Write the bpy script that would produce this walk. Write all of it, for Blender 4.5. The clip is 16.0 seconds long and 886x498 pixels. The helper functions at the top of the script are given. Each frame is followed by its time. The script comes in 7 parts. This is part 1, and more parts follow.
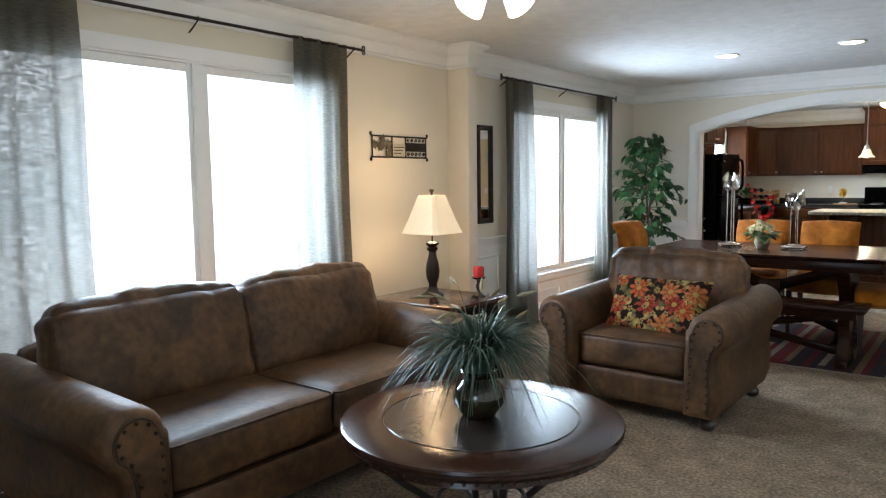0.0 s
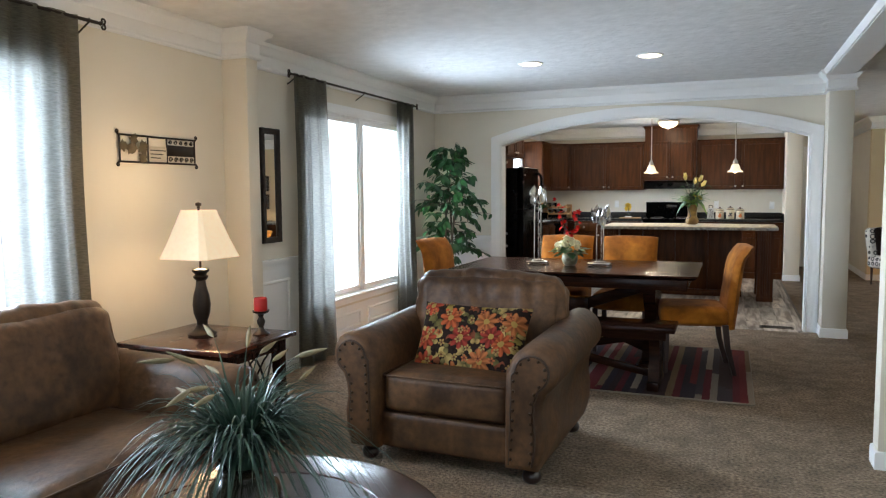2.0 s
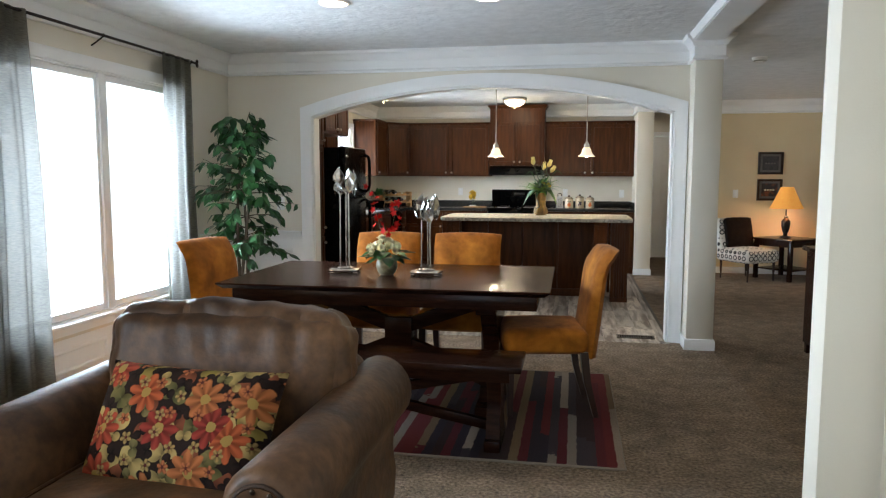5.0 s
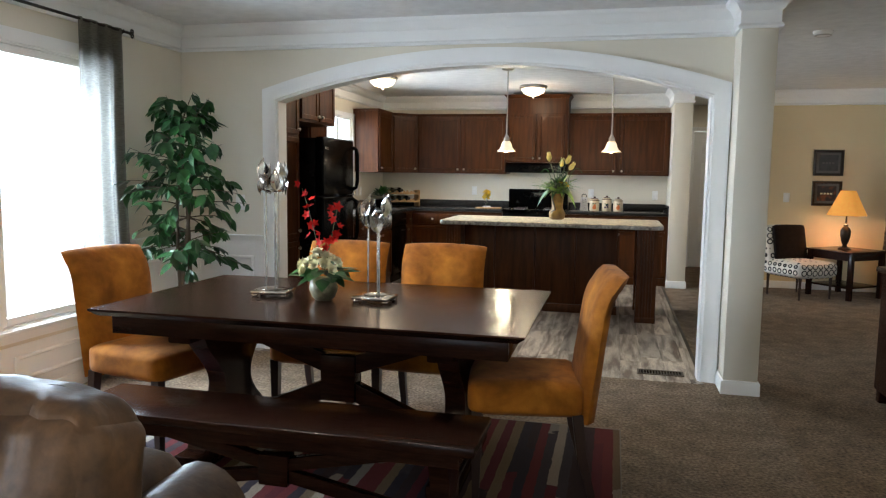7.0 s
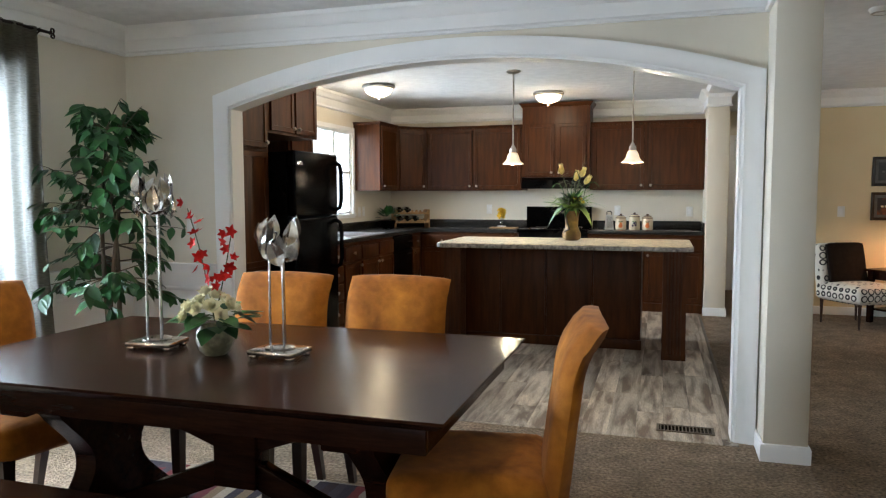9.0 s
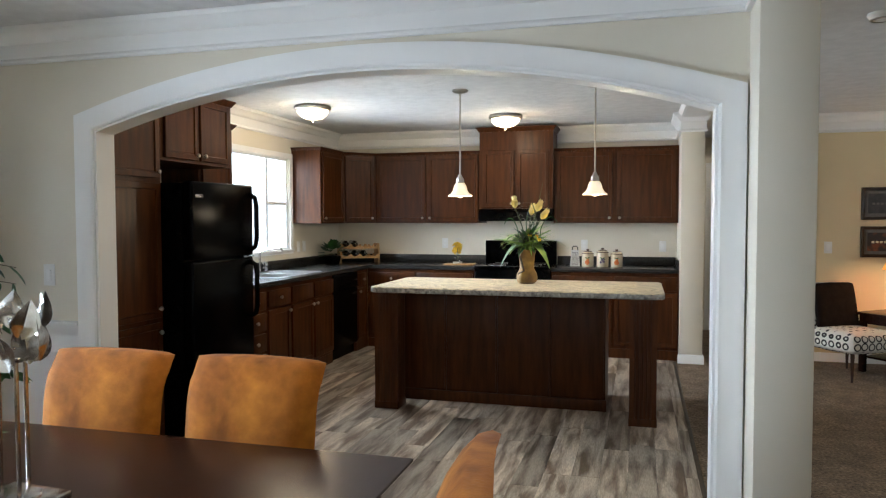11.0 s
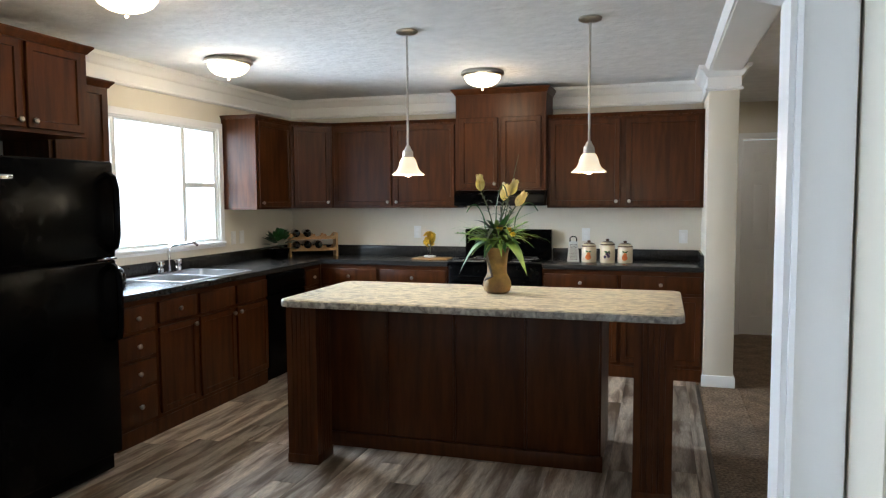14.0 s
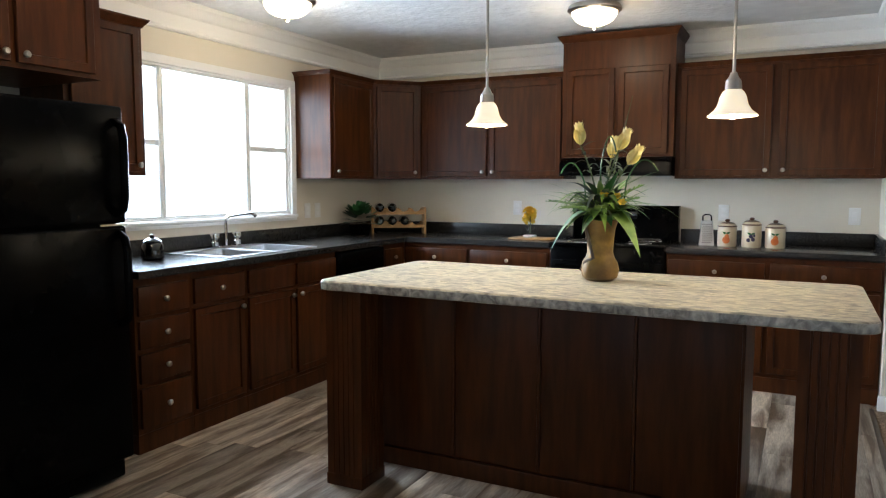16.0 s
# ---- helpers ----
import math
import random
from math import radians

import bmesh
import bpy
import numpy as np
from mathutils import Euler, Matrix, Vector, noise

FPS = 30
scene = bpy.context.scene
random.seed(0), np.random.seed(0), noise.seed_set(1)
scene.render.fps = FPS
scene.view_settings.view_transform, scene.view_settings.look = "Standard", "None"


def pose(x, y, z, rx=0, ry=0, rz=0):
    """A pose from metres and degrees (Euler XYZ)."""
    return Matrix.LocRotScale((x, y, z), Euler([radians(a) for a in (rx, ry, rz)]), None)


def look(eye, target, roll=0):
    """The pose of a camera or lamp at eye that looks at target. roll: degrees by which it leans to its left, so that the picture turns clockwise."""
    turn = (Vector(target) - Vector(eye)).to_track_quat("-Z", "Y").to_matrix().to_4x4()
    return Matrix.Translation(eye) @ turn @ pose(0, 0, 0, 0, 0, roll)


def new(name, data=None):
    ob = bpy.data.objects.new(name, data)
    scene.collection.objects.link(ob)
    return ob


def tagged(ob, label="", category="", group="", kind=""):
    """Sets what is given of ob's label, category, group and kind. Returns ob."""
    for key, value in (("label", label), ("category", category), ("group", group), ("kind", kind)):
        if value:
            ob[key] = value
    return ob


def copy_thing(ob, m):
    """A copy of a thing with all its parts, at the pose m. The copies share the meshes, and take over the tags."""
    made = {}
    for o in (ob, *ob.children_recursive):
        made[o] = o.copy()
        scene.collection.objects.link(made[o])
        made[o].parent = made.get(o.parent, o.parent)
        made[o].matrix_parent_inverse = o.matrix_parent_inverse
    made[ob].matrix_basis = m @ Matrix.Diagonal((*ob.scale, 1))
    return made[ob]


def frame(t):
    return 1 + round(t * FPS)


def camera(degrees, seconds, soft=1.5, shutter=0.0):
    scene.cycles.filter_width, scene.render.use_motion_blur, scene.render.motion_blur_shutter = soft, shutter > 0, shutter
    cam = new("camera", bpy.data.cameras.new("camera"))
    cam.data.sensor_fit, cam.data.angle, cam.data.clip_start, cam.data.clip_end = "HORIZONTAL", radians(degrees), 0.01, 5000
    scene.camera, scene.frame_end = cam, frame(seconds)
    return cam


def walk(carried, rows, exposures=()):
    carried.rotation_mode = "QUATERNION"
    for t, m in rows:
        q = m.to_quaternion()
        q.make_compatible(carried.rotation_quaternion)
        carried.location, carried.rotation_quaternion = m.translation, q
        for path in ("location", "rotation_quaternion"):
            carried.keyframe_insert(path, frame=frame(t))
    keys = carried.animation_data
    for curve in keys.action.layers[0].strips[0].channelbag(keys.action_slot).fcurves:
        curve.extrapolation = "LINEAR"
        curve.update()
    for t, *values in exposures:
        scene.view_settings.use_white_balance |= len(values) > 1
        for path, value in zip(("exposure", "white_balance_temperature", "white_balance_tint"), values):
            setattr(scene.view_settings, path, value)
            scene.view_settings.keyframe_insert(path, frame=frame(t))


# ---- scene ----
cam = camera(63.5, 16.0, soft=1.2)
PATH = [
    (0, (0.064, 0.167, 1.385), (-1.153, 1.742, 1.193), -0.8),
    (0.5, (-0.035, 0.34, 1.388), (-1.161, 1.982, 1.202), -0.5),
    (1, (-0.127, 0.501, 1.399), (-1.143, 2.215, 1.223), 0.4),
    (1.5, (-0.215, 0.666, 1.392), (-1.098, 2.451, 1.214), 0.3),
    (2, (-0.29, 0.853, 1.375), (-1.032, 2.704, 1.215), -0.4),
    (2.5, (-0.336, 1.074, 1.368), (-0.935, 2.974, 1.201), -0.4),
    (3, (-0.379, 1.314, 1.369), (-0.855, 3.248, 1.189), -0.0),
    (3.5, (-0.414, 1.569, 1.367), (-0.802, 3.522, 1.186), 0.3),
    (4, (-0.424, 1.843, 1.358), (-0.756, 3.806, 1.169), -0.0),
    (6.5, (-0.234, 3.266, 1.369), (-0.668, 5.207, 1.159), 0.6),
    (7, (-0.191, 3.532, 1.357), (-0.651, 5.467, 1.15), 0.8),
    (7.5, (-0.159, 3.757, 1.344), (-0.656, 5.685, 1.155), 0.7),
    (8, (-0.11, 3.996, 1.33), (-0.666, 5.909, 1.148), 0.1),
    (10.5, (0.122, 5.113, 1.387), (-0.466, 7.022, 1.289), -0.0),
    (11, (0.104, 5.355, 1.424), (-0.429, 7.281, 1.339), -0.1),
    (11.5, (0.115, 5.578, 1.443), (-0.377, 7.516, 1.379), -0.3),
    (12, (0.147, 5.816, 1.481), (-0.329, 7.757, 1.425), -0.4),
    (12.5, (0.155, 6.07, 1.506), (-0.321, 8.012, 1.442), -0.3),
    (13, (0.149, 6.337, 1.511), (-0.343, 8.274, 1.433), -0.3),
    (13.5, (0.161, 6.629, 1.5), (-0.371, 8.553, 1.386), -0.4),
    (14, (0.153, 6.891, 1.467), (-0.431, 8.798, 1.324), -0.3),
    (14.5, (0.111, 7.178, 1.434), (-0.528, 9.067, 1.28), -0.2),
    (15, (0.087, 7.443, 1.394), (-0.611, 9.31, 1.228), -0.5),
    (15.5, (0.08, 7.672, 1.371), (-0.716, 9.499, 1.197), -0.8),
    (16, (0.043, 7.839, 1.332), (-0.86, 9.615, 1.152), 0.1),
]
walk(cam, [(t, look(eye, target, roll)) for t, eye, target, roll in PATH], exposures=[(0.0, 0.0, 5950, 10), (4.0, 0.0, 6000, 10), (7.0, 0.0, 6100, 10), (11.0, 0.0, 6020, 10), (12.5, 0.0, 5900, 10), (13.5, -0.03, 5870, 10), (15.0, -0.12, 5830, 10), (16.0, -0.12, 5780, 10)])

# ---- world and large lights ----
world = bpy.data.worlds.new("world")
scene.world = world
world.use_nodes = True
_wn = world.node_tree
_sky = _wn.nodes.new("ShaderNodeTexSky")
_sky.sky_type, _sky.sun_disc = "NISHITA", False
_sky.sun_elevation, _sky.sun_rotation = radians(76), radians(90)
_wn.links.new(_sky.outputs[0], _wn.nodes["Background"].inputs[0])
_wn.nodes["Background"].inputs[1].default_value = 0.12
sun = new("sun", bpy.data.lights.new("sun", "SUN"))
sun.data.energy, sun.data.angle, sun.data.color = 3.0, radians(10), (1.0, 0.95, 0.88)
sun.matrix_world = look((6, 5, 25), (0, 5, 0))


def window_lamp(name, loc, target, w, h, watts, color=(0.77, 0.89, 1.0), spread=140):
    """Daylight of the sky through a window's opening; also used for two added fills at unseen openings."""
    l = bpy.data.lights.new(name, "AREA")
    l.shape, l.size, l.size_y, l.energy, l.color = "RECTANGLE", w, h, watts, color
    ob = new(name, l)
    d = Vector(target) - Vector(loc)
    l.spread = radians(spread)
    ob.matrix_world = Matrix.Translation(loc) @ d.to_track_quat("-Z", "Z").to_matrix().to_4x4()
    return ob


SKY_W = 165.0
window_lamp("sky_window_living", (-3.93, 2.74, 1.42), (0, 2.74, -0.15), 1.3, 1.5, SKY_W, spread=138)
window_lamp("sky_window_dining", (-3.93, 6.94, 1.42), (0, 6.94, -0.25), 1.05, 1.5, 205.0, spread=146)
window_lamp("sky_window_kitchen", (-3.9, 11.38, 1.72), (0, 11.38, 0.1), 1.9, 1.3, 215.0, spread=135)
# added fill behind the starting point, at an unseen opening
window_lamp("unseen_south_fill", (0.0, -1.72, 1.3), (0.0, 0, 1.3), 1.2, 1.7, 16.0)
# added fill from an unseen east opening, aimed towards the hall
window_lamp("unseen_family_fill", (4.76, 8.6, 1.3), (1.2, 13.2, 1.0), 1.6, 1.4, 16.0)


def bulb(name, loc, watts, radius=0.04, color=(1.0, 0.78, 0.5)):
    l = bpy.data.lights.new(name, "POINT")
    l.energy, l.shadow_soft_size, l.color = watts, radius, color
    ob = new(name, l)
    ob.location = loc
    return ob


# ---- materials ----
def mat(name, c1, c2=None, scale=6.0, rough=0.5, metal=0.0, bump=0.0, bscale=60.0, stretch=(1, 1, 1), mix=(0.35, 0.65),
        detail=5.0, spec=0.5, coat=0.0, emit=0.0, ecol=None, rvar=0.08, fine=None, rand=0.0, sheen=0.0, trans=0.0, distort=0.0):
    """A procedural surface: two colours mixed by stretched noise, a second finer mottling, uneven gloss and relief."""
    m = bpy.data.materials.new(name)
    m.use_nodes = True
    nt = m.node_tree
    b = nt.nodes["Principled BSDF"]
    N, L = nt.nodes.new, nt.links.new
    tc, mp = N("ShaderNodeTexCoord"), N("ShaderNodeMapping")
    L(tc.outputs["Object"], mp.inputs[0])
    mp.inputs["Scale"].default_value = stretch
    if rand:
        oi, mul, cmb = N("ShaderNodeObjectInfo"), N("ShaderNodeMath"), N("ShaderNodeCombineXYZ")
        mul.operation, mul.inputs[1].default_value = "MULTIPLY", 37.0
        L(oi.outputs["Random"], mul.inputs[0])
        L(mul.outputs[0], cmb.inputs[0]); L(mul.outputs[0], cmb.inputs[2])
        L(cmb.outputs[0], mp.inputs["Location"])
    n1 = N("ShaderNodeTexNoise")
    n1.inputs["Scale"].default_value, n1.inputs["Detail"].default_value, n1.inputs["Distortion"].default_value = scale, detail, distort
    L(mp.outputs[0], n1.inputs["Vector"])
    r1 = N("ShaderNodeMapRange")
    r1.inputs[1].default_value, r1.inputs[2].default_value = mix
    L(n1.outputs[0], r1.inputs[0])
    mx = N("ShaderNodeMix")
    mx.data_type = "RGBA"
    c2 = c2 or tuple(v * 0.85 for v in c1)
    mx.inputs[6].default_value, mx.inputs[7].default_value = (*c1, 1), (*c2, 1)
    L(r1.outputs[0], mx.inputs[0])
    col = mx.outputs[2]
    if fine:
        n3, m3 = N("ShaderNodeTexNoise"), N("ShaderNodeMix")
        n3.inputs["Scale"].default_value, n3.inputs["Detail"].default_value = fine[0], 3
        L(mp.outputs[0], n3.inputs["Vector"])
        m3.data_type, m3.blend_type = "RGBA", "MULTIPLY"
        m3.inputs[0].default_value = 1.0
        r3 = N("ShaderNodeMapRange")
        r3.inputs[1].default_value, r3.inputs[2].default_value, r3.inputs[3].default_value, r3.inputs[4].default_value = 0.3, 0.7, 1 - fine[1], 1 + fine[1] * 0.4
        L(n3.outputs[0], r3.inputs[0]); L(col, m3.inputs[6]); L(r3.outputs[0], m3.inputs[7])
        col = m3.outputs[2]
    if rand:
        m4, r4 = N("ShaderNodeMix"), N("ShaderNodeMapRange")
        m4.data_type, m4.blend_type = "RGBA", "MULTIPLY"
        m4.inputs[0].default_value = 1.0
        r4.inputs[3].default_value, r4.inputs[4].default_value = 1 - rand, 1 + rand * 0.5
        L(oi.outputs["Random"], r4.inputs[0]); L(col, m4.inputs[6]); L(r4.outputs[0], m4.inputs[7])
        col = m4.outputs[2]
    L(col, b.inputs["Base Color"])
    n2 = N("ShaderNodeTexNoise")
    n2.inputs["Scale"].default_value, n2.inputs["Detail"].default_value = bscale, 4
    L(mp.outputs[0], n2.inputs["Vector"])
    rr = N("ShaderNodeMapRange")
    rr.inputs[3].default_value, rr.inputs[4].default_value = max(0.02, rough - rvar), min(1, rough + rvar)
    L(n1.outputs[0], rr.inputs[0]); L(rr.outputs[0], b.inputs["Roughness"])
    if bump:
        bp = N("ShaderNodeBump")
        bp.inputs["Strength"].default_value, bp.inputs["Distance"].default_value = 1.0, bump
        L(n2.outputs[0], bp.inputs["Height"]); L(bp.outputs[0], b.inputs["Normal"])
    b.inputs["Metallic"].default_value = metal
    b.inputs["Specular IOR Level"].default_value = spec
    b.inputs["Coat Weight"].default_value = coat
    b.inputs["Coat Roughness"].default_value = 0.12
    b.inputs["Sheen Weight"].default_value = sheen
    b.inputs["Transmission Weight"].default_value = trans
    if emit:
        b.inputs["Emission Color"].default_value, b.inputs["Emission Strength"].default_value = (*(ecol or c1), 1), emit
    return m


M_WALL = mat("wall_paint", (0.74, 0.685, 0.575), (0.71, 0.655, 0.545), 2.5, 0.75, bump=0.0006, bscale=180, spec=0.25)
M_YELLOW = mat("yellow_wall_paint", (0.72, 0.60, 0.38), (0.69, 0.57, 0.355), 2.5, 0.75, bump=0.0006, bscale=180, spec=0.25)
M_WHITE = mat("white_trim_paint", (0.86, 0.855, 0.835), (0.83, 0.825, 0.805), 3.0, 0.40, bump=0.0003, bscale=90, spec=0.4)
M_CEIL = mat("textured_ceiling_paint", (0.78, 0.78, 0.77), (0.71, 0.71, 0.70), 9.0, 0.9, bump=0.008, bscale=15, spec=0.15, detail=8)
M_CARPET = mat("beige_carpet", (0.37, 0.275, 0.188), (0.25, 0.185, 0.125), 7, 0.98, bump=0.03, bscale=75, spec=0.05, fine=(58, 0.6), sheen=0.05, detail=6)
# same carpet, darker and browner: shading of the turned nap is in the colour
M_CARPET_F = mat("nap_shaded_carpet", (0.33, 0.235, 0.150), (0.22, 0.155, 0.098), 7, 0.98, bump=0.03, bscale=75, spec=0.05, fine=(58, 0.6), sheen=0.05, detail=6)
M_SUBFLOOR = mat("subfloor", (0.2, 0.19, 0.18), None, 4, 0.9)
M_PLANK = mat("weathered_plank", (0.62, 0.53, 0.42), (0.17, 0.112, 0.070), 3.2, 0.42, bump=0.0012, bscale=40, stretch=(4.8, 0.60, 1), mix=(0.40, 0.62), detail=9, rand=0.50, fine=(36, 0.30), distort=0.45)
M_CHERRY = mat("cherry_stained_wood", (0.072, 0.0225, 0.0056), (0.037, 0.0110, 0.0029), 5, 0.34, bump=0.0003, bscale=45, stretch=(5, 5, 0.6), spec=0.17, fine=(26, 0.10))
M_ESPRESSO = mat("espresso_stained_wood", (0.030, 0.0115, 0.006), (0.016, 0.006, 0.004), 6, 0.23, bump=0.00006, bscale=45, stretch=(0.7, 6, 6), spec=0.15, rvar=0.03, fine=(30, 0.25))
M_BLACK = mat("black_gloss_appliance", (0.002, 0.002, 0.0022), (0.001, 0.001, 0.001), 8, 0.17, bump=0.0007, bscale=150, spec=0.045)
M_BLACKGLASS = mat("black_glass", (0.005, 0.005, 0.005), None, 3, 0.05, coat=0.6)
M_CTOP = mat("dark_speckled_laminate", (0.016, 0.0155, 0.016), (0.036, 0.035, 0.033), 90, 0.24, bump=0.0002, bscale=200, fine=(160, 0.4), spec=0.38)
M_ISLTOP = mat("cream_granite_laminate", (0.84, 0.75, 0.55), (0.36, 0.31, 0.25), 13, 0.3, bump=0.0002, bscale=80, stretch=(0.7, 1.7, 1.7), detail=9, mix=(0.44, 0.66), fine=(34, 0.34), distort=1.6)
M_CHROME = mat("chrome", (0.75, 0.75, 0.76), (0.70, 0.70, 0.71), 5, 0.12, 1.0)
M_NICKEL = mat("brushed_nickel", (0.55, 0.52, 0.47), (0.48, 0.45, 0.41), 20, 0.32, 1.0)
M_STEEL = mat("stainless_steel", (0.68, 0.68, 0.68), (0.60, 0.60, 0.60), 12, 0.34, 1.0, stretch=(1, 8, 1))
M_PLATE = mat("white_plastic", (0.82, 0.81, 0.78), (0.79, 0.78, 0.75), 6, 0.35)
M_IRON = mat("dark_wrought_iron", (0.018, 0.014, 0.012), (0.035, 0.026, 0.02), 30, 0.5, 0.6, bump=0.0006, bscale=120)
M_LEATHER = mat("distressed_brown_leather", (0.040, 0.0185, 0.0075), (0.145, 0.072, 0.030), 3.8, 0.50, bump=0.0020, bscale=40, detail=10, fine=(26, 0.40), rvar=0.12, distort=0.5, spec=0.36, mix=(0.34, 0.70))
M_SUEDE = mat("amber_microsuede", (0.43, 0.155, 0.014), (0.20, 0.062, 0.006), 4.5, 0.85, bump=0.001, bscale=120, sheen=0.06, detail=6, spec=0.15, mix=(0.38, 0.66), distort=0.5, fine=(22, 0.22))
M_DARKLEG = mat("dark_leg_wood", (0.022, 0.010, 0.007), (0.035, 0.016, 0.01), 8, 0.35, stretch=(4, 4, 0.6), coat=0.3)
M_GLASSLAMP = mat("lit_frosted_glass", (0.9, 0.8, 0.6), None, 8, 0.4, emit=4.5, ecol=(1.0, 0.78, 0.48))
M_GLASSPEND = mat("lit_alabaster_glass", (0.9, 0.82, 0.66), (0.85, 0.74, 0.55), 14, 0.35, emit=0.75, ecol=(1.0, 0.80, 0.52))
M_LAMPCLOTH = mat("lit_cream_lampshade", (0.75, 0.62, 0.44), (0.7, 0.57, 0.4), 40, 0.9, emit=0.54, ecol=(1.0, 0.72, 0.42))
M_ORANGESH = mat("lit_amber_lampshade", (0.8, 0.36, 0.06), (0.7, 0.3, 0.05), 40, 0.9, emit=0.42, ecol=(1.0, 0.40, 0.07))
M_CAN = mat("lit_downlight_lens", (0.95, 0.9, 0.8), None, 5, 0.4, emit=22.0, ecol=(1.0, 0.80, 0.55))


def glass(name, tint=(0.95, 0.97, 0.97), rough=0.0):
    m = bpy.data.materials.new(name)
    m.use_nodes = True
    nt = m.node_tree
    nt.nodes.remove(nt.nodes["Principled BSDF"])
    g, t, mx, fr = (nt.nodes.new("ShaderNode" + n) for n in ("BsdfGlossy", "BsdfTransparent", "MixShader", "LayerWeight"))
    g.inputs["Roughness"].default_value, t.inputs[0].default_value = rough, (*tint, 1)
    pw, sc = nt.nodes.new("ShaderNodeMath"), nt.nodes.new("ShaderNodeMath")
    pw.operation, pw.inputs[1].default_value = "POWER", 5.0
    sc.operation, sc.inputs[1].default_value, sc.inputs[2].default_value = "MULTIPLY_ADD", 0.7, 0.03
    nt.links.new(fr.outputs["Facing"], pw.inputs[0]); nt.links.new(pw.outputs[0], sc.inputs[0])
    nt.links.new(sc.outputs[0], mx.inputs[0]); nt.links.new(t.outputs[0], mx.inputs[1]); nt.links.new(g.outputs[0], mx.inputs[2])
    nt.links.new(mx.outputs[0], nt.nodes["Material Output"].inputs[0])
    return m


M_PANE = glass("window_glass")
M_MIRROR = mat("mirror_silver", (0.86, 0.87, 0.87), (0.86, 0.87, 0.87), 3, 0.02, 1.0, rvar=0.0)


def cloth_sheer(name, c1, c2):
    """Loosely woven linen that lets daylight glow through."""
    m = mat(name, c1, c2, 30, 0.95, bump=0.001, bscale=300, stretch=(1, 1, 6), fine=(45, 0.2))
    nt = m.node_tree
    b, out = nt.nodes["Principled BSDF"], nt.nodes["Material Output"]
    tr, tp, m1, m2 = (nt.nodes.new("ShaderNode" + n) for n in ("BsdfTranslucent", "BsdfTransparent", "MixShader", "MixShader"))
    src = b.inputs["Base Color"].links[0].from_socket
    br = nt.nodes.new("ShaderNodeBrightContrast")
    br.inputs[1].default_value = 0.34
    nt.links.new(src, br.inputs[0]); nt.links.new(br.outputs[0], tr.inputs[0])
    m1.inputs[0].default_value = 0.30
    nt.links.new(b.outputs[0], m1.inputs[1]); nt.links.new(tr.outputs[0], m1.inputs[2])
    wv = nt.nodes.new("ShaderNodeTexNoise")
    wv.inputs["Scale"].default_value, wv.inputs["Detail"].default_value = 50, 5
    mp = nt.nodes.new("ShaderNodeMapping")
    mp.inputs["Scale"].default_value = (1, 0.45, 4.0)
    tc = nt.nodes.new("ShaderNodeTexCoord")
    nt.links.new(tc.outputs["Object"], mp.inputs[0]); nt.links.new(mp.outputs[0], wv.inputs["Vector"])
    rg = nt.nodes.new("ShaderNodeMapRange")
    rg.inputs[1].default_value, rg.inputs[2].default_value, rg.inputs[3].default_value, rg.inputs[4].default_value = 0.42, 0.66, 0.0, 0.24
    nt.links.new(wv.outputs[0], rg.inputs[0]); nt.links.new(rg.outputs[0], m2.inputs[0])
    nt.links.new(m1.outputs[0], m2.inputs[1]); nt.links.new(tp.outputs[0], m2.inputs[2])
    nt.links.new(m2.outputs[0], out.inputs[0])
    return m


M_CURTAIN = cloth_sheer("olive_linen", (0.125, 0.115, 0.074), (0.080, 0.074, 0.046))


# ---- mesh helpers ----
def join(bm, other):
    me = bpy.data.meshes.new("tmp")
    other.to_mesh(me)
    bm.from_mesh(me)
    bpy.data.meshes.remove(me)
    other.free()
    return bm


def B(x0, x1, y0, y1, z0, z1, bev=0.0, seg=2):
    bm = bmesh.new()
    vs = [bm.verts.new((x, y, z)) for x in (x0, x1) for y in (y0, y1) for z in (z0, z1)]
    for f in ((0, 1, 3, 2), (4, 6, 7, 5), (0, 4, 5, 1), (2, 3, 7, 6), (0, 2, 6, 4), (1, 5, 7, 3)):
        bm.faces.new([vs[i] for i in f])
    if bev:
        bmesh.ops.bevel(bm, geom=bm.edges[:], offset=bev, segments=seg, affect="EDGES", profile=0.5)
    return bm


def boxes(*rows, bev=0.0):
    bm = bmesh.new()
    for r in rows:
        join(bm, B(*r, bev=bev))
    return bm


def lathe(profile, n=32, cx=0.0, cy=0.0):
    bm = bmesh.new()
    rings = []
    for r, z in profile:
        if r < 1e-5:
            rings.append([bm.verts.new((cx, cy, z))])
        else:
            rings.append([bm.verts.new((cx + r * math.cos(2 * math.pi * i / n), cy + r * math.sin(2 * math.pi * i / n), z)) for i in range(n)])
    for a, b in zip(rings, rings[1:]):
        for i in range(n):
            j = (i + 1) % n
            if len(a) == 1 and len(b) > 1:
                bm.faces.new((a[0], b[i], b[j]))
            elif len(b) == 1 and len(a) > 1:
                bm.faces.new((a[i], a[j], b[0]))
            elif len(a) > 1:
                bm.faces.new((a[i], a[j], b[j], b[i]))
    return bm


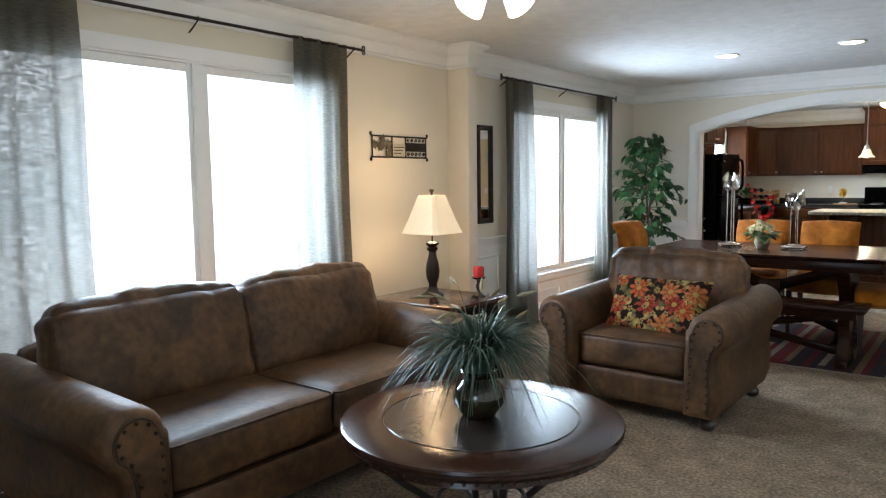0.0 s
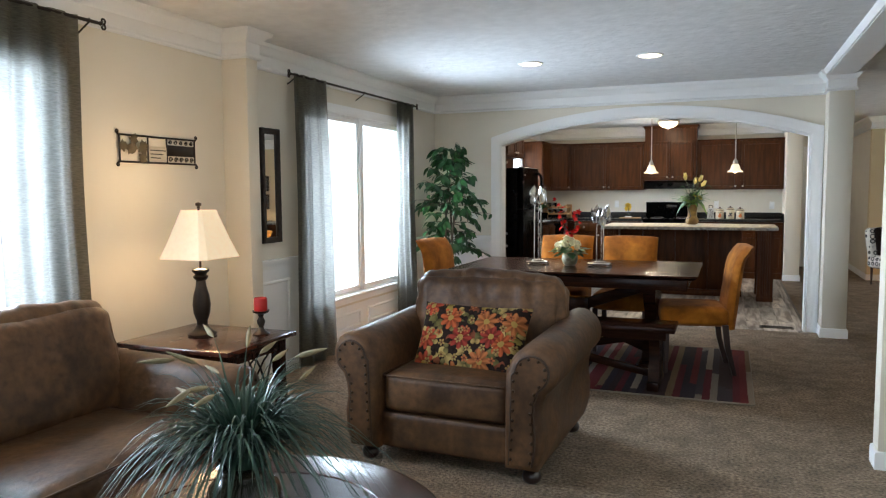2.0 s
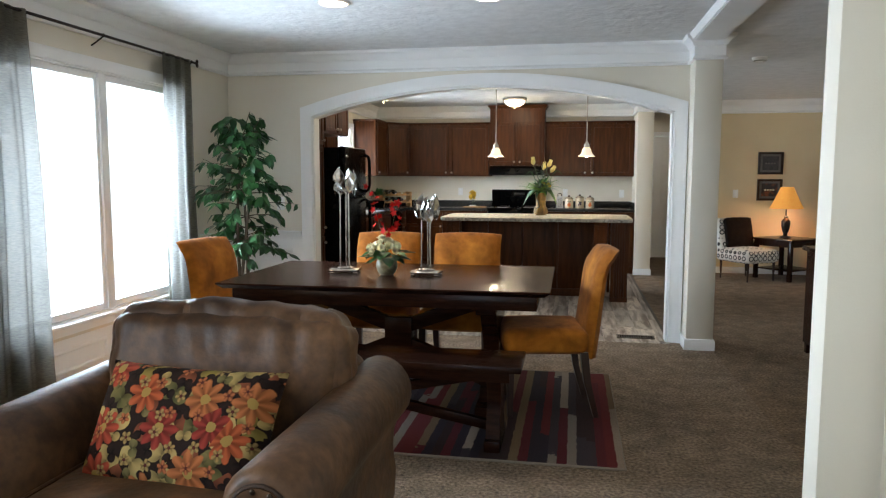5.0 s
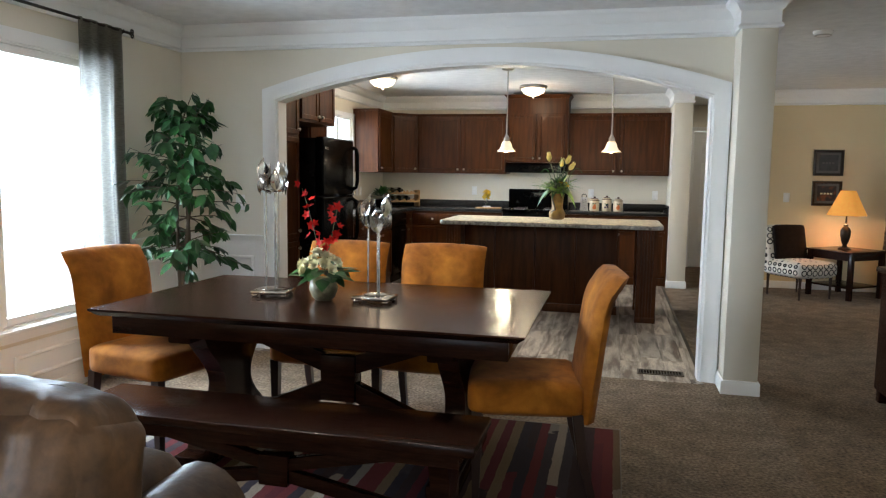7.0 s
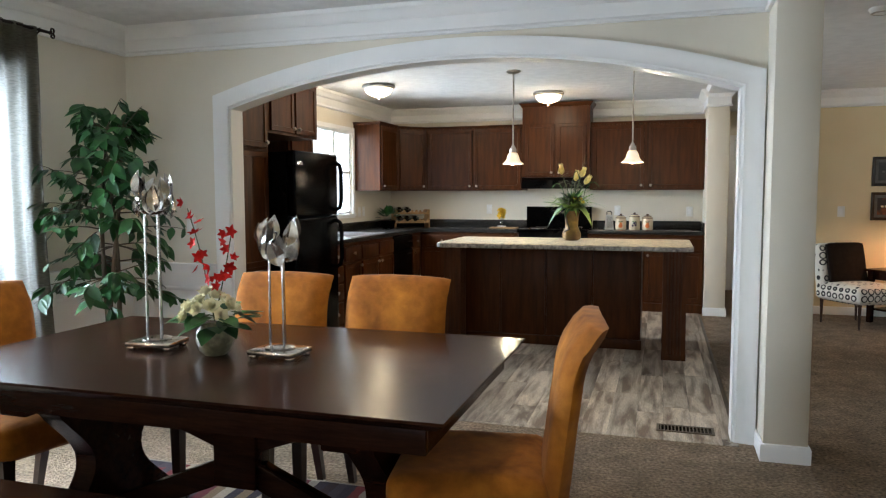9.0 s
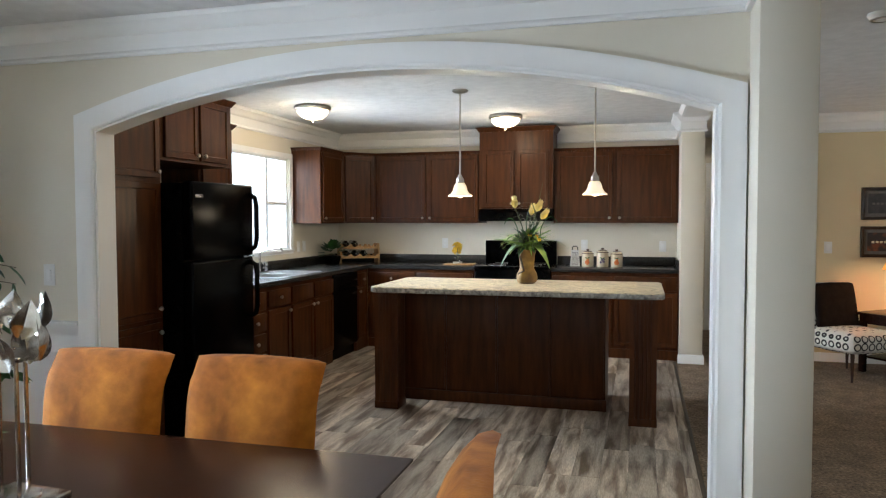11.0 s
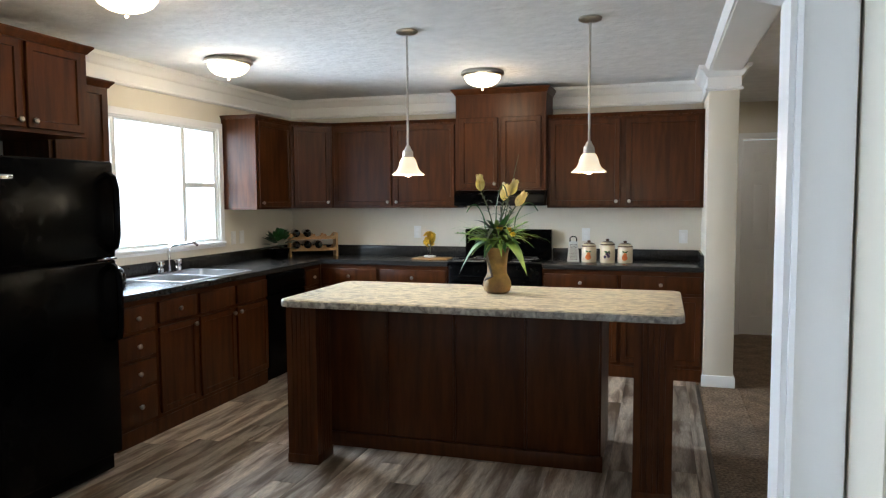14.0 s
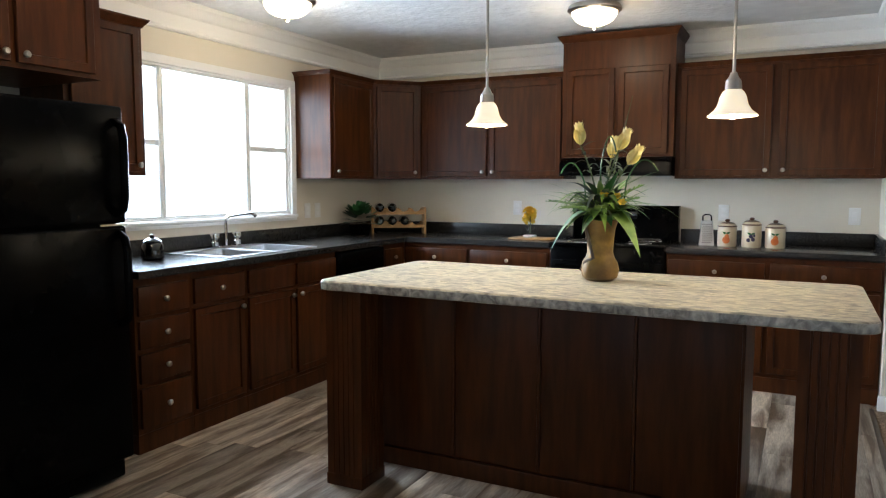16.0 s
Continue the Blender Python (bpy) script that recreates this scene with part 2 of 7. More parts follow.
def tube(points, radius, n=8, cap=True):
    """A round bar along points; radius a number or one for each point."""
    pts = [Vector(p) for p in points]
    rad = radius if isinstance(radius, (list, tuple)) else [radius] * len(pts)
    bm = bmesh.new()
    rings, prev = [], None
    for i, p in enumerate(pts):
        t = (pts[min(i + 1, len(pts) - 1)] - pts[max(i - 1, 0)]).normalized()
        if prev is None:
            prev = t.orthogonal().normalized()
        a = (prev - t * prev.dot(t)).normalized()
        b = t.cross(a)
        prev = a
        rings.append([bm.verts.new(p + rad[i] * (a * math.cos(2 * math.pi * k / n) + b * math.sin(2 * math.pi * k / n))) for k in range(n)])
    for r, s in zip(rings, rings[1:]):
        for k in range(n):
            bm.faces.new((r[k], r[(k + 1) % n], s[(k + 1) % n], s[k]))
    if cap:
        bm.faces.new(rings[0][::-1])
        bm.faces.new(rings[-1])
    return bm


def sweep(path, profile, up=(0, 0, 1), closed=False):
    """A moulding: the profile (side, up) run along a polyline with mitred corners."""
    pts, up = [Vector(p) for p in path], Vector(up)
    bm = bmesh.new()
    rings, n = [], len(pts)
    for i, p in enumerate(pts):
        d0 = (p - pts[i - 1]).normalized() if i or closed else None
        d1 = (pts[(i + 1) % n] - p).normalized() if i < n - 1 or closed else None
        d0, d1 = d0 or d1, d1 or d0
        s0, s1 = d0.cross(up).normalized(), d1.cross(up).normalized()
        s = (s0 + s1).normalized()
        s /= max(0.3, s.dot(s0))
        rings.append([bm.verts.new(p + s * a + up * b) for a, b in profile])
    m = len(profile)
    pairs = list(zip(rings, rings[1:])) + ([(rings[-1], rings[0])] if closed else [])
    for r, q in pairs:
        for k in range(m):
            bm.faces.new((r[k], r[(k + 1) % m], q[(k + 1) % m], q[k]))
    if not closed:
        bm.faces.new(rings[0][::-1])
        bm.faces.new(rings[-1])
    return bm


def prism(outline, depth, axis="y"):
    """A flat outline (u, v) given thickness; axis y: u is x and v is z; axis x: u is y and v is z; axis z: u is x and v is y."""
    bm = bmesh.new()
    put = {"y": lambda u, v, d: (u, d, v), "x": lambda u, v, d: (d, u, v), "z": lambda u, v, d: (u, v, d)}[axis]
    a = [bm.verts.new(put(u, v, 0)) for u, v in outline]
    b = [bm.verts.new(put(u, v, depth)) for u, v in outline]
    bm.faces.new(a)
    bm.faces.new(b[::-1])
    for i in range(len(a)):
        j = (i + 1) % len(a)
        bm.faces.new((a[i], b[i], b[j], a[j]))
    return bm


def moved(bm, m):
    bmesh.ops.transform(bm, matrix=m, verts=bm.verts[:])
    return bm


def mesh_of(name, bm, material, angle=35):
    bmesh.ops.recalc_face_normals(bm, faces=bm.faces[:])
    me = bpy.data.meshes.new(name)
    bm.to_mesh(me)
    bm.free()
    me.materials.append(material)
    me.polygons.foreach_set("use_smooth", [True] * len(me.polygons))
    me.set_sharp_from_angle(angle=radians(angle))
    return me


def part(name, bm, material, parent=None, label="", angle=35, m=None):
    ob = new(name, mesh_of(name, bm, material, angle))
    if parent:
        ob.parent = parent
    if m is not None:
        ob.matrix_basis = m
    return tagged(ob, label)


def thing(name, label, category, x=0, y=0, z=0, rz=0, group="", kind=""):
    ob = new(name)
    ob.empty_display_size = 0.1
    ob.matrix_basis = pose(x, y, z, 0, 0, rz)
    return tagged(ob, label, category, group, kind)


def again(name, ob, m, parent):
    """One more part on the same mesh."""
    o = new(name, ob.data)
    o.parent = parent
    o.matrix_basis = m
    return o


def setting(name, bm, material, label="", category=""):
    return tagged(part(name, bm, material), label, category, kind="structure")


# ---- the shell ----
CEIL, WX, AY, KY = 2.44, -3.45, 8.5, 13.42      # ceiling, outer wall, arch wall, kitchen back wall
RX, SOUTH, EAST, HALL = 0.60, -1.5, 4.6, 15.0    # living room's inner wall, ends of the house


def wall_cells(u0, u1, z0, z1, holes):
    us = sorted({u0, u1, *[h for q in holes for h in q[:2]]})
    zs = sorted({z0, z1, *[h for q in holes for h in q[2:]]})
    for a, b in zip(us, us[1:]):
        for c, d in zip(zs, zs[1:]):
            if not any(q[0] <= a and b <= q[1] and q[2] <= c and d <= q[3] for q in holes):
                yield a, b, c, d


def wall_x(name, x0, x1, y0, y1, holes, material, label):
    return setting(name, boxes(*[(x0, x1, a, b, c, d) for a, b, c, d in wall_cells(y0, y1, 0, CEIL, holes)]), material, label, "wall")


def wall_y(name, y0, y1, x0, x1, holes, material, label):
    return setting(name, boxes(*[(a, b, y0, y1, c, d) for a, b, c, d in wall_cells(x0, x1, 0, CEIL, holes)]), material, label, "wall")


WIN_L, WIN_D, WIN_K = (1.27, 3.46, 0.46, 2.05), (5.77, 7.63, 0.46, 2.05), (10.60, 12.16, 1.11, 2.05)
wall_x("wall_west", WX - 0.15, WX, SOUTH, HALL, [WIN_L, WIN_D, WIN_K], M_WALL, "cream painted outer wall with white windows")
# the hole is out of view, cut only for the added south fill
wall_y("wall_south", SOUTH - 0.12, SOUTH, WX, RX, [(-0.6, 0.6, 0.45, 2.15)], M_WALL, "cream painted end wall of living room")
wall_x("wall_living_east", RX, RX + 0.15, SOUTH, 4.82, [], M_WALL, "cream painted inner wall of living room")
setting("pilaster_east", B(0.41, RX + 0.15, 4.82, 4.95, 0, CEIL, 0.004), M_WALL, "cream painted short wall end at room opening", "wall")
setting("pilaster_west", B(WX, -3.25, 4.80, 4.92, 0, CEIL, 0.004), M_WALL, "cream painted short wall end beside window", "wall")
wall_y("wall_family_south", 4.95, 5.07, RX + 0.15, EAST, [], M_YELLOW, "yellow painted wall of family room")
# opening never in view, there for the added family room fill
wall_x("wall_family_east", EAST, EAST + 0.15, 4.95, 13.3, [(7.8, 9.4, 0.6, 2.0)], M_YELLOW, "yellow painted outer wall of family room")
wall_y("wall_family_north", 13.16, 13.28, 1.64, EAST, [], M_YELLOW, "yellow painted wall behind chair and lamp table")
wall_x("wall_hall_east", 1.64, 1.76, 13.28, HALL, [], M_WALL, "cream painted hallway wall")
wall_y("wall_hall_end", HALL, HALL + 0.12, WX, 1.76, [(0.94, 1.60, 0, 2.06)], M_WALL, "cream painted hallway end wall")
wall_y("wall_kitchen_north", KY, KY + 0.12, WX, 0.48, [], M_WALL, "cream painted kitchen wall above dark counter")
setting("pilaster_kitchen", B(0.475, 0.69, 12.70, KY + 0.12, 0, CEIL, 0.004), M_WALL, "cream painted wall end beside kitchen cabinets", "wall")
setting("column", B(0.52, 0.725, 8.25, 8.62, 0, CEIL, 0.005), M_WALL, "cream painted square column beside the arch", "column")

# arch wall with its segmental opening
OX0, OX1, SPRING, RISE = -2.655, 0.405, 1.887, 0.235
_half, _mid = (OX1 - OX0) / 2, (OX0 + OX1) / 2
ARC_R = (_half ** 2 + RISE ** 2) / (2 * RISE)


def arc(off, n=40):
    """Points of the arch, left to right, moved outwards by off."""
    zc = SPRING + RISE - ARC_R
    th = math.asin(_half / ARC_R)
    out = []
    for i in range(n + 1):
        a = -th + 2 * th * i / n
        out.append((_mid + (ARC_R + off) * math.sin(a), zc + (ARC_R + off) * math.cos(a)))
    return out


bm = bmesh.new()
join(bm, prism([(WX, 0), (OX0, 0), (OX0, SPRING)] + arc(0)[1:] + [(OX1, 0), (0.53, 0), (0.53, CEIL), (WX, CEIL)], 0.12))
setting("wall_arch", moved(bm, pose(0, AY, 0)), M_WALL, "cream painted wall with wide white-cased arch", "wall")
CASING = [(0, 0), (0.0, 0.016), (0.010, 0.022), (0.026, 0.018), (0.07, 0.024), (0.086, 0.03), (0.106, 0.03), (0.11, 0.0)]
# the casing runs up the left jamb, over the arch and down the right one
path = [(OX0, AY, 0)] + [(x, AY, z) for x, z in arc(0)] + [(OX1, AY, 0)]
setting("arch_casing", sweep(path, [(-a, b) for a, b in CASING], up=(0, -1, 0)), M_WHITE, "white moulded casing round the arch", "trim")
setting("arch_casing_kitchen", sweep([(x, AY + 0.12, z) for x, y, z in path], [(a, b) for a, b in CASING], up=(0, 1, 0)), M_WHITE, "white moulded casing round the arch", "trim")
bm = sweep(path, [(0.0005, -0.128), (0.0005, 0.006), (0.012, 0.006), (0.012, -0.128)], up=(0, -1, 0))
setting("arch_jamb", bm, M_WHITE, "white painted lining of the arch", "trim")

setting("ceiling", B(WX - 0.15, EAST + 0.15, SOUTH - 0.15, HALL + 0.15, CEIL, CEIL + 0.1), M_CEIL, "white knockdown textured ceiling", "ceiling")

# carpet as one sheet with the kitchen's planks let into it
VX, VY = 0.43, 8.42
SEAM = 0.73
bm = boxes((WX - 0.15, SEAM, SOUTH - 0.15, VY, -0.1, 0.0), (VX, SEAM, VY, HALL + 0.15, -0.1, 0.0), (WX - 0.15, VX, KY, HALL + 0.15, -0.1, 0.0))
setting("floor", bm, M_CARPET, "worn beige cut-pile carpet", "carpet")
# separate piece so that the nap's shading can be coloured in beyond the seam
setting("floor_family", B(SEAM + 0.002, EAST + 0.15, SOUTH - 0.15, HALL + 0.15, -0.1, 0.001), M_CARPET_F, "cut-pile carpet of family room, nap shading put into its colour", "carpet")

# crown, base, chair rail
CROWN = [(0, 2.255), (0.020, 2.255), (0.026, 2.266), (0.020, 2.279), (0.012, 2.284), (0.012, 2.358), (0.024, 2.366), (0.030, 2.378), (0.046, 2.40), (0.072, 2.414), (0.078, 2.426), (0.078, 2.4395), (0, 2.4395)]
BASE = [(0, 0), (0.014, 0), (0.014, 0.075), (0.009, 0.086), (0, 0.09)]


def run(name, points, profile, material=None, label="", closed=False):
    return setting(name, sweep([(x, y, 0) for x, y in points], profile, closed=closed), material or M_WHITE, label, "trim")


_c = "white built-up crown moulding"
run("crown_living", [(0.41, 4.95), (0.41, 4.82), (RX, 4.82), (RX, SOUTH), (WX, SOUTH), (WX, 4.80), (-3.25, 4.80), (-3.25, 4.92), (WX, 4.92), (WX, AY), (0.52, AY), (0.52, 8.25), (0.725, 8.25), (0.725, 8.62)], CROWN, label=_c)
run("crown_kitchen", [(0.53, AY + 0.12), (WX, AY + 0.12), (WX, KY), (0.475, KY), (0.475, 12.70), (0.69, 12.70), (0.69, HALL)], CROWN, label=_c)
run("crown_family", [(1.64, HALL), (1.64, 13.16), (EAST, 13.16), (EAST, 5.07), (0.75, 5.07)], CROWN, label=_c)
_b = "white painted baseboard"
run("baseboard_living", [(0.41, 4.95), (0.41, 4.82), (RX, 4.82), (RX, SOUTH), (WX, SOUTH), (WX, 4.80), (-3.25, 4.80), (-3.25, 4.92), (WX, 4.92), (WX, AY), (-2.77, AY)], BASE, label=_b)
run("baseboard_column", [(0.535, AY), (0.52, AY), (0.52, 8.25), (0.725, 8.25), (0.725, 8.62), (0.54, 8.62)], BASE, label=_b)
run("baseboard_kitchen", [(0.475, 12.72), (0.475, 12.70), (0.69, 12.70), (0.69, HALL), (0.86, HALL)], BASE, label=_b)
run("baseboard_family", [(1.64, HALL), (1.64, 13.16), (EAST, 13.16), (EAST, 5.07), (0.75, 5.07)], BASE, label=_b)
# ceiling beams along the line between the two halves of the house
BEAM = [(0.0, 2.40), (0.014, 2.40), (0.02, 2.41), (0.035, 2.425), (0.04, 2.4395), (0.0, 2.4395)]
for nm, y0, y1, x0, x1 in (("ceiling_beam_dining", 4.95, 8.25, 0.50, 0.71), ("ceiling_beam_kitchen", 8.62, 12.70, 0.48, 0.69)):
    bm = B(x0, x1, y0, y1, 2.395, 2.4395)
    join(bm, sweep([(x1, y0, 0), (x1, y1, 0)], BEAM))
    join(bm, sweep([(x0, y1, 0), (x0, y0, 0)], BEAM))
    setting(nm, bm, M_WHITE, "white moulded ceiling beam", "beam")
RAIL = [(0, 0.80), (0.010, 0.80), (0.014, 0.835), (0.020, 0.842), (0.026, 0.86), (0.030, 0.868), (0.030, 0.876), (0, 0.88)]
bm = sweep([(WX, 4.92, 0), (WX, 5.69, 0)], RAIL)
join(bm, sweep([(WX, 7.71, 0), (WX, AY, 0), (-2.77, AY, 0)], RAIL))
setting("chair_rail", bm, M_WHITE, "white chair rail above wainscot", "trim")
# wainscot skins and their applied panel mouldings
for q in ((WX, WX + 0.006, 4.925, 5.69, 0.088, 0.80), (WX, WX + 0.006, 7.71, AY - 0.001, 0.088, 0.80), (WX, WX + 0.006, 5.692, 7.708, 0.088, 0.36), (WX + 0.006, -2.77, AY - 0.006, AY, 0.088, 0.80)):
    setting("wainscot", B(*q), M_WHITE, "white painted wainscot panelling", "trim")
PMOULD = [(0, 0.006), (0.0, 0.012), (0.008, 0.018), (0.018, 0.018), (0.026, 0.010), (0.026, 0.006)]


def panel_x(y0, y1, z0, z1):
    return setting("wainscot_panel", sweep([(WX, y0, z0), (WX, y0, z1), (WX, y1, z1), (WX, y1, z0)], PMOULD, up=(1, 0, 0), closed=True), M_WHITE, "white raised wainscot panel moulding", "trim")


def panel_y(x0, x1, z0, z1):
    return setting("wainscot_panel", sweep([(x0, AY, z0), (x0, AY, z1), (x1, AY, z1), (x1, AY, z0)], PMOULD, up=(0, -1, 0), closed=True), M_WHITE, "white raised wainscot panel moulding", "trim")


panel_x(5.04, 5.52, 0.17, 0.72)
panel_x(5.85, 6.66, 0.15, 0.30)
panel_x(6.81, 7.60, 0.15, 0.30)
panel_x(7.80, 8.38, 0.17, 0.72)
panel_y(-3.34, -2.86, 0.17, 0.72)


# ---- windows ----
def window(name, y0, y1, z0, z1, lites, casing=0.075, label="", fw=0.03, ft=0.06):
    """White vinyl window in the outer wall; lites: (y0, y1, mid rail height or None)."""
    w = thing(name, label, "window", WX, 0, 0, kind="structure")
    part("window_casing", sweep([(0, y0, z0), (0, y0, z1), (0, y1, z1), (0, y1, z0)], [(-0.0, 0), (0.0, 0.016), (-casing * 0.2, 0.02), (-casing * 0.8, 0.016), (-casing, 0.02), (-casing, 0)], up=(1, 0, 0), closed=True), M_WHITE, w)
    part("window_sill", B(0.0, 0.035, y0 - casing, y1 + casing, z0 - 0.028, z0 - 0.004, 0.005), M_WHITE, w)
    part("window_reveal", boxes((-0.15, -0.001, y0, y0 + 0.012, z0, z1), (-0.15, -0.001, y1 - 0.012, y1, z0, z1), (-0.15, -0.001, y0, y1, z0, z0 + 0.012), (-0.15, -0.001, y0, y1, z1 - 0.012, z1)), M_WHITE, w)
    for a, b, mid in lites:
        fr = part("window_frame", boxes((-0.055, -0.014, a, a + fw, z0 + 0.013, z1 - 0.013), (-0.055, -0.014, b - fw, b, z0 + 0.013, z1 - 0.013), (-0.055, -0.014, a + fw, b - fw, z0 + 0.013, z0 + ft), (-0.055, -0.014, a + fw, b - fw, z1 - ft, z1 - 0.013), bev=0.004), M_WHITE, w)
        cuts = [z0 + ft] + ([mid] if mid else []) + [z1 - ft]
        if mid:
            part("meeting_rail", B(-0.052, -0.01, a + fw, b - fw, mid - 0.018, mid + 0.018, 0.004), M_WHITE, fr)
        for c, d in zip(cuts, cuts[1:]):
            p = part("pane", B(-0.037, -0.033, a + fw, b - fw, c, d), M_PANE, fr)
            p.visible_shadow = False
    return w


def mullion(w, y, wd, z0, z1):
    part("mullion", B(-0.065, 0.002, y - wd / 2, y + wd / 2, z0, z1, 0.004), M_WHITE, w)


_w = "white framed double window, bright daylight outside"
w1 = window("window_1", *WIN_L[:2], *WIN_L[2:], [(1.283, 2.495, None), (2.57, 3.447, None)], label=_w)
mullion(w1, 2.5325, 0.075, WIN_L[2] + 0.013, WIN_L[3] - 0.013)
w2 = window("window_2", *WIN_D[:2], *WIN_D[2:], [(5.783, 6.70, None), (6.77, 7.617, None)], label=_w)
mullion(w2, 6.735, 0.07, WIN_D[2] + 0.013, WIN_D[3] - 0.013)
window("window_3", *WIN_K[:2], *WIN_K[2:], [(10.615, 10.97, 1.58), (10.97, 11.725, None), (11.725, 12.145, 1.58)], casing=0.05, fw=0.022, ft=0.026, label="white framed three-part kitchen window above the sink")

# ---- kitchen ----
def knob(parent, x, y, z):
    """Small nickel knob that stands out along -y."""
    k = lathe([(0, 0.028), (0.010, 0.027), (0.0155, 0.020), (0.0145, 0.013), (0.006, 0.008), (0.006, 0.0), (0.0, 0.0)], 12)
    return part("knob", moved(k, pose(x, y, z, 90)), M_NICKEL, parent, "small brushed nickel knob")


def shaker(w, h, t=0.02, rail=0.055):
    """A framed door front, x 0 to w, z 0 to h, face at y = -t."""
    bm = B(0, w, -t, 0, 0, h, 0.003, 1)
    f = max(bm.faces, key=lambda q: -q.normal.y * q.calc_area())
    bmesh.ops.inset_region(bm, faces=[f], thickness=rail - 0.004, depth=0.0)
    bmesh.ops.inset_region(bm, faces=[f], thickness=0.005, depth=-0.009)
    return bm


def front(cab, name, x, z, w, h, knob_at=None, flat=False):
    bm = B(0, w, -0.02, 0, 0, h, 0.004) if flat else shaker(w, h)
    d = part(name, bm, M_CHERRY, cab, m=pose(x, -0.001, z))
    if knob_at:
        knob(d, knob_at[0], -0.02, knob_at[1])
    return d


def base_cabinet(label, x, y, rz, w, cells, d=0.60, h=0.872, group="base cabinets", sink=False):
    """cells: (x0, x1, kind); kind: drawers, door_l, door_r, sink."""
    c = thing("base_cabinet", label, "cabinet", x, y, 0, rz, group)
    part("body", B(0, w, 0, d, 0.10, 0.68 if sink else h), M_CHERRY, c)
    if sink:
        part("top_rail", B(0, w, 0, 0.02, 0.681, h), M_CHERRY, c)
    part("toe_kick", B(0, w, 0.0, d, 0.0, 0.098), M_CHERRY, c)
    for a, b, kind in cells:
        ww = b - a
        if kind == "drawers":
            for z0, z1 in ((0.13, 0.33), (0.355, 0.50), (0.525, 0.665), (0.69, 0.835)):
                front(c, "drawer", a, z0, ww, z1 - z0, (ww / 2, (z1 - z0) / 2), flat=True)
        else:
            if kind != "sink_l" and kind != "sink_r":
                front(c, "drawer", a, 0.70, ww, 0.135, (ww / 2, 0.068), flat=True)
            else:
                front(c, "false_drawer", a, 0.70, ww, 0.135, None, flat=True)
            kx = ww - 0.028 if kind in ("door_r", "sink_r") else 0.028
            front(c, "door", a, 0.13, ww, 0.545, (kx, 0.51))
    return c


def crown_top(parent, pts, z, s=1.0):
    """Small cabinet crown run round the outside, left to right along the front."""
    prof = [(0, 0), (0.008 * s, 0), (0.014 * s, 0.012 * s), (0.034 * s, 0.038 * s), (0.04 * s, 0.045 * s), (0.04 * s, 0.055 * s), (0, 0.055 * s)]
    return part("crown", sweep([(x, y, z) for x, y in pts], prof), M_CHERRY, parent)


def wall_cabinet(label, x, y, rz, w, z0, z1, doors, d=0.32, s=0.55, door_top=None, ends=(True, True)):
    c = thing("wall_cabinet", label, "cabinet", x, y, z0, rz, "wall cabinets")
    h = z1 - z0
    part("body", B(0, w, 0, d, 0, h), M_CHERRY, c)
    for a, b, side in doors:
        dh = (door_top or h) - 0.05
        front(c, "door", a, 0.02, b - a, dh, ((b - a) - 0.028 if side == "r" else 0.028, 0.035))
    pts = ([(0, d)] if ends[0] else []) + [(0, 0), (w, 0)] + ([(w, d)] if ends[1] else [])
    crown_top(c, pts, h - 0.055 * s + 0.02, s)
    return c


BX, BY, G = -2.83, 12.80, 0.004
_k = "cherry stained base cabinet under dark counter"
base_cabinet("cherry stained four-drawer base cabinet beside black refrigerator", BX, 10.205, 90, 0.355, [(0.012, 0.325, "drawers")])
base_cabinet(_k, BX, 10.562, 90, 0.41, [(0.012, 0.385, "door_r")])
base_cabinet("cherry stained two-door sink base cabinet", BX, 10.974, 90, 0.878, [(0.012, 0.425, "sink_r"), (0.452, 0.866, "sink_l")], sink=True)
base_cabinet("cherry stained corner base cabinet", BX, 12.47, 90, 0.328, [(0.02, 0.27, "door_l")])
base_cabinet(_k, -2.826, BY, 0, 1.216, [(0.02, 0.555, "door_r"), (0.585, 1.20, "door_l")])
base_cabinet(_k, -0.792, BY, 0, 1.262, [(0.015, 0.61, "door_r"), (0.64, 1.245, "door_l")])

dw = thing("dishwasher", "black built-in dishwasher between cherry cabinets", "dishwasher", BX, 11.856, 0, 90)
part("body", B(0.003, 0.608, 0.03, 0.58, 0.0, 0.868), M_BLACK, dw)
part("door", B(0.006, 0.605, -0.018, 0.028, 0.11, 0.70, 0.006), M_BLACK, dw)
part("control_panel", B(0.006, 0.605, -0.022, 0.028, 0.706, 0.862, 0.008), M_BLACK, dw)
part("handle", B(0.15, 0.46, -0.034, -0.0225, 0.72, 0.745, 0.005), M_BLACK, dw)

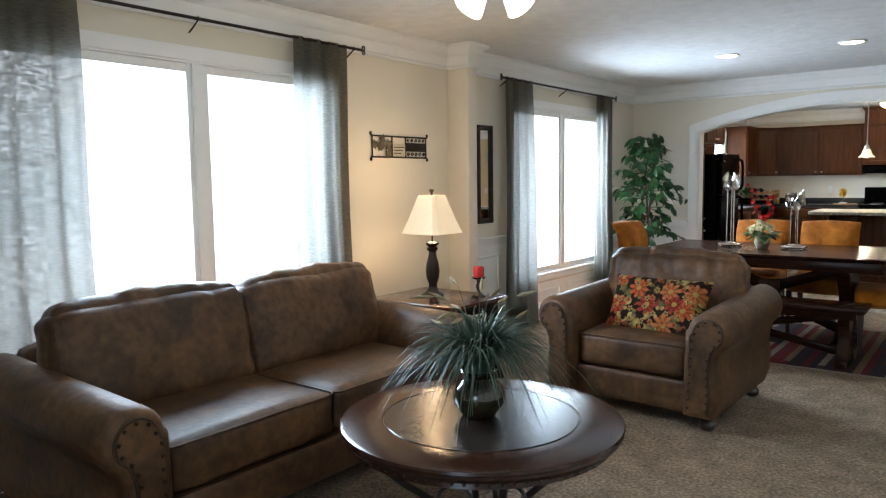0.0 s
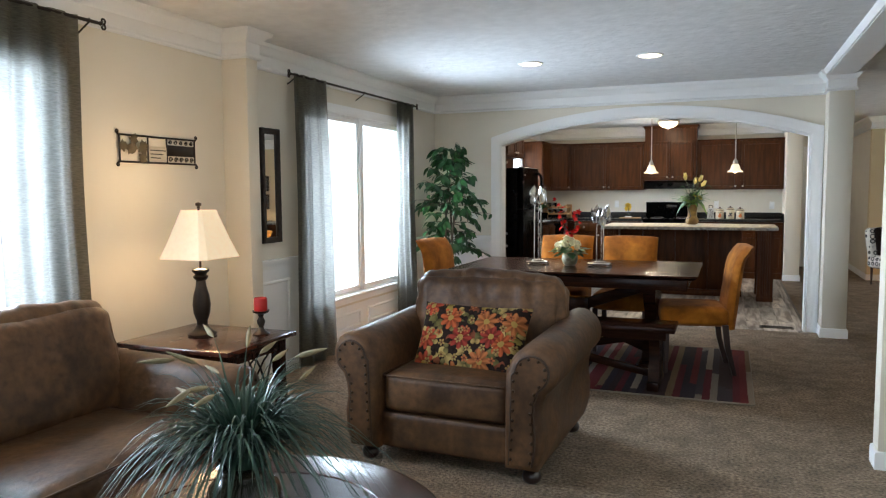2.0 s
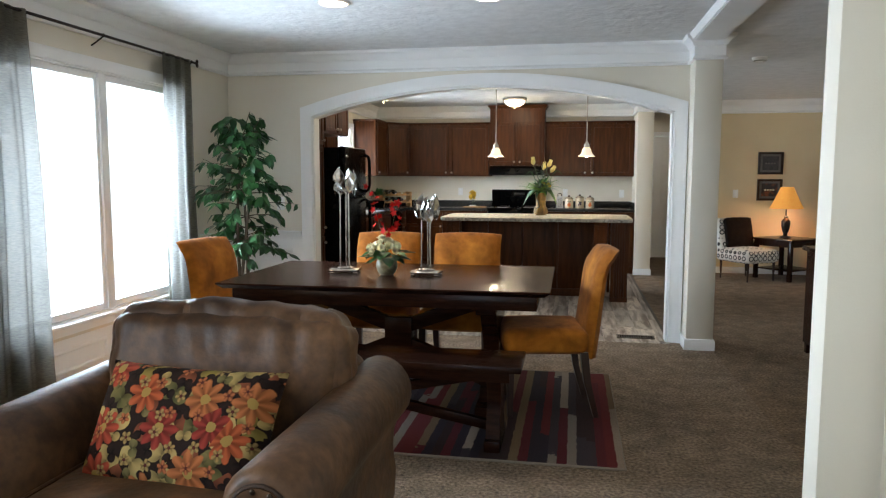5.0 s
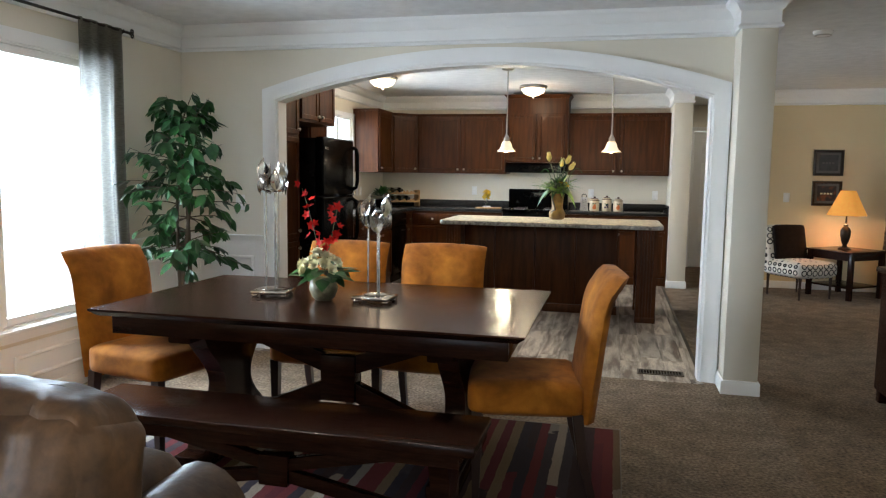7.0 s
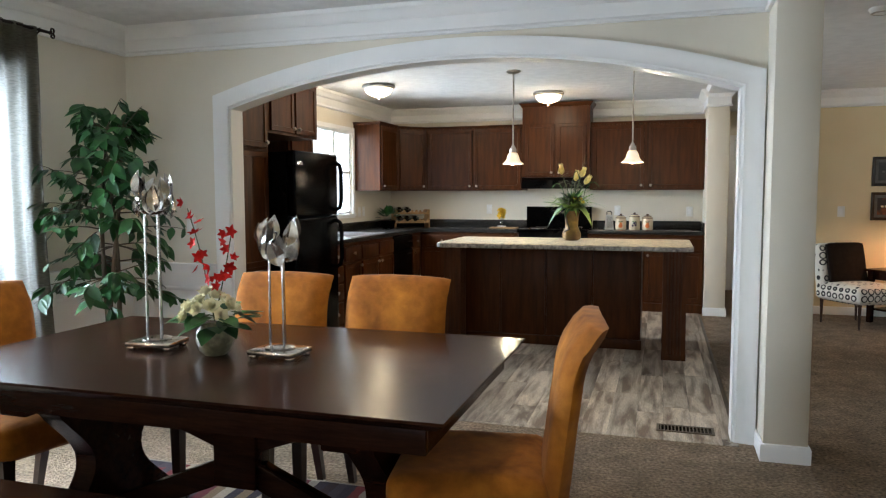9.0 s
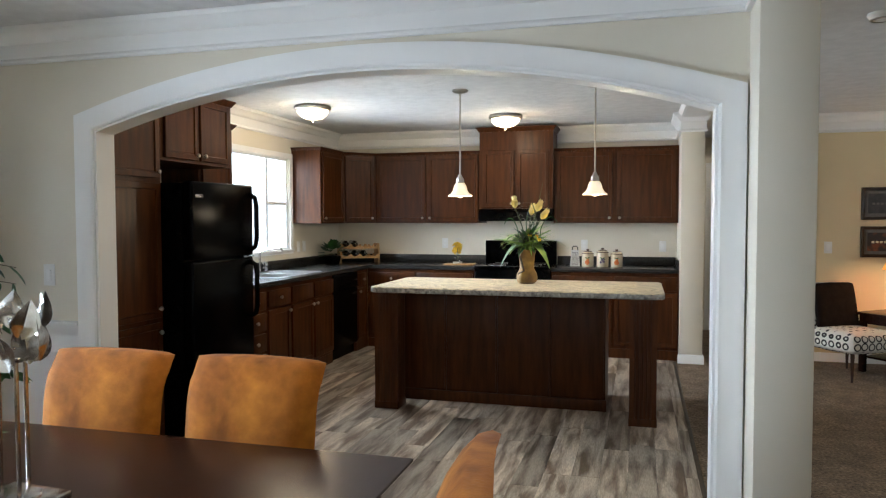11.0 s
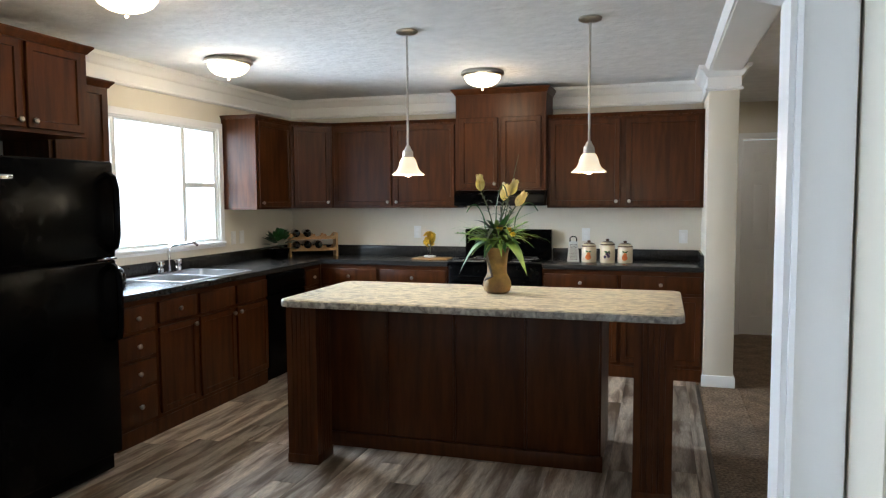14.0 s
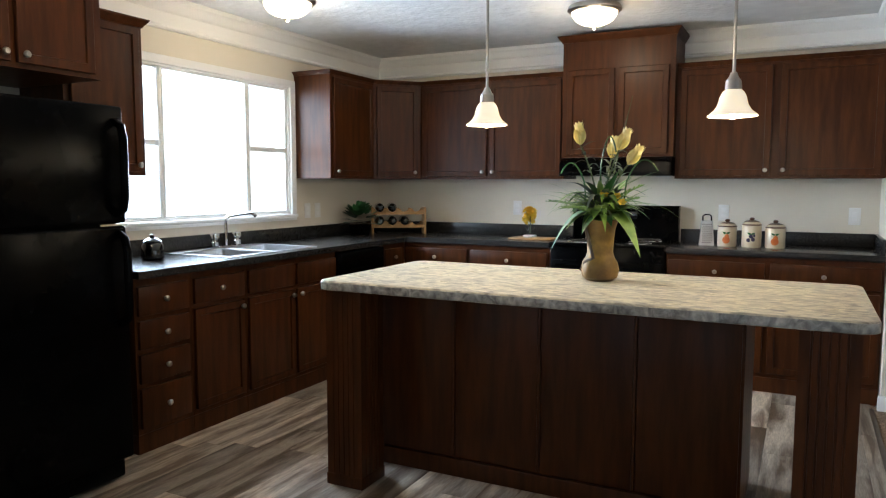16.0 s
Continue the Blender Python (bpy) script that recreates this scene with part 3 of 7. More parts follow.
# counters
C0, C1, S0, S1 = WX + 0.002, BX + 0.045, 10.90, 11.68
def counter_slab(outline, hole, z0, z1):
    """One slab cut to an L, with a square hole through it for the sink."""
    bm = bmesh.new()
    us, vs = sorted({u for u, v in outline} | set(hole[:2])), sorted({v for u, v in outline} | set(hole[2:]))
    corner_u, corner_v = outline[3][0], outline[3][1]
    keep = set()
    for i, (a, b) in enumerate(zip(us, us[1:])):
        for j, (c, d) in enumerate(zip(vs, vs[1:])):
            inside = (b <= corner_u or c >= corner_v) and not (hole[0] <= a and b <= hole[1] and hole[2] <= c and d <= hole[3])
            if inside:
                keep.add((i, j))
    pts = {}

    def vert(i, j, z):
        if (i, j, z) not in pts:
            pts[i, j, z] = bm.verts.new((us[i], vs[j], z))
        return pts[i, j, z]

    for i, j in keep:
        q = ((i, j), (i + 1, j), (i + 1, j + 1), (i, j + 1))
        bm.faces.new([vert(a, b, z1) for a, b in q])
        bm.faces.new([vert(a, b, z0) for a, b in q[::-1]])
        for (di, dj), k in zip(((0, -1), (1, 0), (0, 1), (-1, 0)), range(4)):
            if (i + di, j + dj) not in keep:
                (a, b), (c, d) = q[k], q[(k + 1) % 4]
                bm.faces.new((vert(a, b, z0), vert(c, d, z0), vert(c, d, z1), vert(a, b, z1)))
    return bm


bm = counter_slab([(C0, 10.20), (C1, 10.20), (-1.608, KY - 0.002), (C1, BY - 0.03)], (-3.305, -2.88, S0, S1), 0.876, 0.914)
ct = tagged(part("countertop", bm, M_CTOP), "dark speckled laminate corner countertop with low backsplash", "countertop")
part("backsplash", boxes((WX + 0.002, WX + 0.022, 10.20, KY - 0.002, 0.914, 1.005), (WX + 0.022, -1.608, KY - 0.022, KY - 0.002, 0.914, 1.005), bev=0.003), M_CTOP, ct)
ct = tagged(part("countertop", B(-0.794, 0.472, BY - 0.03, KY - 0.002, 0.876, 0.914, 0.006), M_CTOP), "dark speckled laminate countertop beside the range", "countertop")
part("backsplash", boxes((-0.794, 0.452, KY - 0.022, KY - 0.002, 0.914, 1.005), (0.452, 0.472, BY + 0.02, KY - 0.002, 0.914, 1.005), bev=0.003), M_CTOP, ct)

# wall cabinets
_u = "cherry stained wall cabinet with framed doors"
wall_cabinet("cherry stained wall cabinet beside kitchen window", WX + 0.33, 12.22, 90, 0.59, 1.375, 2.15, [(0.03, 0.565, "l")], d=0.328, ends=(True, False))
cc = thing("wall_cabinet", "cherry stained diagonal corner wall cabinet", "cabinet", 0, 0, 1.375, 0, "wall cabinets")
oz = [(WX + 0.002, 12.813), (WX + 0.33, 12.813), (-2.845, KY - 0.32), (-2.845, KY - 0.002), (WX + 0.002, KY - 0.002)]
part("body", prism(oz, 0.775, "z"), M_CHERRY, cc)
dl = math.hypot(-2.845 - WX - 0.33, KY - 0.32 - 12.813)
ang = math.degrees(math.atan2(KY - 0.32 - 12.813, -2.845 - WX - 0.33))
dr = part("door", shaker(dl - 0.05, 0.725), M_CHERRY, cc, m=pose(WX + 0.33, 12.813, 0.02, 0, 0, ang) @ pose(0.025, -0.001, 0))
knob(dr, dl - 0.08, -0.02, 0.035)
crown_top(cc, [(WX + 0.33, 12.813), (-2.845, KY - 0.32)], 0.765, 0.55)
wall_cabinet(_u, -2.842, KY - 0.32, 0, 1.236, 1.375, 2.15, [(0.03, 0.60, "r"), (0.63, 1.21, "l")], d=0.318, ends=(False, False))
wall_cabinet("tall cherry stained hood cabinet reaching the ceiling", -1.604, KY - 0.39, 0, 0.80, 1.53, 2.39, [(0.04, 0.385, "r"), (0.415, 0.76, "l")], d=0.388, s=0.9, door_top=0.66)
wall_cabinet(_u, -0.802, KY - 0.32, 0, 1.274, 1.375, 2.15, [(0.03, 0.61, "r"), (0.66, 1.245, "l")], d=0.318, ends=(False, False))

hood = thing("range_hood", "black range hood under the cherry cabinet", "range hood", -1.60, KY - 0.46, 1.395)
part("body", prism([(0.0, 0.0), (0.0, 0.09), (0.06, 0.132), (0.455, 0.132), (0.455, 0.0)], 0.79, "x"), M_BLACK, hood)
part("lip", B(0.0, 0.79, -0.008, 0.0, 0.0, 0.03, 0.003), M_BLACK, hood)

rg = thing("range", "black electric range with upright control panel", "stove", -1.602, BY - 0.045, 0)
part("body", B(0.004, 0.802, 0.03, 0.66, 0.02, 0.90, 0.004), M_BLACK, rg)
part("cooktop", B(0.0, 0.806, -0.01, 0.60, 0.901, 0.922, 0.006), M_BLACK, rg)
od = part("oven_door", B(0.012, 0.794, -0.005, 0.028, 0.20, 0.80, 0.01), M_BLACK, rg)
part("oven_window", B(0.15, 0.656, -0.009, -0.0055, 0.34, 0.62, 0.003), M_BLACKGLASS, od)
part("handle", moved(tube([(0.06, -0.05, 0.76), (0.75, -0.05, 0.76)], 0.011), pose(0, 0, 0)), M_BLACK, od)
part("drawer", B(0.012, 0.794, -0.003, 0.028, 0.03, 0.19, 0.008), M_BLACK, rg)
bg = part("control_panel", prism([(0.60, 0.90), (0.585, 1.16), (0.60, 1.175), (0.66, 1.175), (0.66, 0.90)], 0.80, "x"), M_BLACK, rg)
for i, kx in enumerate((0.10, 0.20, 0.60, 0.70)):
    part("dial", moved(lathe([(0, 0.026), (0.018, 0.025), (0.022, 0.0), (0, 0)], 16), pose(kx, 0.588, 1.10, 87)), M_BLACK, bg)
part("clock_panel", B(0.30, 0.50, 0.583, 0.5885, 1.07, 1.13, 0.002), M_BLACKGLASS, bg)
for bx, by, br in ((0.21, 0.16, 0.10), (0.60, 0.16, 0.075), (0.21, 0.44, 0.075), (0.60, 0.44, 0.10)):
    co = part("burner", moved(lathe([(br + 0.02, 0.923), (br + 0.018, 0.927), (br, 0.9235), (0, 0.9235)], 28), pose(bx, by, 0)), M_CHROME, rg, "chrome drip bowl")
    sp = [(bx + (0.02 + (br - 0.02) * a / 60) * math.cos(a * 0.33), by + (0.02 + (br - 0.02) * a / 60) * math.sin(a * 0.33), 0.931) for a in range(61)]
    part("coil", tube(sp, 0.004, 6), M_IRON, co, "black heating coil")

# refrigerator, pantry and the cabinets round it
fr = thing("refrigerator", "black top-freezer refrigerator with textured doors", "refrigerator", -2.69, 9.272, 0, 90)
part("body", B(0, 0.735, 0.0, 0.70, 0.03, 1.655, 0.006), M_BLACK, fr)
part("base_grille", B(0.02, 0.715, -0.03, -0.001, 0.02, 0.10, 0.004), M_BLACK, fr)
fd = part("freezer_door", B(0, 0.735, -0.075, -0.004, 1.16, 1.665, 0.014, 3), M_BLACK, fr)
rd = part("fridge_door", B(0, 0.735, -0.075, -0.004, 0.11, 1.15, 0.014, 3), M_BLACK, fr)


def fridge_handle(d, z0, z1):
    pts = [(0.69, -0.075, z0), (0.69, -0.115, z0 + (z1 - z0) * 0.06)] + [(0.69, -0.128, z0 + (z1 - z0) * k) for k in (0.2, 0.5, 0.8)] + [(0.69, -0.115, z0 + (z1 - z0) * 0.94), (0.69, -0.075, z1)]
    part("handle", tube(pts, 0.017, 10), M_BLACK, d, "curved black door handle")
    return d


fridge_handle(fd, 1.20, 1.60)
fridge_handle(rd, 0.72, 1.12)
part("nameplate", B(0.035, 0.12, -0.0785, -0.0755, 1.56, 1.58, 0.002), M_CHROME, fd, "small metal badge")
part("hinge_trim", B(0.60, 0.735, -0.078, 0.0, 1.151, 1.159), M_CHROME, fr, "bright strip between the doors")

pa = thing("pantry_cabinet", "tall cherry stained pantry cabinet beside refrigerator", "cabinet", -2.84, AY + 0.125, 0, 90)
part("body", B(0, 0.645, 0, 0.60, 0.0, 2.26), M_CHERRY, pa)
front(pa, "door", 0.03, 1.68, 0.585, 0.50, (0.555, 0.04))
front(pa, "door", 0.03, 0.80, 0.585, 0.85, (0.555, 0.06))
front(pa, "door", 0.03, 0.12, 0.585, 0.65, (0.555, 0.59))
crown_top(pa, [(0, 0), (0.645, 0)], 2.24, 0.8)
of = wall_cabinet("cherry stained cabinet above black refrigerator", -2.84, 9.272, 90, 0.815, 1.80, 2.27, [(0.03, 0.385, "r"), (0.415, 0.77, "l")], d=0.605, s=0.8, ends=(False, True))
wall_cabinet("narrow cherry stained wall cabinet beside kitchen window", WX + 0.33, 10.09, 90, 0.46, 1.375, 2.17, [(0.03, 0.43, "r")], d=0.328, s=0.8, ends=(False, True))

# island
isl = thing("kitchen_island", "cherry stained kitchen island with panelled front and corner posts", "kitchen island", -1.80, 10.36, 0)
part("body", B(0.03, 1.66, 0.345, 0.86, 0.02, 0.872), M_CHERRY, isl)
part("base_board", B(0.02, 1.67, 0.325, 0.344, 0.0, 0.085, 0.004), M_CHERRY, isl)
for i in range(4):
    x0 = 0.04 + i * 0.405
    part("panel", B(x0 + 0.008, x0 + 0.397, 0.336, 0.344, 0.09, 0.87, 0.003), M_CHERRY, isl)
    part("batten", B(x0 - 0.006, x0 + 0.006, 0.330, 0.344, 0.09, 0.87, 0.003), M_CHERRY, isl)
part("batten", B(1.648, 1.66, 0.330, 0.344, 0.09, 0.87, 0.003), M_CHERRY, isl)


def post(x0, y0):
    """Square post with fluted faces."""
    w, pts = 0.18, []
    for k in range(4):
        c, d = math.cos(radians(90 * k)), math.sin(radians(90 * k))
        side = [(-0.09, -0.09)]
        for g in range(5):
            u = -0.052 + g * 0.026
            side += [(u - 0.004, -0.09), (u - 0.003, -0.0865), (u + 0.003, -0.0865), (u + 0.004, -0.09)]
        pts += [(x0 + 0.09 + a * c - b * d, y0 + 0.09 + a * d + b * c) for a, b in side]
    bm = moved(prism(pts, 0.818, "z"), pose(0, 0, 0.054))
    join(bm, B(x0 - 0.004, x0 + w + 0.004, y0 - 0.004, y0 + w + 0.004, 0.0, 0.054, 0.004))
    return part("post", bm, M_CHERRY, isl)


post(-0.015, 0.005)
post(1.835, 0.005)
post(1.835, 0.67)


M_EDGE = mat("grey_veined_laminate_edge", (0.56, 0.54, 0.49), (0.17, 0.165, 0.155), 22, 0.35, detail=8, fine=(40, 0.4), distort=1.0)


def rounded_top(x0, x1, y0, y1, z0, z1, r, bev):
    pts = []
    for cx, cy, a0 in ((x1 - r, y1 - r, 0), (x0 + r, y1 - r, 90), (x0 + r, y0 + r, 180), (x1 - r, y0 + r, 270)):
        pts += [(cx + r * math.cos(radians(a0 + k * 15)), cy + r * math.sin(radians(a0 + k * 15))) for k in range(7)]
    bm = moved(prism(pts, z1 - z0, "z"), pose(0, 0, z0))
    ed = [e for e in bm.edges if len(e.link_faces) == 2 and any(abs(f.normal.z) > 0.9 or len(f.verts) > 4 for f in e.link_faces)]
    bmesh.ops.bevel(bm, geom=ed, offset=bev, segments=3, affect="EDGES", profile=0.5)
    return bm


tagged(part("island_countertop", rounded_top(-1.855, 0.262, 10.345, 11.275, 0.874, 0.916, 0.06, 0.008), M_ISLTOP), "cream and grey granite-look island countertop", "countertop")
part("edge_band", rounded_top(-1.8565, 0.2635, 10.3435, 11.2765, 0.876, 0.9095, 0.0615, 0.004), M_EDGE, bpy.data.objects["island_countertop"], "grey laminate edge band")


# ---- ceiling lights ----
def dome_light(x, y):
    d = thing("ceiling_light", "lit flush dome ceiling light with nickel rim", "ceiling light", x, y, CEIL, group="dome ceiling lights")
    part("base_ring", lathe([(0.0, -0.001), (0.155, -0.001), (0.165, -0.012), (0.168, -0.03), (0.155, -0.04), (0.14, -0.042)], 40), M_NICKEL, d)
    part("glass_bowl", lathe([(0.142, -0.04), (0.138, -0.06), (0.118, -0.088), (0.085, -0.108), (0.045, -0.12), (0.0, -0.124)], 40), M_GLASSLAMP, d, "lit frosted glass bowl")
    part("finial", lathe([(0.0, -0.124), (0.012, -0.126), (0.008, -0.136), (0.011, -0.142), (0.0, -0.152)], 14), M_NICKEL, d)
    return d


# the last, in the hall, is added out of view to brighten the door
for x, y in ((-2.76, 11.31), (-1.19, 12.34), (-2.20, 9.66), (0.25, HALL - 0.7)):
    dome_light(x, y)
    bulb("dome_bulb", (x, y, CEIL - 0.17), 10.0 if y < KY else 9.0, 0.09, (1.0, 0.78, 0.5) if y < KY else (1.0, 0.92, 0.82))


def pendant(x, y):
    p = thing("pendant_light", "lit bell-shaped glass pendant on nickel rod", "pendant light", x, y, CEIL, group="pendants over the island")
    part("canopy", lathe([(0, -0.001), (0.062, -0.001), (0.064, -0.012), (0.05, -0.022), (0.012, -0.03), (0.0, -0.03)], 28), M_NICKEL, p)
    part("rod", tube([(0, 0, -0.03), (0, 0, -0.675)], 0.0065, 10), M_NICKEL, p)
    part("socket", lathe([(0, -0.665), (0.012, -0.667), (0.018, -0.685), (0.03, -0.70), (0.032, -0.735), (0.024, -0.74), (0.0, -0.74)], 24), M_NICKEL, p)
    part("shade", lathe([(0.028, -0.732), (0.040, -0.742), (0.050, -0.762), (0.057, -0.792), (0.070, -0.814), (0.093, -0.832), (0.096, -0.838), (0.090, -0.838), (0.066, -0.818), (0.051, -0.792), (0.044, -0.76), (0.026, -0.736)], 40), M_GLASSPEND, p, "lit bell-shaped alabaster glass shade")
    part("bulb", lathe([(0, -0.72), (0.02, -0.74), (0.032, -0.79), (0.028, -0.825), (0.015, -0.845), (0, -0.85)], 16), M_GLASSLAMP, p)
    return p


for x, y in ((-1.288, 10.90), (-0.238, 10.92)):
    pendant(x, y)
    bulb("pendant_bulb", (x, y, CEIL - 0.90), 15, 0.03)


def downlight(x, y):
    d = thing("recessed_light", "lit round recessed ceiling light with white trim", "ceiling light", x, y, CEIL, group="recessed lights over the table")
    part("trim_ring", lathe([(0.105, 0.0), (0.105, -0.004), (0.10, -0.008), (0.086, -0.010), (0.082, -0.004), (0.082, 0.0)], 36), M_WHITE, d)
    part("lens", lathe([(0.082, -0.005), (0.06, -0.009), (0.0, -0.012)], 30), M_CAN, d)
    return d


for x, y in ((-1.87, 6.80), (-0.905, 6.81)):
    downlight(x, y)
    l = bpy.data.lights.new("downlight_lamp", "SPOT")
    l.energy, l.spot_size, l.spot_blend, l.shadow_soft_size, l.color = 28, radians(100), 0.6, 0.06, (1.0, 0.82, 0.6)
    o = new("downlight_lamp", l)
    o.location = (x, y, CEIL - 0.02)

# ---- soft furniture ----
def puffy(w, d, h, r=0.05, puff=0.02, cuts=12, wrinkle=0.006, seed=0, scale=5.0, gather=0.0):
    """A stuffed block centred on the origin: rounded edges, swollen faces, soft creases."""
    bm = bmesh.new()
    bmesh.ops.create_cube(bm, size=2.0)
    bmesh.ops.subdivide_edges(bm, edges=bm.edges[:], cuts=cuts, use_grid_fill=True)
    half = Vector((w / 2, d / 2, h / 2))
    r = min(r, half.x, half.y, half.z)
    for v in bm.verts:
        p = v.co.copy()
        q = Vector([p[i] * half[i] for i in range(3)])
        inner = Vector([max(-(half[i] - r), min(half[i] - r, q[i])) for i in range(3)])
        off = q - inner
        co = inner + (off.normalized() * r if off.length > 1e-6 else off)
        fx, fy, fz = (1 - p.x ** 2), (1 - p.y ** 2), (1 - p.z ** 2)
        co.z += puff * p.z * (fx * fy) ** 0.6 if fx * fy > 0 else 0
        co.y += puff * p.y * (fx * fz) ** 0.6 * 0.8 if fx * fz > 0 else 0
        co.x += puff * p.x * (fy * fz) ** 0.6 * 0.4 if fy * fz > 0 else 0
        n = noise.noise(co * scale + Vector((seed * 7.3, seed * 3.1, 0)))
        n2 = noise.noise(co * scale * 2.6 + Vector((0, seed * 5.3, 4.0)))
        co += (co.normalized() if co.length else co) * (n * wrinkle + n2 * wrinkle * 0.5)
        if gather and p.z > -0.3:
            # puckers that run down from the top seam
            k = ((p.z + 0.3) / 1.3) ** 2
            fold = 0.35 * math.sin(co.x * 58 + 7 * noise.noise((co.x * 5, seed, co.z * 2)) + seed) + 1.5 * noise.noise((co.x * 17, seed * 2.0, co.z * 4))
            co.y += gather * fold * k * (1 if p.y < 0 else -1)
            co.z += gather * 0.3 * fold * k * k - 0.012 * k * k * (p.x ** 4)
        v.co = co
    return bm


def loop_tube(w, d, z, r=0.05, rad=0.005, n=6):
    """Piping round a cushion's edge."""
    pts = []
    for cx, cy, a0 in ((w / 2 - r, d / 2 - r, 0), (-w / 2 + r, d / 2 - r, 90), (-w / 2 + r, -d / 2 + r, 180), (w / 2 - r, -d / 2 + r, 270)):
        pts += [(cx + r * math.cos(radians(a0 + k * 22.5)), cy + r * math.sin(radians(a0 + k * 22.5)), z) for k in range(5)]
    return tube(pts + [pts[0]], rad, n, cap=False)


def scroll_outline(h, rr=0.116):
    """Cross-section of a rolled arm: inner face at u = 0, roll leaning outwards (+u), z from 0.08 to h."""
    cx, cz = rr + 0.02, h - rr
    pts = [(0.0, 0.09), (0.0, cz * 0.75), (0.006, cz)]
    for k in range(0, 13):
        a = radians(172 - k * 18)
        pts.append((cx + rr * math.cos(a), cz + rr * math.sin(a)))
    pts += [(cx + 0.060, cz - rr + 0.014), (cx + 0.046, cz - rr - 0.03), (cx + 0.042, cz - rr - 0.09), (cx + 0.052, 0.27), (cx + 0.048, 0.18), (cx + 0.022, 0.09)]
    return pts


def shrink(pts, k):
    """The outline moved inwards by about k."""
    n, out = len(pts), []
    area = sum(pts[i][0] * pts[(i + 1) % n][1] - pts[(i + 1) % n][0] * pts[i][1] for i in range(n))
    s = 1 if area > 0 else -1
    for i in range(n):
        a, b, c = Vector(pts[i - 1]), Vector(pts[i]), Vector(pts[(i + 1) % n])
        t = ((b - a).normalized() + (c - b).normalized())
        t = t.normalized() if t.length > 1e-6 else (c - b).normalized()
        out.append((b.x - s * t.y * k, b.y + s * t.x * k))
    return out


def rolled_arm(parent, x, y0, y1, h, side):
    """Arm from its front y0 to y1; side +1: rolls towards +x."""
    o = scroll_outline(h)
    bm = bmesh.new()
    rings = []
    for y, k in ((y0, 0.028), (y0 + 0.008, 0.012), (y0 + 0.03, 0.0), (y0 + 0.30 * (y1 - y0), 0.0), (y0 + 0.6 * (y1 - y0), 0.002), (y1, 0.0)):
        rise = 0.05 * (y - y0) / (y1 - y0)
        ring = []
        for u, z in shrink(o, k):
            wob = 0.004 * noise.noise((u * 6, y * 5, z * 6))
            ring.append(bm.verts.new((x + side * (u + wob), y, z + rise * max(0, z - 0.2) / h + wob)))
        rings.append(ring)
    n = len(o)
    for r, q in zip(rings, rings[1:]):
        for k in range(n):
            bm.faces.new((r[k], r[(k + 1) % n], q[(k + 1) % n], q[k]))
    bm.faces.new(rings[0])
    bm.faces.new(rings[-1][::-1])
    arm = part("arm", bm, M_LEATHER, parent, angle=50)
    inner = shrink(o, 0.042)
    fp = prism(inner, 0.012)
    moved(fp, Matrix.Translation((x, y0 - 0.010, 0)) @ Matrix.Diagonal((side, 1, 1, 1)))
    part("arm_panel", fp, M_LEATHER, arm, "leather arm front edged with nailheads")
    path = shrink(o, 0.05)
    nb = bmesh.new()
    seg = []
    for a, b in zip(path, path[1:]):
        seg.append((Vector(a), Vector(b)))
    dist, nxt = 0.0, 0.02
    for a, b in seg:
        ln = (b - a).length
        while nxt <= dist + ln:
            p = a.lerp(b, (nxt - dist) / ln)
            d = lathe([(0.008, 0.0), (0.0072, 0.004), (0.004, 0.0065), (0, 0.0075)], 8)
            join(nb, moved(d, pose(x + side * p.x, y0 - 0.010, p.y, 90)))
            nxt += 0.046
        dist += ln
    tagged(part("nailhead_trim", nb, M_IRONNAIL, arm, "dark bronze upholstery nailheads"), kind="stuff")
    welt = shrink(o, 0.037)
    part("welt", tube([(x + side * u, y0 - 0.002, z) for u, z in welt], 0.0055, 6), M_WELT, arm, "dark leather welt")
    return arm


M_IRONNAIL = mat("bronze_nailhead", (0.05, 0.032, 0.02), (0.03, 0.02, 0.012), 40, 0.3, 0.8)
M_WELT = mat("dark_leather_welt", (0.03, 0.014, 0.007), (0.05, 0.026, 0.013), 12, 0.6)
M_BUN = mat("turned_dark_foot", (0.035, 0.014, 0.009), (0.02, 0.009, 0.006), 8, 0.3, coat=0.4)


def bun_foot(parent, x, y):
    return part("foot", moved(lathe([(0, 0.0), (0.03, 0.0), (0.042, 0.012), (0.046, 0.03), (0.04, 0.05), (0.028, 0.06), (0.034, 0.075), (0.036, 0.10), (0, 0.10)], 18), pose(x, y, 0)), M_BUN, parent, "turned dark wooden foot")


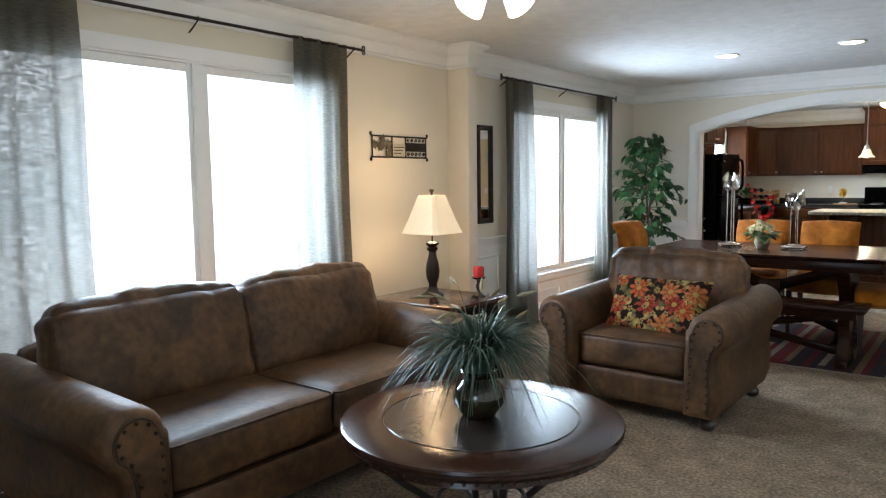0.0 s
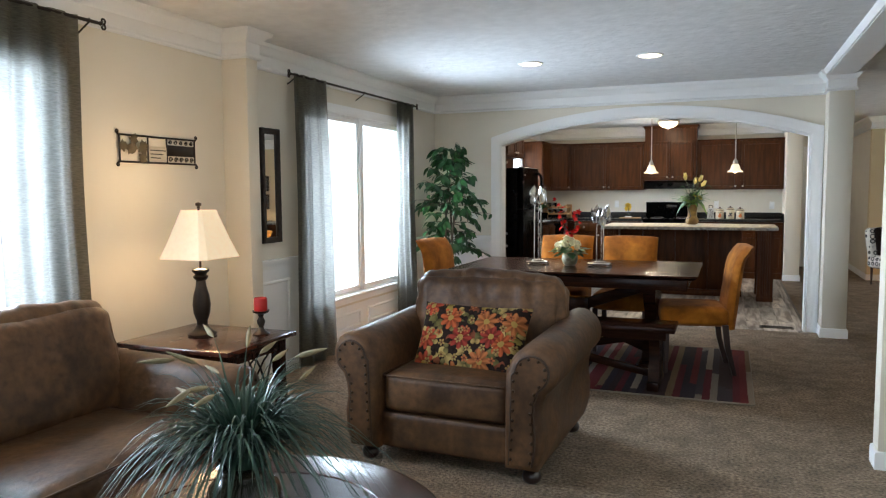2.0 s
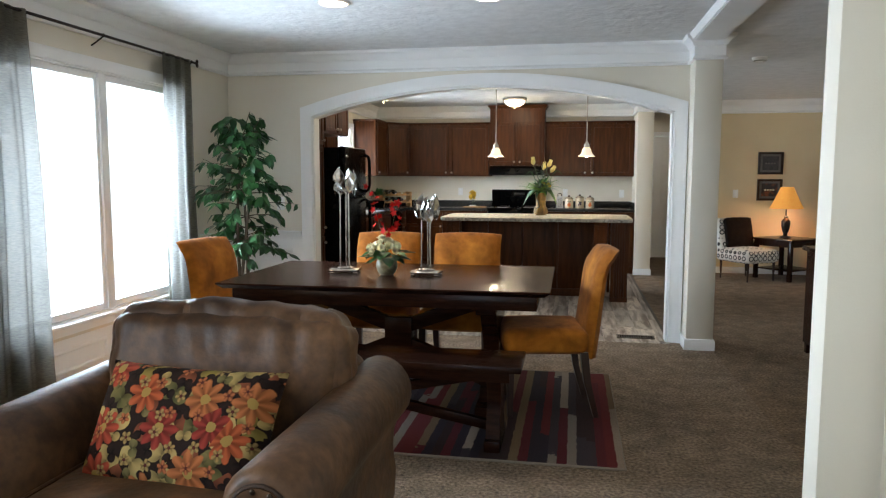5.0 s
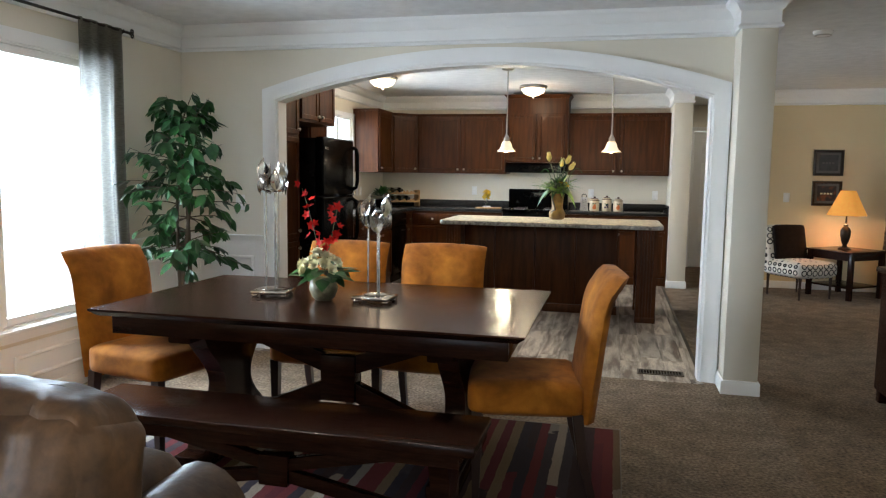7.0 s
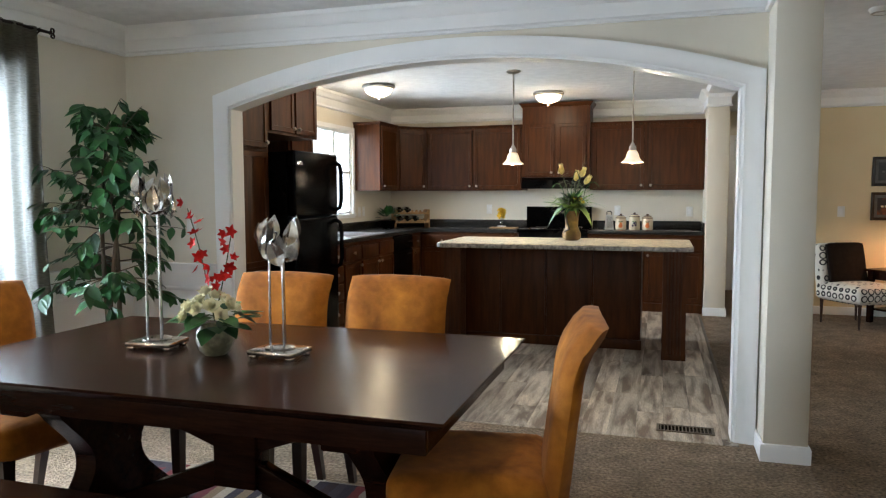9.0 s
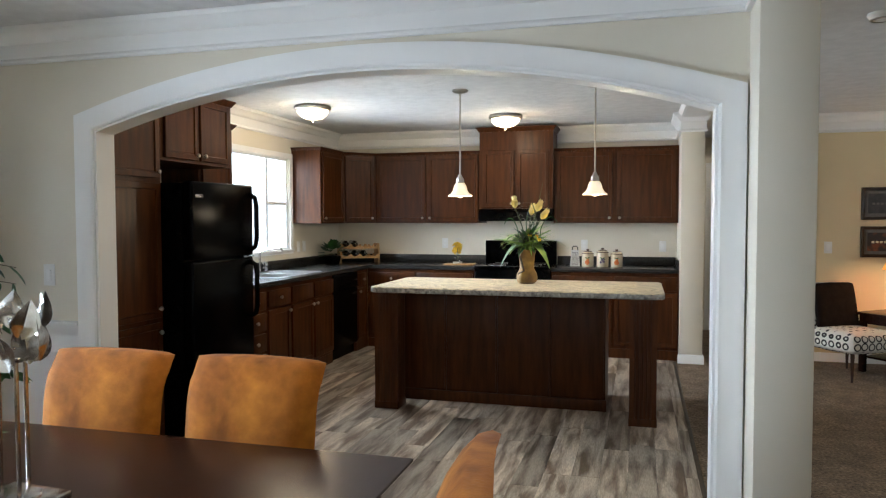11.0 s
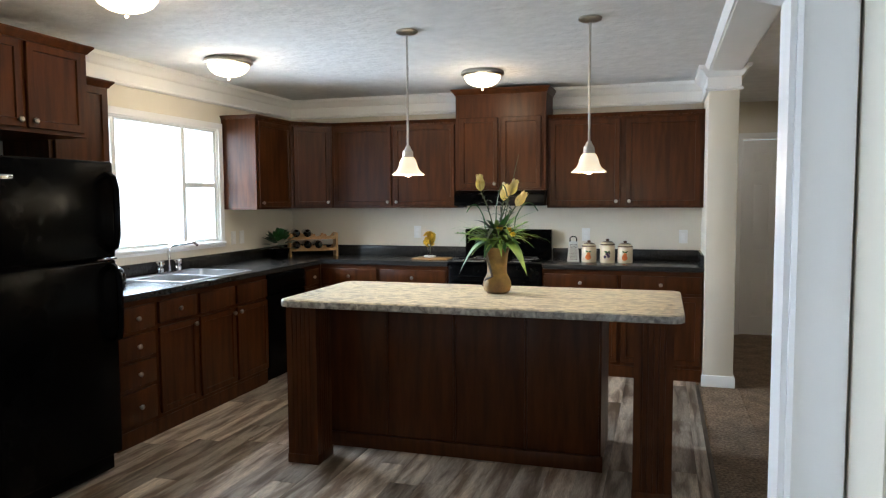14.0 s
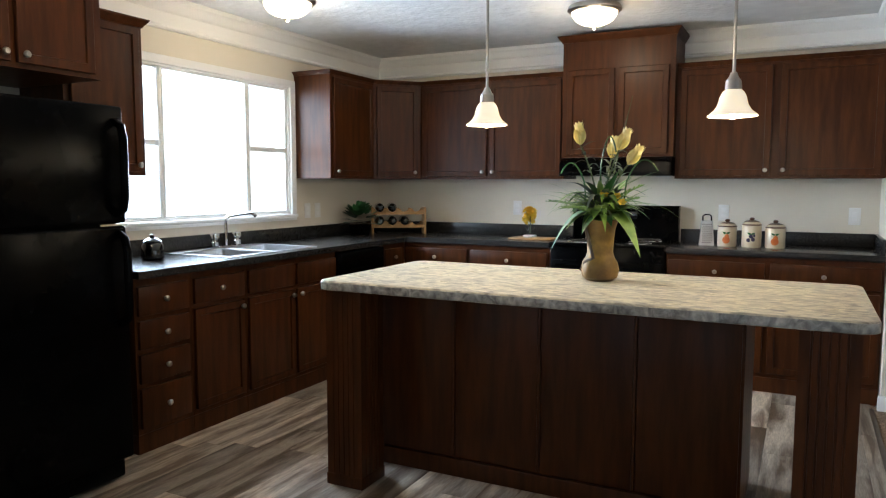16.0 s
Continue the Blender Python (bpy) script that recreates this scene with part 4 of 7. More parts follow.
def club_seat(t, width, seats, depth=0.92, h=0.66, back_h=0.90):
    """Upholstered seat, centred on x, front at y = 0, facing -y; width between the arms."""
    hw = width / 2
    part("base", moved(puffy(width + 0.06, depth - 0.04, 0.19, 0.03, 0.004, 12, 0.003), pose(0, depth / 2 - 0.02, 0.175)), M_LEATHER, t)
    part("back_frame", moved(puffy(width + 0.16, 0.20, back_h - 0.18, 0.06, 0.012, 18, 0.010, 3), pose(0, depth - 0.08, 0.10 + (back_h - 0.18) / 2, -6)), M_LEATHER, t)
    rolled_arm(t, hw, -0.06, depth, h, 1)
    rolled_arm(t, -hw, -0.06, depth, h, -1)
    cw = width / seats
    for i in range(seats):
        cx = -hw + cw * (i + 0.5)
        wide = 0.20 if seats == 1 else 0.09
        ex = 0 if seats == 1 else (-0.045 if i == 0 else 0.045)
        c = part("seat_cushion", moved(puffy(cw - 0.008, 0.67, 0.195, 0.035, 0.018, 20, 0.006, i + 1), pose(cx, 0.335, 0.368)), M_LEATHER, t)
        part("piping", moved(loop_tube(cw - 0.004, 0.682, 0.0, 0.04), pose(cx, 0.335, 0.457)), M_LEATHER, c)
        b = part("back_cushion", moved(puffy(cw + wide, 0.22, 0.49, 0.075, 0.035, 44, 0.016, i + 5, 6.0, gather=0.016 if seats == 1 else 0.006), pose(cx + ex, 0.665, 0.655, -13)), M_LEATHER, t)
        part("piping", moved(moved(loop_tube(cw + wide - 0.03, 0.468, 0.0, 0.05, 0.0045), pose(0, 0, 0, 90)), pose(cx + ex, 0.578, 0.633, -13)), M_LEATHER, b)
    for x in (-hw - 0.10, hw + 0.10):
        for y in (0.06, depth - 0.07):
            bun_foot(t, x, y)
    return t


sofa = thing("sofa", "brown distressed leather two-cushion sofa under the window", "sofa", -2.20, 2.31, 0, 90)
club_seat(sofa, 1.64, 2, 1.0, 0.655, 0.80)
armchair = thing("armchair", "brown distressed leather club armchair with nailhead arms", "armchair", -1.57, 4.02, 0, -2)
club_seat(armchair, 0.67, 1, 0.92, 0.67, 0.80)


def floral(name):
    """Printed floral cloth: daisy blooms, buds and paired leaves over near-black ground."""
    m = bpy.data.materials.new(name)
    m.use_nodes = True
    nt = m.node_tree
    b = nt.nodes["Principled BSDF"]
    N, L = nt.nodes.new, nt.links.new

    def calc(op, p, q=None):
        n = N("ShaderNodeMath")
        n.operation = op
        for k, v in enumerate((p, q)):
            if v is None:
                continue
            if isinstance(v, (int, float)):
                n.inputs[k].default_value = v
            else:
                L(v, n.inputs[k])
        return n.outputs[0]

    def blend(fac, p, q, kind="MIX"):
        n = N("ShaderNodeMix")
        n.data_type, n.blend_type = "RGBA", kind
        for k, v in ((0, fac), (6, p), (7, q)):
            if isinstance(v, tuple):
                n.inputs[k].default_value = (*v, 1)
            elif isinstance(v, (int, float)):
                n.inputs[k].default_value = v
            else:
                L(v, n.inputs[k])
        return n.outputs[2]

    tc, sp, cb, ns = N("ShaderNodeTexCoord"), N("ShaderNodeSeparateXYZ"), N("ShaderNodeCombineXYZ"), N("ShaderNodeTexNoise")
    L(tc.outputs["Object"], sp.inputs[0]); L(sp.outputs[0], cb.inputs[0]); L(sp.outputs[2], cb.inputs[1])
    ns.inputs["Scale"].default_value = 45
    L(cb.outputs[0], ns.inputs["Vector"])

    def layer(base, scale, shift, petals, reach, depth, cols, heart):
        mp, vo, rp, df, ds, cc = N("ShaderNodeMapping"), N("ShaderNodeTexVoronoi"), N("ShaderNodeValToRGB"), N("ShaderNodeVectorMath"), N("ShaderNodeSeparateXYZ"), N("ShaderNodeSeparateColor")
        mp.inputs["Location"].default_value = (shift, shift * 0.7, 0)
        L(cb.outputs[0], mp.inputs[0])
        vo.voronoi_dimensions = "2D"
        vo.inputs["Scale"].default_value, vo.inputs["Randomness"].default_value = scale, 0.7
        L(mp.outputs[0], vo.inputs["Vector"])
        df.operation = "SUBTRACT"
        L(mp.outputs[0], df.inputs[0]); L(vo.outputs["Position"], df.inputs[1]); L(df.outputs[0], ds.inputs[0])
        L(vo.outputs["Color"], cc.inputs[0])
        ang = calc("ADD", calc("ARCTAN2", ds.outputs[1], ds.outputs[0]), calc("MULTIPLY", cc.outputs[1], 6.28))
        lobe = calc("ABSOLUTE", calc("COSINE", calc("MULTIPLY", ang, petals / 2)))
        r = calc("ADD", vo.outputs["Distance"], calc("MULTIPLY", calc("SUBTRACT", ns.outputs[0], 0.5), 0.10))
        lim = calc("MULTIPLY", calc("ADD", calc("MULTIPLY", lobe, depth), 1 - depth), reach)
        mr = N("ShaderNodeMapRange")
        mr.inputs[1].default_value, mr.inputs[2].default_value = 0.0, 0.035
        L(calc("SUBTRACT", lim, r), mr.inputs[0])
        rp.color_ramp.interpolation = "CONSTANT"
        while len(rp.color_ramp.elements) < len(cols):
            rp.color_ramp.elements.new(0.5)
        for i, c in enumerate(cols):
            rp.color_ramp.elements[i].position, rp.color_ramp.elements[i].color = i / len(cols), (*c, 1)
        L(cc.outputs[0], rp.inputs[0])
        # lighter along each petal's rib and towards its tip
        rib = calc("ADD", calc("MULTIPLY", calc("POWER", lobe, 3.0), 0.5), calc("ADD", calc("MULTIPLY", r, 0.9), 0.38))
        col = blend(1.0, rp.outputs[0], rib, "MULTIPLY")
        if heart:
            col = blend(calc("LESS_THAN", r, reach * 0.24), col, heart)
        return blend(mr.outputs[0], base, col)

    col = layer((0.016, 0.009, 0.007), 11, 0.31, 2, 0.60, 0.80, [(0.20, 0.15, 0.035), (0.10, 0.09, 0.03), (0.30, 0.22, 0.08), (0.15, 0.045, 0.02)], None)
    col = layer(col, 17, 0.83, 2, 0.46, 0.75, [(0.28, 0.20, 0.07), (0.016, 0.009, 0.007), (0.13, 0.11, 0.04), (0.016, 0.009, 0.007)], None)
    col = layer(col, 6.6, 0.12, 8, 0.44, 0.40, [(0.34, 0.075, 0.025), (0.28, 0.045, 0.022), (0.33, 0.11, 0.035), (0.22, 0.03, 0.02)], (0.28, 0.19, 0.05))
    col = layer(col, 13, 0.55, 5, 0.26, 0.4, [(0.34, 0.11, 0.04), (0.30, 0.20, 0.07)], (0.08, 0.02, 0.015))
    L(col, b.inputs["Base Color"])
    b.inputs["Roughness"].default_value = 0.9
    b.inputs["Specular IOR Level"].default_value = 0.15
    wv, bp = N("ShaderNodeTexNoise"), N("ShaderNodeBump")
    wv.inputs["Scale"].default_value = 350
    bp.inputs["Strength"].default_value, bp.inputs["Distance"].default_value = 0.6, 0.001
    L(tc.outputs["Object"], wv.inputs["Vector"]); L(wv.outputs[0], bp.inputs["Height"]); L(bp.outputs[0], b.inputs["Normal"])
    return m


M_FLORAL = floral("floral_print_cloth")


def throw_pillow(w, h, d):
    bm = bmesh.new()
    n = 22
    grid = {}
    for s in (-1, 1):
        for i in range(n + 1):
            for j in range(n + 1):
                u, v = 2 * i / n - 1, 2 * j / n - 1
                pinch = 1 - 0.06 * (1 - abs(u) ** 2) * abs(v) - 0.0
                pu = 1 - 0.05 * (1 - v * v)
                t = ((1 - u ** 4) * (1 - v ** 4)) ** 0.5
                wob = 0.008 * noise.noise((u * 2, v * 2, s * 3.0))
                grid[s, i, j] = bm.verts.new((u * w / 2 * pu, s * d / 2 * t + wob * t, v * h / 2 * pinch))
        for i in range(n):
            for j in range(n):
                bm.faces.new((grid[s, i, j], grid[s, i + 1, j], grid[s, i + 1, j + 1], grid[s, i, j + 1]))
    bmesh.ops.remove_doubles(bm, verts=bm.verts[:], dist=1e-5)
    return bm


tagged(part("throw_pillow", throw_pillow(0.62, 0.39, 0.16), M_FLORAL, m=pose(-1.535, 4.35, 0.600, -30, 0, -4)), "orange and gold floral lumbar pillow on armchair", "pillow")

# ---- coffee table and its vase ----
M_TABLEWOOD = mat("mahogany_table_wood", (0.042, 0.015, 0.008), (0.026, 0.010, 0.006), 5, 0.17, bump=0.0002, bscale=40, stretch=(1, 5, 5), spec=0.32, rvar=0.04, fine=(22, 0.3))
M_INSET = mat("dark_leather_inset", (0.030, 0.022, 0.017), (0.018, 0.013, 0.011), 4, 0.24, bump=0.0002, bscale=18, detail=6, fine=(9, 0.3), rvar=0.1, spec=0.32)


def scroll_curve(cx, cz, r0, r1, a0, a1, n=24):
    return [(cx + (r0 + (r1 - r0) * i / n) * math.cos(radians(a0 + (a1 - a0) * i / n)), 0, cz + (r0 + (r1 - r0) * i / n) * math.sin(radians(a0 + (a1 - a0) * i / n))) for i in range(n + 1)]


def scroll_table(label, cat, x, y, R, h):
    t = thing("coffee_table" if R > 0.4 else "end_table", label, cat, x, y, 0)
    top = part("tabletop", lathe([(0, h - 0.03), (R - 0.05, h - 0.03), (R - 0.045, h - 0.046), (R - 0.012, h - 0.044), (R - 0.004, h - 0.03), (R - 0.010, h - 0.022), (R, h - 0.014), (R - 0.004, h - 0.004), (R - 0.02, h), (R * 0.70, h), (R * 0.695, h - 0.003), (0, h - 0.003)], 72), M_TABLEWOOD, t)
    part("inset", lathe([(R * 0.685, h - 0.002), (R * 0.68, h + 0.0005), (0, h + 0.0005)], 64), M_INSET, top, "dark leather inset with worn marks")
    part("apron", lathe([(R - 0.05, h - 0.046), (R - 0.04, h - 0.075), (R - 0.06, h - 0.08), (R - 0.07, h - 0.046)], 64), M_TABLEWOOD, t)
    nb = bmesh.new()
    for i in range(int(R * 140)):
        a = 2 * math.pi * i / int(R * 140)
        d = lathe([(0.007, 0.0), (0.005, 0.004), (0, 0.0055)], 7)
        join(nb, moved(d, pose((R - 0.042) * math.cos(a), (R - 0.042) * math.sin(a), h - 0.062, 0, 90, math.degrees(a))))
    tagged(part("nailhead_trim", nb, M_IRONNAIL, t, "bronze nailhead edge"), kind="stuff")
    for k in range(4):
        a = 45 + 90 * k
        s = min(1.0, h / 0.47)
        pts = [(0.05, 0, 0.02), (0.10, 0, 0.06), (0.17 * s + R * 0.1, 0, 0.16)] + [(R * 0.55, 0, h * 0.45), (R * 0.72, 0, h * 0.62), (R * 0.78, 0, h - 0.09)]
        leg = part("leg", tube(pts, 0.014, 10), M_IRON, t, "scrolled wrought iron leg", m=pose(0, 0, 0, 0, 0, a))
        part("scroll", tube(scroll_curve(R * 0.58, h - 0.165, 0.085, 0.03, 100, -330), 0.010, 8), M_IRON, leg)
        part("foot", tube([(0.10, 0, 0.06), (R * 0.5, 0, 0.025), (R * 0.72, 0, 0.012)] + scroll_curve(R * 0.72, 0.047, 0.036, 0.015, -90, 220, 14), 0.011, 8), M_IRON, leg)
    part("ring", tube([(0.17 * math.cos(radians(12 * i)), 0.17 * math.sin(radians(12 * i)), 0.14) for i in range(31)], 0.009, 8, cap=False), M_IRON, t)
    return t


scroll_table("round dark mahogany coffee table with leather inset and iron base", "coffee table", -1.487, 2.40, 0.548, 0.47)
scroll_table("round dark end table with nailhead rim and iron base", "end table", 0.36, 2.95, 0.225, 0.82)

M_GLAZE = mat("olive_brown_glaze", (0.018, 0.018, 0.009), (0.035, 0.026, 0.012), 7, 0.08, coat=0.8, fine=(14, 0.5))
M_GRASS = mat("blue_green_grass", (0.014, 0.042, 0.026), (0.050, 0.098, 0.066), 16, 0.4)
M_SEED = mat("dry_grass_head", (0.27, 0.22, 0.12), (0.17, 0.14, 0.075), 20, 0.9, bump=0.002, bscale=120)


def blade(bm, base, az, length, lean, droop, w, bend=0.0, segs=7):
    """One arching grass blade: a narrow folded strip."""
    d, s = Vector((math.cos(az), math.sin(az), 0)), Vector((-math.sin(az), math.cos(az), 0))
    prev = None
    for i in range(segs + 1):
        t = i / segs
        out = length * (lean * t + 0.55 * droop * t * t)
        up = length * ((1 - 0.45 * lean) * t - droop * t * t * t)
        p = Vector(base) + d * out + s * bend * t * t + Vector((0, 0, up))
        ww = w * (1 - t ** 2.2) + 0.0006
        q = (bm.verts.new(p - s * ww), bm.verts.new(p + Vector((0, 0, -ww * 0.5))), bm.verts.new(p + s * ww))
        if prev:
            bm.faces.new((prev[0], q[0], q[1], prev[1]))
            bm.faces.new((prev[1], q[1], q[2], prev[2]))
        prev = q
    return p


rnd = random.Random(5)
gv = thing("grass_arrangement", "glazed round vase with blue-green grass on coffee table", "plant", -1.495, 2.40, 0.4705)
gv.scale = (1.1, 1.1, 1.1)
part("vase", lathe([(0, 0), (0.05, 0.0), (0.062, 0.008), (0.088, 0.045), (0.094, 0.075), (0.084, 0.108), (0.062, 0.128), (0.056, 0.14), (0.058, 0.152), (0.066, 0.160), (0.062, 0.164), (0.052, 0.160), (0.05, 0.14), (0.05, 0.10), (0, 0.10)], 40), M_GLAZE, gv, "glossy olive brown glazed vase")
bm = bmesh.new()
for i in range(500):
    a = rnd.uniform(0, 2 * math.pi)
    r = 0.035 * math.sqrt(rnd.random())
    ln = rnd.uniform(0.26, 0.45)
    blade(bm, (r * math.cos(a), r * math.sin(a), 0.13), a + rnd.uniform(-0.4, 0.4), ln, rnd.uniform(0.02, 0.34), rnd.uniform(0.3, 0.85) if i % 4 else rnd.uniform(0.9, 1.2), rnd.uniform(0.0026, 0.0056), rnd.uniform(-0.13, 0.13))
tagged(part("grass", bm, M_GRASS, gv, "arching blue-green grass blades"), kind="stuff")
for i in range(13):
    a, ln = rnd.uniform(0.5 * math.pi, 1.6 * math.pi) if i % 3 else rnd.uniform(0, 6.28), rnd.uniform(0.34, 0.48)
    bm = bmesh.new()
    tip = blade(bm, (0.01 * math.cos(a), 0.01 * math.sin(a), 0.13), a, ln, rnd.uniform(0.05, 0.42), rnd.uniform(0.1, 0.4), 0.003)
    st = part("stalk", bm, M_GRASS, gv)
    d = Vector((math.cos(a), math.sin(a), rnd.uniform(-0.1, 0.5))).normalized()
    pts = [tip + d * 0.012 * k for k in range(9)]
    part("seed_head", tube(pts, [0.001, 0.004, 0.0065, 0.007, 0.0068, 0.006, 0.0045, 0.003, 0.001], 7), M_SEED, st, "dry tan grass seed head")

# ---- end table, lamp and candle beside the sofa ----
M_TABLERED = mat("red_mahogany_wood", (0.085, 0.024, 0.013), (0.05, 0.015, 0.009), 5, 0.25, stretch=(5, 1, 5), coat=0.5, fine=(24, 0.3))
et = thing("side_table", "square mahogany end table with iron lattice sides", "side table", -2.89, 3.93, 0)
part("tabletop", B(-0.36, 0.36, -0.30, 0.30, 0.575, 0.602, 0.008), M_TABLERED, et)
part("apron", boxes((-0.31, 0.31, -0.25, -0.235, 0.51, 0.574), (-0.31, 0.31, 0.235, 0.25, 0.51, 0.574), (-0.31, -0.295, -0.235, 0.235, 0.51, 0.574), (0.295, 0.31, -0.235, 0.235, 0.51, 0.574)), M_TABLEWOOD, et)
for sx in (-1, 1):
    for sy in (-1, 1):
        bm = bmesh.new()
        rings = [[bm.verts.new((sx * (0.285 + o) + a * w, sy * (0.225 + o) + b * w, z)) for a, b in ((-1, -1), (1, -1), (1, 1), (-1, 1))] for z, o, w in ((0.574, 0.0, 0.03), (0.35, 0.002, 0.026), (0.12, 0.012, 0.024), (0.0, 0.035, 0.03))]
        for r, q in zip(rings, rings[1:]):
            for k in range(4):
                bm.faces.new((r[k], r[(k + 1) % 4], q[(k + 1) % 4], q[k]))
        bm.faces.new(rings[0]); bm.faces.new(rings[-1][::-1])
        part("leg", bm, M_TABLEWOOD, et)
for sy in (-1, 1):
    for ph in (0, 1):
        pts = [(-0.26 + 0.52 * t / 14, sy * 0.225, 0.33 + (0.17 if ph else -0.17) * math.cos(math.pi * t / 14 * 2)) for t in range(15)]
        part("lattice_bar", tube(pts, 0.006, 6), M_IRON, et, "curved iron lattice bar")
for sx in (-1, 1):
    for ph in (0, 1):
        pts = [(sx * 0.287, -0.20 + 0.40 * t / 14, 0.33 + (0.17 if ph else -0.17) * math.cos(math.pi * t / 14 * 2)) for t in range(15)]
        part("lattice_bar", tube(pts, 0.006, 6), M_IRON, et, "curved iron lattice bar")
part("shelf", B(-0.28, 0.28, -0.22, 0.22, 0.105, 0.125, 0.004), M_TABLEWOOD, et)

M_BRONZE = mat("dark_bronze", (0.020, 0.014, 0.010), (0.035, 0.024, 0.015), 12, 0.35, 0.5)
lm = thing("table_lamp", "lit table lamp with black baluster base and square shade", "lamp", -2.95, 3.95, 0.602)
part("base", lathe([(0, 0), (0.075, 0), (0.078, 0.012), (0.06, 0.022), (0.045, 0.032), (0.028, 0.06), (0.03, 0.085), (0.043, 0.12), (0.048, 0.17), (0.042, 0.22), (0.028, 0.27), (0.025, 0.30), (0.038, 0.315), (0.04, 0.325), (0.028, 0.335), (0.046, 0.352), (0.046, 0.362), (0.012, 0.368), (0, 0.368)], 32), M_BRONZE, lm, "black turned lamp base")
part("stem", tube([(0, 0, 0.366), (0, 0, 0.70)], 0.006, 8), M_BRONZE, lm)
part("finial", lathe([(0, 0.69), (0.01, 0.692), (0.006, 0.70), (0.016, 0.708), (0.016, 0.72), (0, 0.728)], 14), M_BRONZE, lm)
bm = bmesh.new()
rings = []
for z, s in ((0.425, 0.158), (0.428, 0.160), (0.52, 0.125), (0.60, 0.098), (0.68, 0.072), (0.683, 0.070)):
    r = []
    for k in range(4):
        for c in (-0.8, 0, 0.8):
            a = radians(90 * k)
            u, v = s * (1 - (0.03 if c == 0 else 0)), s * c
            r.append(bm.verts.new((u * math.cos(a) - v * math.sin(a), u * math.sin(a) + v * math.cos(a), z)))
    rings.append(r)
for r, q in zip(rings, rings[1:]):
    for k in range(12):
        bm.faces.new((r[k], r[(k + 1) % 12], q[(k + 1) % 12], q[k]))
part("shade", bm, M_LAMPCLOTH, lm, "lit cream fabric shade with cut corners", angle=20)
bulb("table_lamp_bulb", (-2.95, 3.95, 1.42), 8, 0.05, (1.0, 0.66, 0.34))
bulb("table_lamp_bulb_low", (-2.95, 3.95, 1.00), 5.5, 0.05, (1.0, 0.66, 0.34))

M_RED = mat("red_candle_wax", (0.55, 0.02, 0.015), (0.48, 0.015, 0.012), 12, 0.45)
cd = thing("candle_holder", "dark turned candle holder with red pillar candle", "candle", -2.66, 4.08, 0.602)
part("holder", lathe([(0, 0), (0.045, 0), (0.046, 0.006), (0.022, 0.02), (0.012, 0.04), (0.02, 0.06), (0.022, 0.075), (0.012, 0.095), (0.016, 0.11), (0.042, 0.122), (0.046, 0.132), (0.03, 0.13), (0, 0.13)], 24), M_BRONZE, cd)
part("candle", lathe([(0, 0.13), (0.034, 0.13), (0.036, 0.14), (0.036, 0.195), (0.032, 0.203), (0.02, 0.198), (0, 0.196)], 24), M_RED, cd, "short red pillar candle")


# ---- curtains, rods, mirror and wall sign ----
def curtain(y0, y1, z0, z1, seed, label, flare=0.05):
    bm = bmesh.new()
    r = random.Random(seed)
    ph = [r.uniform(0, 6.28) for _ in range(4)]
    nu, nz = 60, 30
    g = {}
    for i in range(nu + 1):
        for j in range(nz + 1):
            u, v = i / nu, j / nz
            fold = 0.022 * math.sin(u * 19 + ph[0] + 0.5 * math.sin(v * 3 + ph[1])) + 0.012 * math.sin(u * 37 + ph[2] + v * 2)
            fold *= 0.5 + 0.7 * (1 - v)
            y = y0 + (y1 - y0) * u + flare * (1 - v) * (u - 0.5) * 2 + 0.012 * math.sin(v * 7 + ph[3])
            g[i, j] = bm.verts.new((WX + 0.085 + fold, y, z0 + (z1 - z0) * v))
    for i in range(nu):
        for j in range(nz):
            bm.faces.new((g[i, j], g[i + 1, j], g[i + 1, j + 1], g[i, j + 1]))
    bmesh.ops.solidify(bm, geom=bm.faces[:], thickness=0.0012)
    c = tagged(part("curtain", bm, M_CURTAIN, angle=80), label, "curtain", "olive linen curtains")
    return c


_cl = "olive linen curtain panel hanging from black rod"
curtain(1.32, 1.83, 0.02, 2.275, 1, _cl)
curtain(3.13, 3.58, 0.02, 2.275, 2, _cl, 0.02)
curtain(5.53, 5.99, 0.01, 2.275, 3, _cl, 0.045)
curtain(7.30, 7.69, 0.02, 2.275, 4, _cl, 0.02)


def curtain_rod(y0, y1):
    t = thing("curtain_rod", "black iron curtain rod with scrolled ends", "curtain rod", WX, 0, 0, group="curtain rods")
    part("rod", tube([(0.085, y0, 2.262), (0.085, y1, 2.262)], 0.009, 10), M_IRON, t)
    for y, s in ((y0, -1), (y1, 1)):
        for k in (1, -1):
            pts = [(0.085, y + s * p[0], 2.262 + k * p[2]) for p in scroll_curve(0.035, 0.016, 0.018, 0.006, -150, 260, 18)]
            part("finial_scroll", tube([(0.085, y, 2.262)] + pts, 0.005, 6), M_IRON, t)
    for y in (y0 + 0.06, (y0 + y1) / 2, y1 - 0.06):
        part("bracket", tube([(0.002, y, 2.20), (0.03, y, 2.215), (0.085, y, 2.25), (0.098, y, 2.262), (0.092, y, 2.272)], 0.005, 6), M_IRON, t)
    return t


curtain_rod(1.25, 3.72)
curtain_rod(5.50, 7.78)

